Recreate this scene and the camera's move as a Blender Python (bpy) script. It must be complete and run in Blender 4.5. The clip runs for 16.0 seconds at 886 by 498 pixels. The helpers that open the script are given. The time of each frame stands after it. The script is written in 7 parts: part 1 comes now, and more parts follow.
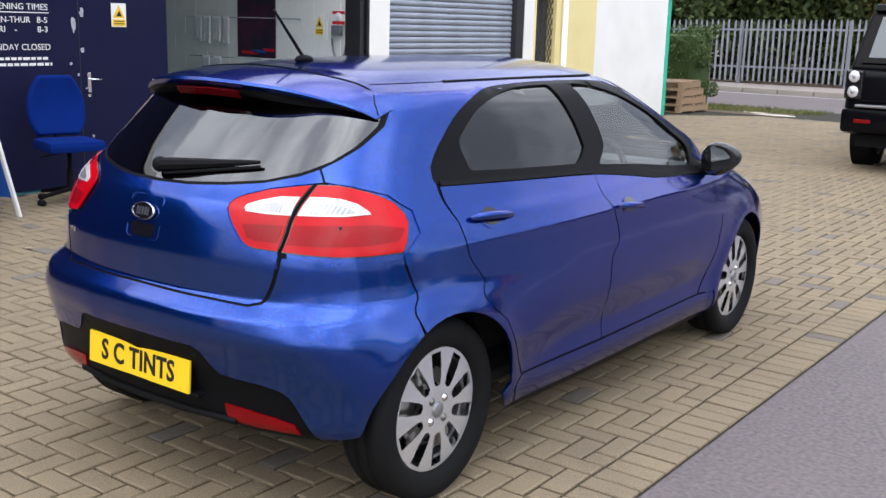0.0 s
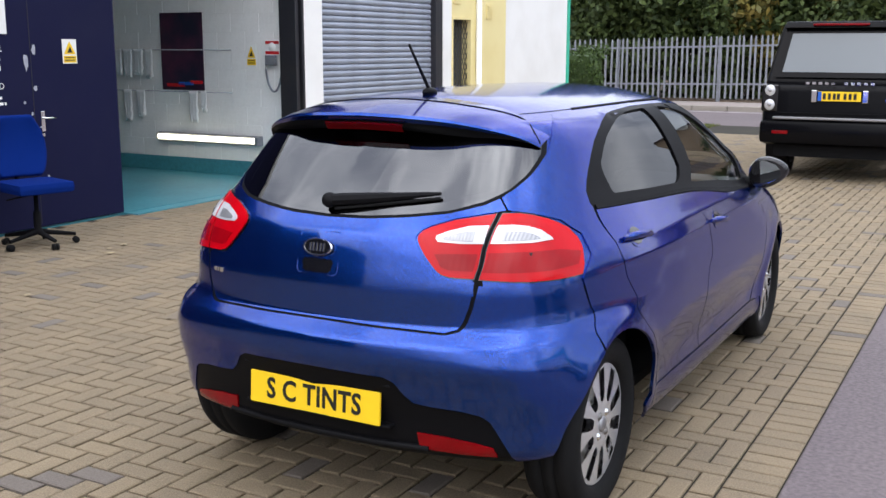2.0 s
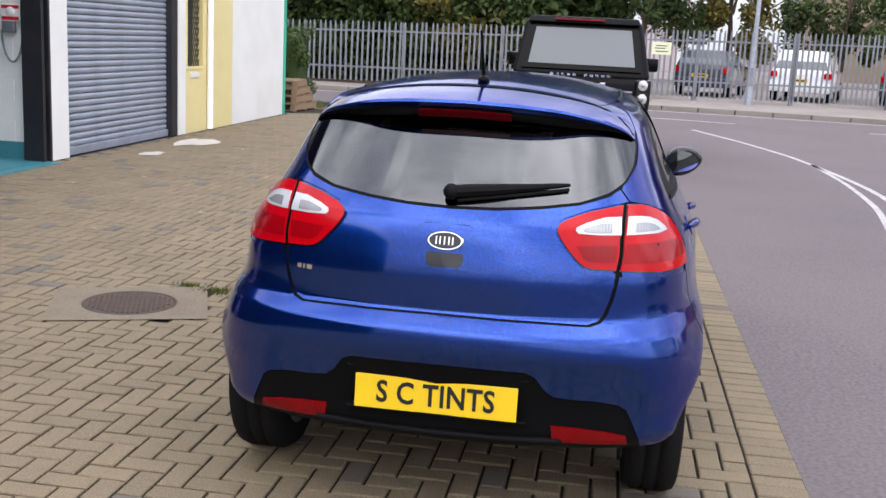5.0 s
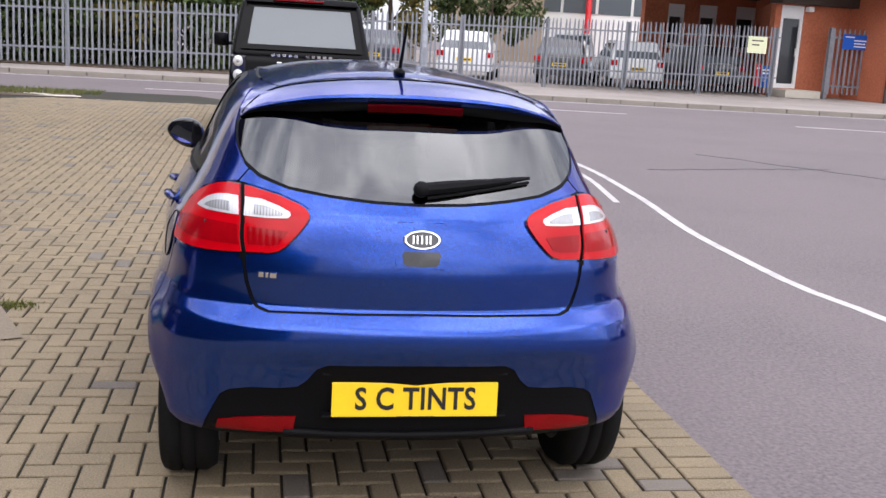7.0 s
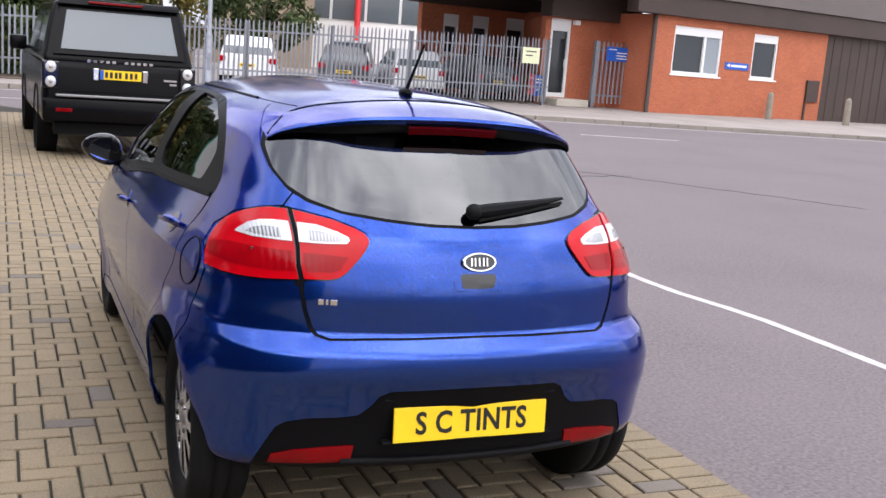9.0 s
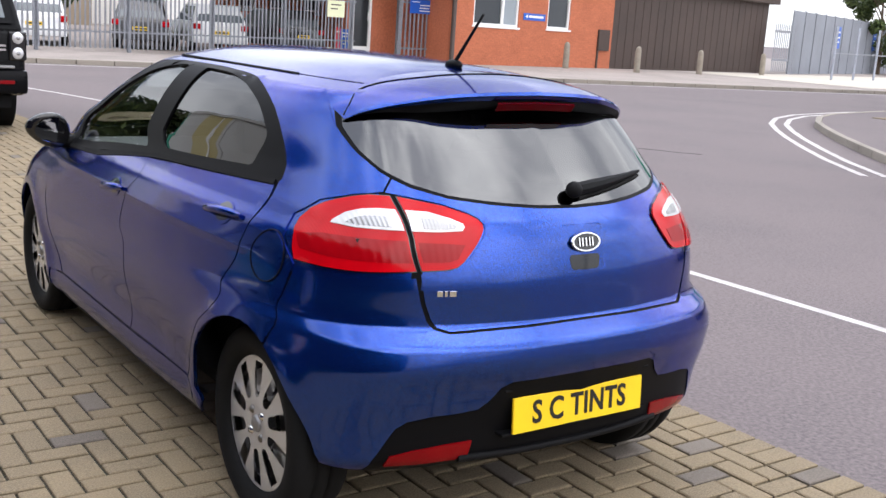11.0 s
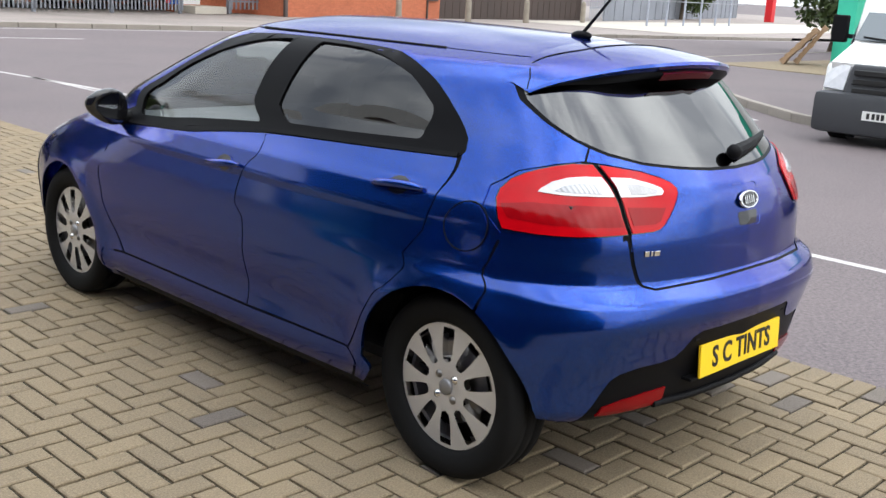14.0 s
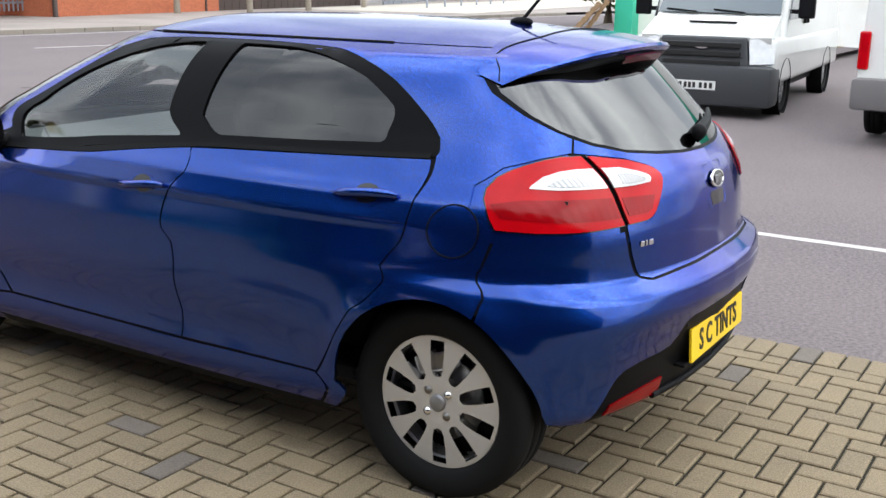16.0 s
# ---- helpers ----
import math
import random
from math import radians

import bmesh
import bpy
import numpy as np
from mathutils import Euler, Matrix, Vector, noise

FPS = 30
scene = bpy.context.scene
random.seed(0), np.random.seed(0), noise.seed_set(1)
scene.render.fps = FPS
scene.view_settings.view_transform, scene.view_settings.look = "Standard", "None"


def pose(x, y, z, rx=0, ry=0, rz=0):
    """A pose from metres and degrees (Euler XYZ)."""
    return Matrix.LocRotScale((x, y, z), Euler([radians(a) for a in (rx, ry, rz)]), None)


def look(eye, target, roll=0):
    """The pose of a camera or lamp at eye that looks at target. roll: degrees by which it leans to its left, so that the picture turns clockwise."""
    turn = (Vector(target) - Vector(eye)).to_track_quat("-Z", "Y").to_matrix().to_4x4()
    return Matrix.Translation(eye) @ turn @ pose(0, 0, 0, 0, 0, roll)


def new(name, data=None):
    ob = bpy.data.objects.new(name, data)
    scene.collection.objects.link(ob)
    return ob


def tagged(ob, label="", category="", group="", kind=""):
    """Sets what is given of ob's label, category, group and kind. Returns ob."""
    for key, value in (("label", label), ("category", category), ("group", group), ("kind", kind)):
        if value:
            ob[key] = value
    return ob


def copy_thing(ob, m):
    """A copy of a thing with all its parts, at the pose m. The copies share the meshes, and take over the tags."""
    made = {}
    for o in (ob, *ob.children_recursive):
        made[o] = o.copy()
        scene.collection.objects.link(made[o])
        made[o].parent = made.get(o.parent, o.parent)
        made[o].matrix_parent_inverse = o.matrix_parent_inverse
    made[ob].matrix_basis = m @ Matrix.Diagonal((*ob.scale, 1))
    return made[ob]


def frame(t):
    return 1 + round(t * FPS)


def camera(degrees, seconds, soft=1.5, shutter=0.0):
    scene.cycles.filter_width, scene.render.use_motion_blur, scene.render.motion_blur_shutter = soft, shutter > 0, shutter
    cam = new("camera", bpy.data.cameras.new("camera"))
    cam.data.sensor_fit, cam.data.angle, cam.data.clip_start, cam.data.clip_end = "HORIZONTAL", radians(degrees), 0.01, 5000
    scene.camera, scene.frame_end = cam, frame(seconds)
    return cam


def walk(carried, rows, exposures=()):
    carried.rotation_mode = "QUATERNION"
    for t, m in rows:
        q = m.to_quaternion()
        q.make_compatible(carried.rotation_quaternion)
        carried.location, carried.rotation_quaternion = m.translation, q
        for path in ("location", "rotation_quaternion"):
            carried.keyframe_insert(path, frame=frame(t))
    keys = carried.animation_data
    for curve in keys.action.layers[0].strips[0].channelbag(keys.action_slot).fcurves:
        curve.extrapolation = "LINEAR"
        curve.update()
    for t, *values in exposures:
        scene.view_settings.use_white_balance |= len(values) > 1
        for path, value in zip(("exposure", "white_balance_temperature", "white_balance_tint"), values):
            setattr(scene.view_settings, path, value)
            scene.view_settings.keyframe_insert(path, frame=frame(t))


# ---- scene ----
cam = camera(46.0, 16.0)
PATH = [
    (0, (2.756, -2.642, 1.581), (1.589, -1.075, 1.155), 1.6),
    (0.5, (2.588, -2.802, 1.58), (1.46, -1.206, 1.154), 2.6),
    (1, (2.37, -2.94, 1.572), (1.262, -1.318, 1.194), 0.2),
    (1.5, (2.171, -3.105, 1.575), (1.133, -1.434, 1.211), 2.1),
    (2, (1.965, -3.281, 1.594), (1.015, -1.562, 1.215), 0.1),
    (2.5, (1.705, -3.325, 1.576), (0.915, -1.525, 1.205), 0.7),
    (3, (1.434, -3.383, 1.566), (0.798, -1.53, 1.163), 2.0),
    (3.5, (1.207, -3.502, 1.57), (0.684, -1.62, 1.141), 2.5),
    (4, (0.963, -3.631, 1.58), (0.574, -1.721, 1.133), 2.6),
    (4.5, (0.717, -3.68, 1.561), (0.386, -1.751, 1.149), 0.0),
    (5, (0.479, -3.706, 1.579), (0.18, -1.77, 1.18), 3.0),
    (5.2, (0.377, -3.736, 1.57), (0.209, -1.786, 1.161), 4.7),
    (7.3, (-0.656, -3.636, 1.578), (-0.262, -1.719, 1.167), 2.6),
    (7.5, (-0.761, -3.635, 1.57), (-0.339, -1.727, 1.144), 2.2),
    (8, (-0.973, -3.615, 1.575), (-0.482, -1.716, 1.183), 2.9),
    (8.5, (-1.171, -3.459, 1.558), (-0.495, -1.611, 1.197), 1.6),
    (8.7, (-1.25, -3.439, 1.565), (-0.524, -1.61, 1.21), 3.1),
    (10.8, (-2.035, -2.864, 1.581), (-0.956, -1.246, 1.116), 3.6),
    (11, (-2.117, -2.807, 1.565), (-0.982, -1.215, 1.144), 3.8),
    (11.5, (-2.342, -2.687, 1.579), (-1.167, -1.141, 1.101), 2.1),
    (12, (-2.487, -2.528, 1.576), (-1.28, -1.018, 1.064), 3.0),
    (12.5, (-2.628, -2.357, 1.571), (-1.449, -0.818, 1.08), 0.9),
    (13, (-2.807, -2.277, 1.574), (-1.599, -0.758, 1.091), 4.0),
    (13.5, (-3.008, -2.238, 1.574), (-1.635, -0.871, 1.077), 2.5),
    (14, (-3.103, -2.19, 1.58), (-1.708, -0.843, 1.09), 3.3),
    (14.5, (-3.103, -2.065, 1.576), (-1.628, -0.793, 1.122), 3.5),
    (15, (-3.108, -1.911, 1.562), (-1.596, -0.686, 1.101), 3.5),
    (15.5, (-3.191, -1.767, 1.571), (-1.6, -0.65, 1.103), 2.8),
    (16, (-3.3, -1.6, 1.572), (-1.663, -0.567, 1.071), 0.8),
]
# the clip's camera brightens and darkens a little on the way
EXPOSURES = [(0, 0.46, 6150, 11), (2.5, 0.38, 6150, 13), (5, 0.32, 6250, 14), (7.5, 0.50, 6350, 15), (11, 0.56, 6350, 12), (13.5, 0.58, 6350, 8), (16, 0.60, 6350, 6)]
walk(cam, [(t, look(eye, target, roll)) for t, eye, target, roll in PATH], EXPOSURES)

# ---------------------------------------------------------------- world, sun
world = bpy.data.worlds.new("world")
scene.world = world
world.use_nodes = True
wn, wl = world.node_tree.nodes, world.node_tree.links
sky = wn.new("ShaderNodeTexSky")
sky.sky_type, sky.sun_disc = "NISHITA", False
sky.sun_elevation, sky.sun_rotation = radians(42), radians(200)
sky.air_density, sky.dust_density, sky.ozone_density = 1.0, 4.0, 1.0
# broken cloud: the blue sky is mixed with white cloud, by height and noise
tc = wn.new("ShaderNodeTexCoord")
cl = wn.new("ShaderNodeTexNoise")
cl.inputs["Scale"].default_value, cl.inputs["Detail"].default_value = 2.6, 6.0
ramp = wn.new("ShaderNodeValToRGB")
ramp.color_ramp.elements[0].position, ramp.color_ramp.elements[0].color = 0.40, (4.2, 4.5, 5.2, 1)
ramp.color_ramp.elements[1].position, ramp.color_ramp.elements[1].color = 0.66, (13.0, 13.2, 13.4, 1)
mixw = wn.new("ShaderNodeMixRGB")
mixw.inputs[0].default_value = 0.86
wl.new(tc.outputs["Generated"], cl.inputs["Vector"])
wl.new(cl.outputs["Fac"], ramp.inputs[0])
# an overcast sky is brightest overhead
up = wn.new("ShaderNodeSeparateXYZ")
wl.new(tc.outputs["Generated"], up.inputs[0])
rise = wn.new("ShaderNodeMapRange")
rise.inputs["To Min"].default_value, rise.inputs["To Max"].default_value = 0.62, 1.85
wl.new(up.outputs["Z"], rise.inputs["Value"])
lift_sky = wn.new("ShaderNodeMixRGB")
lift_sky.blend_type, lift_sky.inputs[0].default_value = "MULTIPLY", 1.0
wl.new(ramp.outputs[0], lift_sky.inputs[1])
wl.new(rise.outputs[0], lift_sky.inputs[2])
wl.new(sky.outputs[0], mixw.inputs[1])
wl.new(lift_sky.outputs[0], mixw.inputs[2])
wl.new(mixw.outputs[0], wn["Background"].inputs[0])
wn["Background"].inputs[1].default_value = 0.150
SUN = bpy.data.lights.new("sun", "SUN")
SUN.energy, SUN.angle, SUN.color = 0.75, radians(100), (1.0, 0.95, 0.88)
sun = new("sun", SUN)
sun.matrix_world = look((0, 0, 30), (-9, 10, 8))


# ---------------------------------------------------------------- plan
def smooth(a, b, v):
    u = min(1.0, max(0.0, (v - a) / (b - a)))
    return u * u * (3 - 2 * u)


def kerb_line(x):
    """The near edge of the far pavement."""
    return 24.2 - 0.09 * max(0.0, x - 3)


# ---------------------------------------------------------------- mesh helpers
def mesh_of(name, verts, faces, mats, smoothed=False):
    me = bpy.data.meshes.new(name)
    me.from_pydata(verts, [], faces)
    for m in (mats if isinstance(mats, (list, tuple)) else [mats]):
        me.materials.append(m)
    if smoothed:
        me.polygons.foreach_set("use_smooth", [True] * len(me.polygons))
    me.update()
    return me


def part(name, bm, material, parent=None, label="", smoothed=False):
    """Links a bmesh as one mesh object under a thing or a part."""
    me = bpy.data.meshes.new(name)
    bm.normal_update()
    bm.to_mesh(me)
    bm.free()
    for m in (material if isinstance(material, (list, tuple)) else [material]):
        me.materials.append(m)
    if smoothed:
        me.polygons.foreach_set("use_smooth", [True] * len(me.polygons))
        me.set_sharp_from_angle(angle=radians(38))
    ob = new(name, me)
    if parent is not None:
        ob.parent = parent
    if label:
        tagged(ob, label)
    return ob


def thing(name, label, category, m=None, group="", kind=""):
    ob = new(name)
    ob.empty_display_size = 0.1
    tagged(ob, label, category, group, kind)
    if m is not None:
        ob.matrix_world = m
    return ob


def add_box(bm, x0, x1, y0, y1, z0, z1, bevel=0.0, mi=0, m=None):
    made = bmesh.ops.create_cube(bm, size=1)["verts"]
    for v in made:
        v.co = Vector((x0 + (v.co.x + 0.5) * (x1 - x0), y0 + (v.co.y + 0.5) * (y1 - y0), z0 + (v.co.z + 0.5) * (z1 - z0)))
        if m is not None:
            v.co = m @ v.co
    faces = {f for v in made for f in v.link_faces}
    for f in faces:
        f.material_index = mi
    if bevel > 0:
        edges = {e for v in made for e in v.link_edges}
        got = bmesh.ops.bevel(bm, geom=list(edges), offset=bevel, segments=2, affect="EDGES", profile=0.6)
        for f in got["faces"]:
            f.material_index = mi
    return bm


def box(x0, x1, y0, y1, z0, z1, bevel=0.0, m=None):
    return add_box(bmesh.new(), x0, x1, y0, y1, z0, z1, bevel, 0, m)


def add_tube(bm, points, radius, sides=8, closed=False, caps=True, mi=0):
    """A round tube along points; radius is a number or one for each point."""
    points = [Vector(p) for p in points]
    n = len(points)
    rings = []
    for i, p in enumerate(points):
        a, b = points[max(0, i - 1)], points[min(n - 1, i + 1)]
        if closed:
            a, b = points[(i - 1) % n], points[(i + 1) % n]
        d = (b - a).normalized()
        side = d.cross(Vector((0, 0, 1)))
        if side.length < 0.05:
            side = d.cross(Vector((0, 1, 0)))
        side.normalize()
        up = side.cross(d)
        r = radius[i] if isinstance(radius, (list, tuple)) else radius
        rings.append([bm.verts.new(p + (side * math.cos(k * math.tau / sides) + up * math.sin(k * math.tau / sides)) * r) for k in range(sides)])
    for i in range(n if closed else n - 1):
        a, b = rings[i], rings[(i + 1) % n]
        for k in range(sides):
            f = bm.faces.new((a[k], a[(k + 1) % sides], b[(k + 1) % sides], b[k]))
            f.smooth, f.material_index = True, mi
    if caps and not closed:
        for ring in (rings[0], rings[-1]):
            bm.faces.new(ring).material_index = mi
    return bm


def add_turned(bm, profile, m=None, sides=32, mi=0, close=False):
    """A turned shape: profile of (radius, height) pairs about the local z axis."""
    m = m or Matrix.Identity(4)
    rings = []
    for r, z in profile:
        rings.append([bm.verts.new(m @ Vector((r * math.cos(k * math.tau / sides), r * math.sin(k * math.tau / sides), z))) for k in range(sides)])
    pairs = list(zip(rings, rings[1:])) + ([(rings[-1], rings[0])] if close else [])
    for a, b in pairs:
        for k in range(sides):
            f = bm.faces.new((a[k], a[(k + 1) % sides], b[(k + 1) % sides], b[k]))
            f.smooth, f.material_index = True, mi
    return bm


def text_mesh(words, size, thick=0.001, spacing=1.0, bold=0.0):
    """Lettering in the built-in font as a mesh, centred, in the local x-y plane."""
    cu = bpy.data.curves.new("lettering", "FONT")
    cu.body, cu.size, cu.extrude, cu.align_x, cu.align_y, cu.space_character = words, size, thick, "CENTER", "CENTER", spacing
    cu.resolution_u, cu.offset = 3, bold
    ob = bpy.data.objects.new("lettering", cu)
    scene.collection.objects.link(ob)
    bpy.context.view_layer.update()
    me = bpy.data.meshes.new_from_object(ob.evaluated_get(bpy.context.evaluated_depsgraph_get()))
    bpy.data.objects.remove(ob)
    bm = bmesh.new()
    bm.from_mesh(me)
    return bm


def lettering(words, size, material, parent, m, bold=0.0, wide=1.0, spacing=1.0, name="lettering"):
    bm = text_mesh(words, size, 0.0012, spacing, bold)
    bmesh.ops.scale(bm, vec=(wide, 1, 1), verts=bm.verts)
    ob = part(name, bm, material, parent)
    ob.matrix_basis = m
    return ob


# ---------------------------------------------------------------- materials
def material(name, color, rough=0.6, metal=0.0, grain=0.0, grain_scale=40.0, stain=0.0, stain_scale=2.0, bump=0.0, bump_scale=120.0,
             coat=0.0, spread=0.0, tint=None, specular=0.5, coords="Object"):
    """A surface with variation at two scales, relief, and a spread of tone from piece to piece."""
    mat = bpy.data.materials.new(name)
    mat.use_nodes = True
    nodes, links = mat.node_tree.nodes, mat.node_tree.links
    bs = nodes["Principled BSDF"]
    bs.inputs["Roughness"].default_value, bs.inputs["Metallic"].default_value = rough, metal
    bs.inputs["Coat Weight"].default_value, bs.inputs["Coat Roughness"].default_value = coat, 0.03
    bs.inputs["Specular IOR Level"].default_value = specular
    bs.inputs["Base Color"].default_value = (*color, 1)
    at = nodes.new("ShaderNodeTexCoord")
    where = at.outputs["Object"]
    if coords == "World":
        where = nodes.new("ShaderNodeNewGeometry").outputs["Position"]
    last = None

    def mixed(fac, a, b, kind="MIX"):
        mx = nodes.new("ShaderNodeMixRGB")
        mx.blend_type = kind
        for slot, val in ((0, fac), (1, a), (2, b)):
            if isinstance(val, (int, float)):
                mx.inputs[slot].default_value = val
            elif isinstance(val, tuple):
                mx.inputs[slot].default_value = (*val, 1)
            else:
                links.new(val, mx.inputs[slot])
        return mx.outputs[0]

    def noise_at(scale, detail=5.0, lo=0.35, hi=0.65):
        nz = nodes.new("ShaderNodeTexNoise")
        nz.inputs["Scale"].default_value, nz.inputs["Detail"].default_value = scale, detail
        links.new(where, nz.inputs["Vector"])
        mr = nodes.new("ShaderNodeMapRange")
        mr.inputs["From Min"].default_value, mr.inputs["From Max"].default_value = lo, hi
        links.new(nz.outputs["Fac"], mr.inputs["Value"])
        return mr.outputs[0]

    last = tuple(color)
    dark = tint or tuple(c * 0.45 for c in color)
    if spread:
        info = nodes.new("ShaderNodeObjectInfo")
        isl = nodes.new("ShaderNodeNewGeometry")
        ad = nodes.new("ShaderNodeMath")
        ad.operation = "ADD"
        links.new(info.outputs["Random"], ad.inputs[0])
        links.new(isl.outputs["Random Per Island"], ad.inputs[1])
        fr = nodes.new("ShaderNodeMath")
        fr.operation = "FRACT"
        links.new(ad.outputs[0], fr.inputs[0])
        mr = nodes.new("ShaderNodeMapRange")
        mr.inputs["To Min"].default_value, mr.inputs["To Max"].default_value = 0.0, spread
        links.new(fr.outputs[0], mr.inputs["Value"])
        last = mixed(mr.outputs[0], last, dark)
    if stain:
        f = noise_at(stain_scale, 6.0, 0.42, 0.72)
        m2 = nodes.new("ShaderNodeMath")
        m2.operation = "MULTIPLY"
        m2.inputs[1].default_value = stain
        links.new(f, m2.inputs[0])
        last = mixed(m2.outputs[0], last, dark)
    if grain:
        f = noise_at(grain_scale, 4.0, 0.3, 0.7)
        m3 = nodes.new("ShaderNodeMath")
        m3.operation = "MULTIPLY"
        m3.inputs[1].default_value = grain
        links.new(f, m3.inputs[0])
        last = mixed(m3.outputs[0], last, tuple(min(1.0, c * 1.7) for c in color))
    if not isinstance(last, tuple):
        links.new(last, bs.inputs["Base Color"])
    if bump:
        nz = nodes.new("ShaderNodeTexNoise")
        nz.inputs["Scale"].default_value, nz.inputs["Detail"].default_value = bump_scale, 4.0
        links.new(where, nz.inputs["Vector"])
        bp = nodes.new("ShaderNodeBump")
        bp.inputs["Strength"].default_value, bp.inputs["Distance"].default_value = bump, 0.004
        links.new(nz.outputs["Fac"], bp.inputs["Height"])
        links.new(bp.outputs[0], bs.inputs["Normal"])
    return mat


def glass(name, color, clear=0.0, rough=0.0):
    """Thin window glass: it lets a tinted share of light through and mirrors the rest."""
    mat = bpy.data.materials.new(name)
    mat.use_nodes = True
    nodes, links = mat.node_tree.nodes, mat.node_tree.links
    for n in list(nodes):
        nodes.remove(n)
    out = nodes.new("ShaderNodeOutputMaterial")
    tr = nodes.new("ShaderNodeBsdfTransparent")
    tr.inputs[0].default_value = (*color, 1)
    gl = nodes.new("ShaderNodeBsdfGlossy")
    gl.inputs["Roughness"].default_value = rough
    fr = nodes.new("ShaderNodeFresnel")
    fr.inputs["IOR"].default_value = 1.52
    mr = nodes.new("ShaderNodeMapRange")
    mr.inputs["To Min"].default_value, mr.inputs["To Max"].default_value = clear, 1.0
    mx = nodes.new("ShaderNodeMixShader")
    links.new(fr.outputs[0], mr.inputs["Value"])
    links.new(mr.outputs[0], mx.inputs[0])
    links.new(tr.outputs[0], mx.inputs[1])
    links.new(gl.outputs[0], mx.inputs[2])
    links.new(mx.outputs[0], out.inputs[0])
    return mat


# ---------------------------------------------------------------- the blue car's surface
def spline(table, v):
    """Smooth monotone curve through (v, value) pairs."""
    if v <= table[0][0]:
        return table[0][1]
    if v >= table[-1][0]:
        return table[-1][1]
    n = len(table)
    i = max(k for k in range(n - 1) if table[k][0] <= v)
    def slope(k):
        if k <= 0 or k >= n - 1:
            j = 1 if k <= 0 else n - 1
            return (table[j][1] - table[j - 1][1]) / (table[j][0] - table[j - 1][0])
        a = (table[k][1] - table[k - 1][1]) / (table[k][0] - table[k - 1][0])
        b = (table[k + 1][1] - table[k][1]) / (table[k + 1][0] - table[k][0])
        return 0.0 if a * b <= 0 else 2 * a * b / (a + b)
    h = table[i + 1][0] - table[i][0]
    s = (v - table[i][0]) / h
    a, b = table[i][1], table[i + 1][1]
    return (2 * s**3 - 3 * s**2 + 1) * a + (s**3 - 2 * s**2 + s) * h * slope(i) + (3 * s**2 - 2 * s**3) * b + (s**3 - s**2) * h * slope(i + 1)


REAR = [(0.18, -0.16), (0.23, -0.28), (0.28, -0.44), (0.32, -0.545), (0.36, -0.578), (0.45, -0.590), (0.57, -0.622), (0.65, -0.65), (0.70, -0.645), (0.735, -0.60),
        (0.75, -0.582), (0.85, -0.580), (0.95, -0.562), (1.02, -0.540), (1.06, -0.51), (1.12, -0.455), (1.20, -0.375), (1.30, -0.27), (1.36, -0.20)]
NOSE = [(0.18, 3.20), (0.26, 3.34), (0.40, 3.39), (0.55, 3.385), (0.66, 3.33), (0.75, 3.22), (0.84, 3.02), (0.90, 2.83), (0.95, 2.62),
        (1.05, 2.42), (1.15, 2.20), (1.25, 1.97), (1.36, 1.70)]
HALF = [(0.18, 0.77), (0.24, 0.81), (0.30, 0.832), (0.40, 0.838), (0.52, 0.853), (0.64, 0.860), (0.74, 0.857), (0.82, 0.850), (0.88, 0.842), (0.94, 0.822),
        (1.00, 0.785), (1.06, 0.752), (1.14, 0.715), (1.24, 0.668), (1.32, 0.622), (1.36, 0.585)]
TAIL = [(0.0, 0.0), (0.22, 0.010), (0.42, 0.040), (0.60, 0.085), (0.74, 0.155), (0.83, 0.250), (0.89, 0.375), (0.935, 0.56), (0.968, 0.80), (0.99, 1.06), (1.0, 1.35)]
BUMPER = [(0.0, 0.0), (0.22, 0.008), (0.42, 0.030), (0.60, 0.062), (0.74, 0.106), (0.83, 0.162), (0.89, 0.232), (0.935, 0.335), (0.968, 0.51), (0.99, 0.84), (1.0, 1.35)]
SNOUT = [(0.0, 0.0), (0.30, 0.02), (0.55, 0.08), (0.74, 0.18), (0.86, 0.33), (0.93, 0.55), (0.965, 0.80), (0.99, 1.02), (1.0, 1.25)]
TOP = 1.36


def by_length(table):
    """The outline's two coordinates as curves of the way along it, 0..1."""
    way = [0.0]
    for (a, b), (c, d) in zip(table, table[1:]):
        way.append(way[-1] + math.hypot((c - a) * 0.85, d - b))
    return [(w / way[-1], p[0]) for w, p in zip(way, table)] + [(1.2, 1.0)], [(w / way[-1], p[1]) for w, p in zip(way, table)]


TAIL_X, TAIL_Y = by_length(TAIL)
BUMPER_X, BUMPER_Y = by_length(BUMPER)
SNOUT_X, SNOUT_Y = by_length(SNOUT)


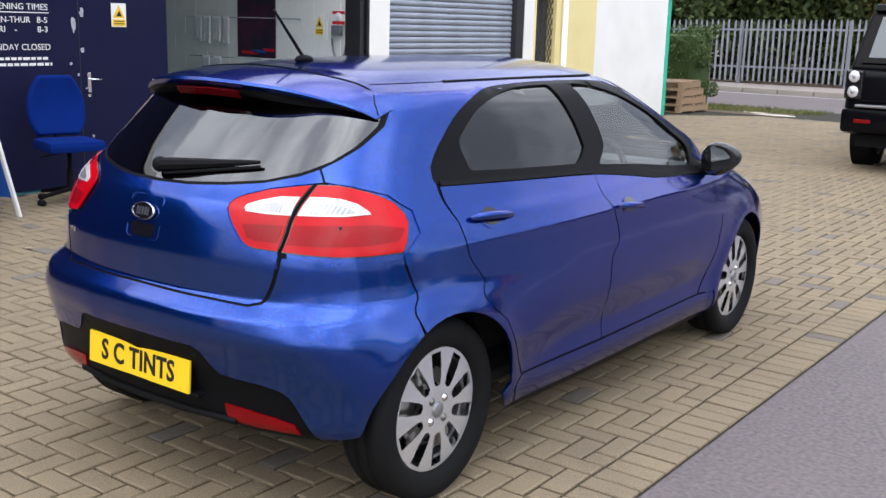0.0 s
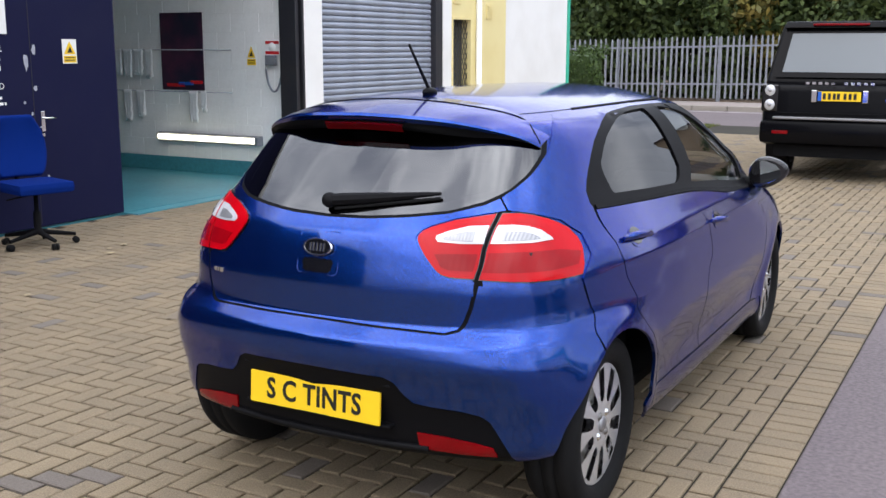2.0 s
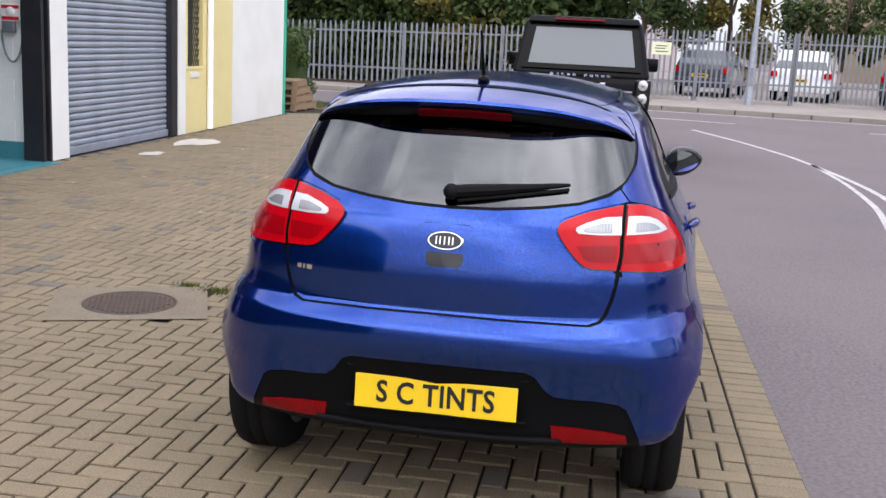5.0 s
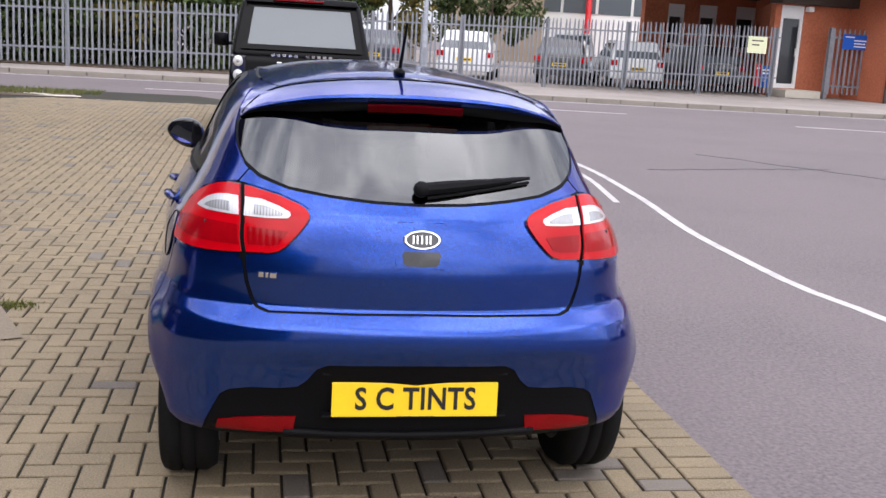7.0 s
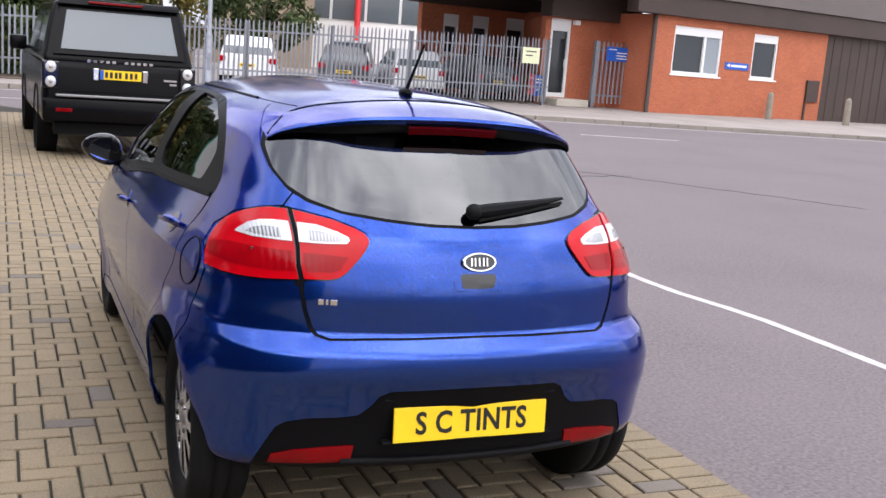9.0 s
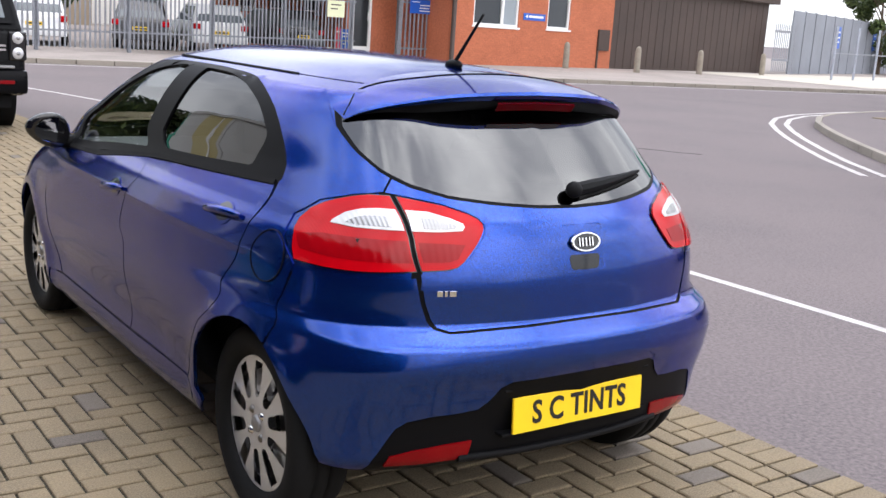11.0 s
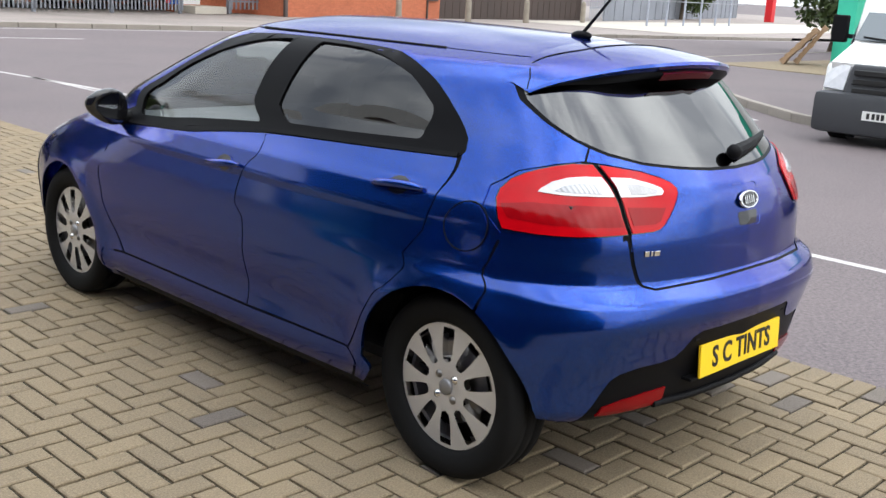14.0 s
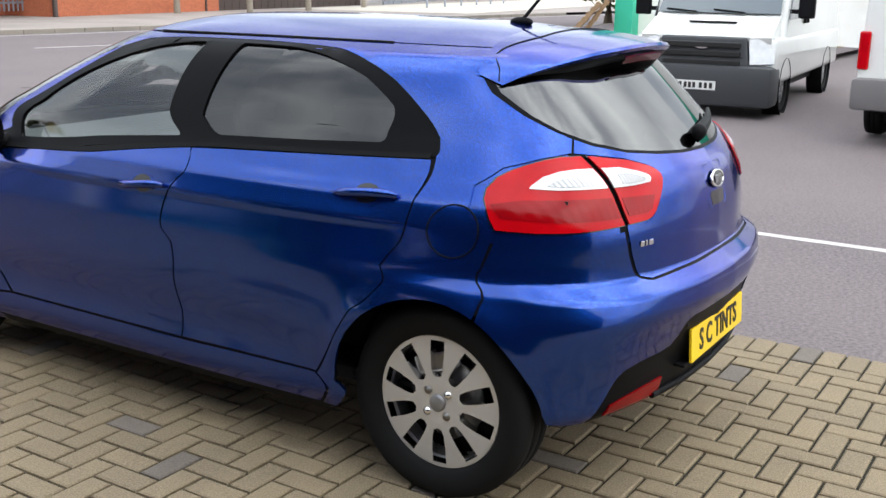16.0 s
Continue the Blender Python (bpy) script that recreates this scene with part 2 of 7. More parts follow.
def shell(u, v):
    """The car's skin. u: -1..1 round the outline, 0 at the rear's middle, +-1 at the nose. v: height up to TOP, then across the roof."""
    z = min(v, TOP)
    yr, yf, w = spline(REAR, z), spline(NOSE, z), spline(HALF, z)
    length = yf - yr
    a = abs(u)
    a = 2 - a if a > 1 else a
    k = min(1.0, length / 2.7)
    kf = k * (1 - 0.5 * smooth(0.9, 1.1, z))
    if a <= 0.42:
        e, d = spline(TAIL_X, a / 0.42), spline(TAIL_Y, a / 0.42)
        if z < 0.84:
            f = 1 - smooth(0.52, 0.80, z)
            e, d = e + (spline(BUMPER_X, a / 0.42) - e) * f, d + (spline(BUMPER_Y, a / 0.42) - d) * f
        x, y = e * w, yr + d * k
    elif a >= 0.66:
        e, d = spline(SNOUT_X, (1 - a) / 0.34), spline(SNOUT_Y, (1 - a) / 0.34)
        x, y = e * w, yf - d * kf
    else:
        x = w
        y = yr + 1.35 * k + (length - 1.35 * k - 1.25 * kf) * (a - 0.42) / 0.24
    # flared arches over the wheels, a hollow in the lower doors
    if z < 0.85:
        for c in (0.0, 2.57):
            r = math.hypot(y - c, z - 0.31)
            x += 0.013 * math.exp(-((r - 0.36) / 0.06) ** 2) * smooth(0.45, 0.62, x)
        x -= 0.016 * math.exp(-((z - 0.44) / 0.10) ** 2) * smooth(0.35, 0.8, y) * (1 - smooth(1.9, 2.3, y))
    # broad hip over the rear wheel, running into the bumper's corner
    if z < 1.05:
        x += 0.027 * math.exp(-((z - 0.49) / 0.18) ** 2) * math.exp(-((y + 0.06) / 0.38) ** 2) * smooth(0.45, 0.75, x)
    # shoulder crease
    if 0.80 < z < 1.0:
        x += 0.006 * math.exp(-((z - 0.885) / 0.018) ** 2) * smooth(-0.1, 0.3, y) * smooth(0.5, 0.7, x)
    if v > TOP:
        s = min(1.0, (v - TOP) / 0.60)
        spine = min(max(y, 0.28), 1.30)
        sx = 1 - s
        x *= sx
        y = spine + (y - spine) * sx
        crown = 1.452 - 0.028 * ((y - 0.85) / 1.0) ** 2
        z = TOP + (crown - TOP) * (1 - (1 - s) ** 2.3)
    return Vector((math.copysign(x, u) if abs(u) <= 1 else -math.copysign(x, u), y, z))


def grid_mesh(f, us, vs):
    verts = [f(u, v) for v in vs for u in us]
    n = len(us)
    faces = [(j * n + i, j * n + i + 1, (j + 1) * n + i + 1, (j + 1) * n + i) for j in range(len(vs) - 1) for i in range(n - 1)]
    return verts, faces


CAR = Matrix.Translation((0, 0, -0.016))


# ---------------------------------------------------------------- panels laid on the car's surface
from mathutils.geometry import delaunay_2d_cdt

SPAN = 4.2


def skin(p, lift=0.0):
    """Point and normal of the skin at p = (metres round the outline, height)."""
    u, v = p[0] / SPAN, p[1]
    a, b = shell(u - 0.0015, v), shell(u + 0.0015, v)
    c, d = shell(u, v - 0.004), shell(u, v + 0.004)
    n = (b - a).cross(d - c).normalized()
    return shell(u, v) + n * lift, n


def on_rear(x, z):
    lo, hi = 0.0, 0.5
    for _ in range(26):
        m = (lo + hi) / 2
        lo, hi = (m, hi) if shell(m, z).x < abs(x) and m < 0.42 else (lo, m)
    return (math.copysign(lo * SPAN, x) if x else 0.0, z)


def on_side(y, z):
    lo, hi = 0.0, 1.0
    for _ in range(26):
        m = (lo + hi) / 2
        lo, hi = (m, hi) if shell(m, z).y < y else (lo, m)
    return (lo * SPAN, z)


def inside(p, poly):
    c, j = False, len(poly) - 1
    for i in range(len(poly)):
        (x0, y0), (x1, y1) = poly[i], poly[j]
        if (y0 > p[1]) != (y1 > p[1]) and p[0] < (x1 - x0) * (p[1] - y0) / (y1 - y0) + x0:
            c = not c
        j = i
    return c


def rounded(poly, passes=1):
    """Corner-cutting, for curved outlines."""
    for cut in (0.022, 0.010)[:passes + 1]:
        out = []
        for i in range(len(poly)):
            a, b = Vector(poly[i]), Vector(poly[(i + 1) % len(poly)])
            k = min(0.25, cut / max(1e-6, (b - a).length))
            out += [tuple(a.lerp(b, k)), tuple(a.lerp(b, 1 - k))]
        poly = out
    return poly


def flat_patch(outer, holes=(), res=0.025):
    """Triangles that fill an outline less its holes, with even points inside."""
    pts, edges = [], []
    for loop in (outer, *holes):
        first = len(pts)
        ring = []
        for i in range(len(loop)):
            a, b = Vector(loop[i]), Vector(loop[(i + 1) % len(loop)])
            n = max(1, math.ceil((b - a).length / res))
            ring += [a.lerp(b, k / n) for k in range(n)]
        pts += ring
        edges += [(first + i, first + (i + 1) % len(ring)) for i in range(len(ring))]
    border = np.array([tuple(p) for p in pts])
    xs, ys = [p[0] for p in outer], [p[1] for p in outer]
    row = 0
    y = min(ys)
    while y < max(ys):
        x = min(xs) + (res / 2 if row % 2 else 0)
        while x < max(xs):
            if inside((x, y), outer) and not any(inside((x, y), h) for h in holes) and ((border - (x, y)) ** 2).sum(1).min() > (0.55 * res) ** 2:
                pts.append(Vector((x, y)))
            x += res
        y += res * 0.866
        row += 1
    vs, _, fs, *_ = delaunay_2d_cdt([Vector(p) for p in pts], edges, [], 0, 1e-7)
    keep = []
    for f in fs:
        c = sum((vs[i] for i in f), Vector((0, 0))) / len(f)
        if inside(c, outer) and not any(inside(c, h) for h in holes):
            keep.append(list(f))
    return vs, keep


def laid(name, outer, mat, parent, label="", holes=(), lift=0.004, thick=0.012, res=0.025, side=1, bow=0.0):
    """A panel of the car: an outline laid on the skin, raised a little, with edges of its own."""
    vs, fs = flat_patch(outer, holes, res)
    co, no = [], []
    for v in vs:
        p, n = skin(v, lift)
        co.append(p)
        no.append(n)
    n0 = len(co)
    count = {}
    tris = []
    for f in fs:
        a, b, c = (co[i] for i in f[:3])
        if (b - a).cross(c - a).dot(no[f[0]]) < 0:
            f = f[::-1]
        tris.append(tuple(f))
        for i in range(len(f)):
            e = (f[i], f[(i + 1) % len(f)])
            count[e] = count.get(e, 0) + 1
    rim, low = [], {}
    for (a, b) in list(count):
        if (b, a) not in count:
            for k in (a, b):
                if k not in low:
                    low[k] = len(co)
                    co.append(co[k] - no[k] * thick)
                    no.append(no[k])
            rim.append((b, a, low[a], low[b]))
    if side < 0:
        co = [Vector((-p.x, p.y, p.z)) for p in co]
        no = [Vector((-n.x, n.y, n.z)) for n in no]
        tris, rim = [t[::-1] for t in tris], [t[::-1] for t in rim]
    me = bpy.data.meshes.new(name)
    me.from_pydata(co, [], tris + rim)
    me.materials.append(mat)
    smooth_faces = [True] * len(tris) + [False] * len(rim)
    me.polygons.foreach_set("use_smooth", smooth_faces)
    loops = []
    for poly in me.polygons:
        for li in poly.loop_indices:
            loops.append(tuple(no[me.loops[li].vertex_index]) if poly.use_smooth else (0.0, 0.0, 0.0))
    me.update()
    me.normals_split_custom_set(loops)
    ob = new(name, me)
    ob.parent = parent
    if label:
        tagged(ob, label)
    return ob


# ---------------------------------------------------------------- car materials
def car_paint(name, color, flake):
    mat = material(name, color, 0.23, 0.92, coat=1.0)
    nodes, links = mat.node_tree.nodes, mat.node_tree.links
    bs = nodes["Principled BSDF"]
    bs.inputs["Coat IOR"].default_value, bs.inputs["Coat Roughness"].default_value = 1.5, 0.085
    bs.inputs["Specular Tint"].default_value = (0.05, 0.16, 0.60, 1)
    at = nodes.new("ShaderNodeTexCoord")
    vo = nodes.new("ShaderNodeTexVoronoi")
    vo.inputs["Scale"].default_value = 900
    links.new(at.outputs["Object"], vo.inputs["Vector"])
    mx = nodes.new("ShaderNodeMixRGB")
    mx.inputs[1].default_value, mx.inputs[2].default_value = (*color, 1), (*flake, 1)
    sc = nodes.new("ShaderNodeSeparateColor")
    links.new(vo.outputs["Color"], sc.inputs[0])
    pw = nodes.new("ShaderNodeMath")
    pw.operation, pw.inputs[1].default_value = "POWER", 3.0
    links.new(sc.outputs[0], pw.inputs[0])
    links.new(pw.outputs[0], mx.inputs[0])
    links.new(mx.outputs[0], bs.inputs["Base Color"])
    return mat


BLUE = car_paint("blue_metallic_paint", (0.002, 0.025, 0.195), (0.008, 0.105, 0.54))
TRIM = material("black_textured_plastic", (0.005, 0.005, 0.006), 0.6, specular=0.12, bump=0.15, bump_scale=700)
SATIN = material("satin_black", (0.005, 0.005, 0.006), 0.45, specular=0.07)
GLOSSBLACK = material("gloss_black", (0.006, 0.006, 0.007), 0.08, coat=0.6)
CABIN = material("charcoal_cloth", (0.022, 0.022, 0.024), 0.9, grain=0.4, grain_scale=300)
PALECLOTH = material("grey_lining", (0.16, 0.16, 0.165), 0.9, grain=0.3, grain_scale=200)
RUBBER = material("tyre_rubber", (0.008, 0.008, 0.0085), 0.8, specular=0.15, bump=0.2, bump_scale=300, stain=0.4, stain_scale=6, tint=(0.010, 0.010, 0.010))
ALLOY = material("machined_alloy", (0.60, 0.60, 0.62), 0.26, 0.6, bump=0.05, bump_scale=600)
GUNMETAL = material("painted_grey_alloy", (0.28, 0.28, 0.29), 0.35, 0.6)
STEEL = material("brake_steel", (0.22, 0.21, 0.2), 0.4, 0.9)
CHROME = material("chrome", (0.8, 0.8, 0.8), 0.06, 1.0)
TINT = glass("dark_tinted_glass", (0.035, 0.037, 0.04), 0.10)
SIDETINT = glass("tinted_side_glass", (0.030, 0.031, 0.034), 0.03)
CLEARGLASS = glass("clear_side_glass", (0.82, 0.87, 0.85), 0.05)
MIRROR = material("mirror_glass", (0.85, 0.86, 0.87), 0.02, 1.0)
PLATEYELLOW = material("yellow_plate", (0.92, 0.60, 0.012), 0.35, grain=0.05)
PLATEWHITE = material("white_plate", (0.75, 0.75, 0.72), 0.35)
BLACKINK = material("black_lettering", (0.008, 0.008, 0.008), 0.5)


def lens_material(name, color, metal=0.0, ribs=140.0, relief=0.12):
    mat = material(name, color, 0.15, metal, coat=0.25, specular=0.15)
    nodes, links = mat.node_tree.nodes, mat.node_tree.links
    bs = nodes["Principled BSDF"]
    at = nodes.new("ShaderNodeTexCoord")
    wv = nodes.new("ShaderNodeTexWave")
    wv.bands_direction = "X"
    wv.inputs["Scale"].default_value = ribs
    links.new(at.outputs["Object"], wv.inputs["Vector"])
    nz = nodes.new("ShaderNodeTexNoise")
    nz.inputs["Scale"].default_value = 9.0
    links.new(at.outputs["Object"], nz.inputs["Vector"])
    mx = nodes.new("ShaderNodeMixRGB")
    mx.inputs[1].default_value, mx.inputs[2].default_value = (*color, 1), (*[c * 0.55 for c in color], 1)
    links.new(nz.outputs["Fac"], mx.inputs[0])
    links.new(mx.outputs[0], bs.inputs["Base Color"])
    bp = nodes.new("ShaderNodeBump")
    bp.inputs["Strength"].default_value, bp.inputs["Distance"].default_value = relief, 0.004
    links.new(wv.outputs["Fac"], bp.inputs["Height"])
    links.new(bp.outputs[0], bs.inputs["Normal"])
    return mat


REDLENS = lens_material("red_lamp_lens", (0.60, 0.001, 0.006), ribs=60.0, relief=0.03)
DEEPRED = lens_material("deep_red_lens", (0.24, 0.001, 0.004), ribs=60.0, relief=0.04)
BRAKERED = lens_material("unlit_brake_lens", (0.10, 0.001, 0.003), ribs=60.0, relief=0.04)
CLEARLENS = lens_material("clear_lamp_lens", (0.80, 0.80, 0.82), metal=0.25, ribs=30.0, relief=0.10)
LAMPGREY = lens_material("ribbed_lamp_reflector", (0.50, 0.50, 0.51), metal=0.5, ribs=34.0, relief=0.22)
LAMPBAND = lens_material("inner_red_band", (0.36, 0.0008, 0.004), ribs=16.0, relief=0.10)


# ---------------------------------------------------------------- wheels
def make_wheel(parent, name, m, bolts=4, spokes=10, rim=0.216, tyre=0.312, face=0.072, width=0.098, spoke_mat=None, seed=0.0):
    """A wheel about its local z axis, outer face up."""
    wheel = part(name, add_turned(bmesh.new(), [(rim * 0.99, face - 0.004), (rim * 0.985, face - 0.03), (rim * 0.90, 0.03), (rim * 0.90, -width * 0.8), (rim * 0.98, -width)], None, 48),
                 GUNMETAL, parent, smoothed=True)
    wheel.matrix_basis = m
    prof = [(rim * 0.985, face - 0.012), (rim + 0.004, face + 0.006), (rim + 0.016, face + 0.017), (rim + 0.045, width * 0.98), (tyre - 0.028, width * 0.97), (tyre - 0.010, width * 0.88),
            (tyre - 0.002, width * 0.66), (tyre, width * 0.62), (tyre, width * 0.30), (tyre - 0.008, width * 0.28), (tyre - 0.008, width * 0.20), (tyre, width * 0.18), (tyre, -width * 0.18),
            (tyre - 0.008, -width * 0.20), (tyre - 0.008, -width * 0.28), (tyre, -width * 0.30), (tyre, -width * 0.62), (tyre - 0.02, -width * 0.95), (rim * 0.98, -width)]
    bm = add_turned(bmesh.new(), prof, None, 64)
    part("tyre", bm, RUBBER, wheel, "black rubber tyre")
    # alloy face: a disc pierced by slots that narrow towards the hub
    outer = [(rim * 0.985 * math.cos(k * math.tau / 80), rim * 0.985 * math.sin(k * math.tau / 80)) for k in range(80)]
    holes = []
    for k in range(spokes):
        a = (k + 0.5 + seed) * math.tau / spokes
        slot = []
        for r, h in ((rim * 0.93, -0.125), (rim * 0.93, 0.125), (rim * 0.72, 0.15), (rim * 0.52, 0.17), (rim * 0.42, 0.15), (rim * 0.385, 0.0), (rim * 0.42, -0.15), (rim * 0.52, -0.17), (rim * 0.72, -0.15)):
            h *= 1.0 + 0.25 * (0.9 - r / rim)
            slot.append((r * math.cos(a + h), r * math.sin(a + h)))
        holes.append(slot)
    vs, fs = flat_patch(outer, holes, 0.016)
    verts = [(v.x, v.y, face - 0.004 + 0.010 * math.cos(min(1.0, v.length / rim) * 1.5) - 0.02 * max(0.0, 0.3 - v.length / rim)) for v in vs]
    n0 = len(verts)
    count = {}
    fs = [f if (vs[f[1]] - vs[f[0]]).cross(vs[f[2]] - vs[f[0]]) > 0 else f[::-1] for f in fs]
    for f in fs:
        for i in range(len(f)):
            count[(f[i], f[(i + 1) % len(f)])] = 1
    walls = []
    verts += [(x * 0.985, y * 0.985, z - 0.028) for x, y, z in verts]
    for a, b in count:
        if (b, a) not in count:
            walls.append((b, a, a + n0, b + n0))
    me = mesh_of("spoked_face", verts, [tuple(f) for f in fs] + walls, [spoke_mat or ALLOY, CHROME if spoke_mat is None else spoke_mat])
    for p in me.polygons[len(fs):]:
        p.material_index = 1
    sf = new("spoked_face", me)
    sf.parent = wheel
    tagged(sf, "silver alloy wheel face with ten spokes" if spokes == 10 else "alloy wheel face")
    part("brake_disc", add_turned(bmesh.new(), [(0.05, 0.02), (0.13, 0.02), (0.13, 0.005), (0.05, 0.005)], None, 32), STEEL, wheel)
    bm = bmesh.new()
    add_box(bm, 0.09, 0.15, -0.06, 0.06, -0.01, 0.05, 0.008)
    part("brake_caliper", bm, STEEL, wheel)
    part("wheel_back", add_turned(bmesh.new(), [(0.001, -0.01), (rim * 0.9, -0.02)], None, 32), TRIM, wheel)
    part("centre_cap", add_turned(bmesh.new(), [(0.0005, face + 0.013), (0.022, face + 0.012), (0.027, face + 0.008), (0.029, face - 0.004)], None, 24), GUNMETAL, wheel)
    for k in range(bolts):
        a = (k + 0.25) * math.tau / bolts + seed
        q = pose(0.050 * math.cos(a), 0.050 * math.sin(a), 0)
        part("wheel_nut", add_turned(bmesh.new(), [(0.0005, face + 0.012), (0.008, face + 0.012), (0.009, face + 0.008), (0.0135, face + 0.007), (0.0135, face - 0.01)], q, 12), CHROME if k % 2 else STEEL, wheel)
    return wheel


# ---------------------------------------------------------------- the blue hatchback
hatchback = thing("car", "shiny metallic blue five-door hatchback parked on block paving", "car", CAR)

TOPLINE = [(0.140, 1.190), (0.270, 1.280), (0.42, 1.340), (0.62, 1.382), (0.90, 1.398), (1.20, 1.394), (1.45, 1.352), (1.70, 1.268), (1.95, 1.148), (2.15, 1.03)]
DLO_TOP = [(0.060, 1.085), (0.072, 1.125), (0.100, 1.155)] + [(0.14 + 2.01 * k / 30, spline(TOPLINE, 0.14 + 2.01 * k / 30)) for k in range(31)] + [(2.24, 0.965)]
DLO = DLO_TOP + [(2.22, 0.925), (2.02, 0.932), (1.50, 0.985), (0.95, 1.030), (0.45, 1.055), (0.075, 1.068)]
REARLINE = [(0.238, 1.196), (0.285, 1.228), (0.40, 1.294), (0.61, 1.350), (0.80, 1.367), (0.945, 1.369)]
REARWIN = [(0.238, 1.100)] + [(0.238 + 0.707 * k / 14, spline(REARLINE, 0.238 + 0.707 * k / 14)) for k in range(15)] + [(0.925, 1.068), (0.55, 1.084)]
FRONTLINE = [(1.105, 1.366), (1.28, 1.346), (1.48, 1.300), (1.70, 1.220), (1.86, 1.130), (1.97, 1.05)]
FRONTWIN = [(1.065, 1.054)] + [(1.105 + 0.865 * k / 14, spline(FRONTLINE, 1.105 + 0.865 * k / 14)) for k in range(15)] + [(1.96, 0.972), (1.50, 1.016)]
REARGLASS = [(0.0, 1.073), (0.14, 1.076), (0.28, 1.086), (0.40, 1.100), (0.485, 1.125), (0.535, 1.158), (0.558, 1.20), (0.562, 1.26), (0.535, 1.325), (0.0, 1.345)]


def side(pts):
    return [on_side(y, z) for y, z in pts]


def rear(pts):
    return [on_rear(x, z) for x, z in pts]


def both(pts):
    """A right-hand outline that starts and ends on the middle line, closed with its mirror image."""
    half = rear(pts)
    return half + [(-u, v) for u, v in reversed(half) if abs(u) > 1e-6]


def arch(c, a0, a1, r=0.352, n=14):
    return [(c + r * math.cos(radians(a0 + (a1 - a0) * k / n)), 0.322 + r * math.sin(radians(a0 + (a1 - a0) * k / n))) for k in range(n + 1)]


# inner shell in black, seen in the gaps, with the windows and wheel arches cut out
us = [-1 + 2 * i / 300 for i in range(301)]
vs_rows = [0.20 + (TOP - 0.20) * i / 64 for i in range(65)] + [TOP + 0.6 * i / 14 for i in range(1, 15)]
verts, faces = grid_mesh(shell, us, vs_rows)
cuts = [rounded(side(DLO)), side(arch(0.0, -40, 220, 0.38)), side(arch(2.57, -40, 220, 0.38))]
glass_cut = both([(x * 0.95, z + 0.022 * (z < 1.13)) for x, z in REARGLASS])
kept = []
for f in faces:
    j, i = divmod(f[0], 301)
    cu, cv = abs((us[i] + us[i + 1]) / 2 * SPAN), (vs_rows[j] + vs_rows[j + 1]) / 2
    if any(inside((cu, cv), c) for c in cuts) or inside((cu, cv), glass_cut) or (cu > 0.80 * SPAN and 0.97 < cv < TOP + 0.03):
        continue
    kept.append(f)
me = mesh_of("body_shell", verts, kept, [SATIN, BLUE], True)
for poly, f in zip(me.polygons, kept):
    j, i = divmod(f[0], 301)
    cu, cv = abs((us[i] + us[i + 1]) / 2 * SPAN), (vs_rows[j] + vs_rows[j + 1]) / 2
    p = shell(cu / SPAN, cv)
    if (cv > 1.14 and 0.15 * SPAN < cu < 0.36 * SPAN) or cv > TOP - 0.03 or (0.86 < cv < 1.14 and 0.30 < p.x and p.y < 0.05 and not 0.52 < p.x < 0.56) or (cv < 0.6 and p.y > 2.1):
        poly.material_index = 1
shell_ob = new("body_shell", me)
shell_ob.parent = hatchback

laid("tailgate", both([(0.0, 1.064), (0.14, 1.067), (0.28, 1.077), (0.40, 1.091), (0.49, 1.115), (0.5225, 1.134), (0.552, 1.099), (0.507, 1.093), (0.432, 1.080), (0.366, 1.058), (0.342, 1.045), (0.330, 1.029), (0.331, 1.014), (0.344, 0.992), (0.367, 0.964), (0.388, 0.941), (0.407, 0.921),
                   (0.428, 0.907), (0.455, 0.901), (0.527, 0.897), (0.517, 0.82), (0.50, 0.77), (0.485, 0.746), (0.455, 0.7365), (0.3, 0.7405), (0.0, 0.7445)]), BLUE, hatchback, "blue painted tailgate")
laid("rear_window", both(REARGLASS), TINT, hatchback, "dark rear window with the light through it painted grey glass", lift=0.0035, thick=0.004)
laid("window_seal", both([(x * 1.017, z - 0.008 * (z < 1.13)) for x, z in REARGLASS]), SATIN, hatchback, "black rubber window seal", holes=[both([(x * 0.945, z + 0.024 * (z < 1.13) - 0.02 * (z > 1.3)) for x, z in REARGLASS])], lift=0.002, thick=0.003)
laid("rear_bumper", (lambda half: half + [(-u, v) for u, v in reversed(half) if abs(u) > 1e-6])(
    rear([(0.0, 0.739), (0.3, 0.735), (0.46, 0.731), (0.495, 0.740), (0.512, 0.765), (0.528, 0.815), (0.540, 0.886), (0.60, 0.879), (0.70, 0.871)])
    + side([(-0.175, 0.866), (-0.145, 0.78), (-0.165, 0.675)] + arch(0.0, 117, 178))
    + rear([(0.71, 0.325), (0.655, 0.322), (0.643, 0.362), (0.623, 0.408), (0.597, 0.464), (0.57, 0.484), (0.51, 0.497), (0.42, 0.502), (0.365, 0.509), (0.335, 0.535), (0.308, 0.575), (0.275, 0.592), (0.0, 0.597)])),
    BLUE, hatchback, "blue painted rear bumper")
laid("bumper_insert", both([(0.0, 0.594), (0.272, 0.589), (0.305, 0.573), (0.332, 0.533), (0.362, 0.506), (0.42, 0.499), (0.51, 0.494), (0.568, 0.481), (0.594, 0.461), (0.620, 0.408), (0.640, 0.362), (0.652, 0.324), (0.705, 0.328), (0.70, 0.312), (0.60, 0.308), (0.4, 0.302), (0.0, 0.300)]),
     TRIM, hatchback, "black plastic lower bumper insert", lift=-0.006)
bm = bmesh.new()
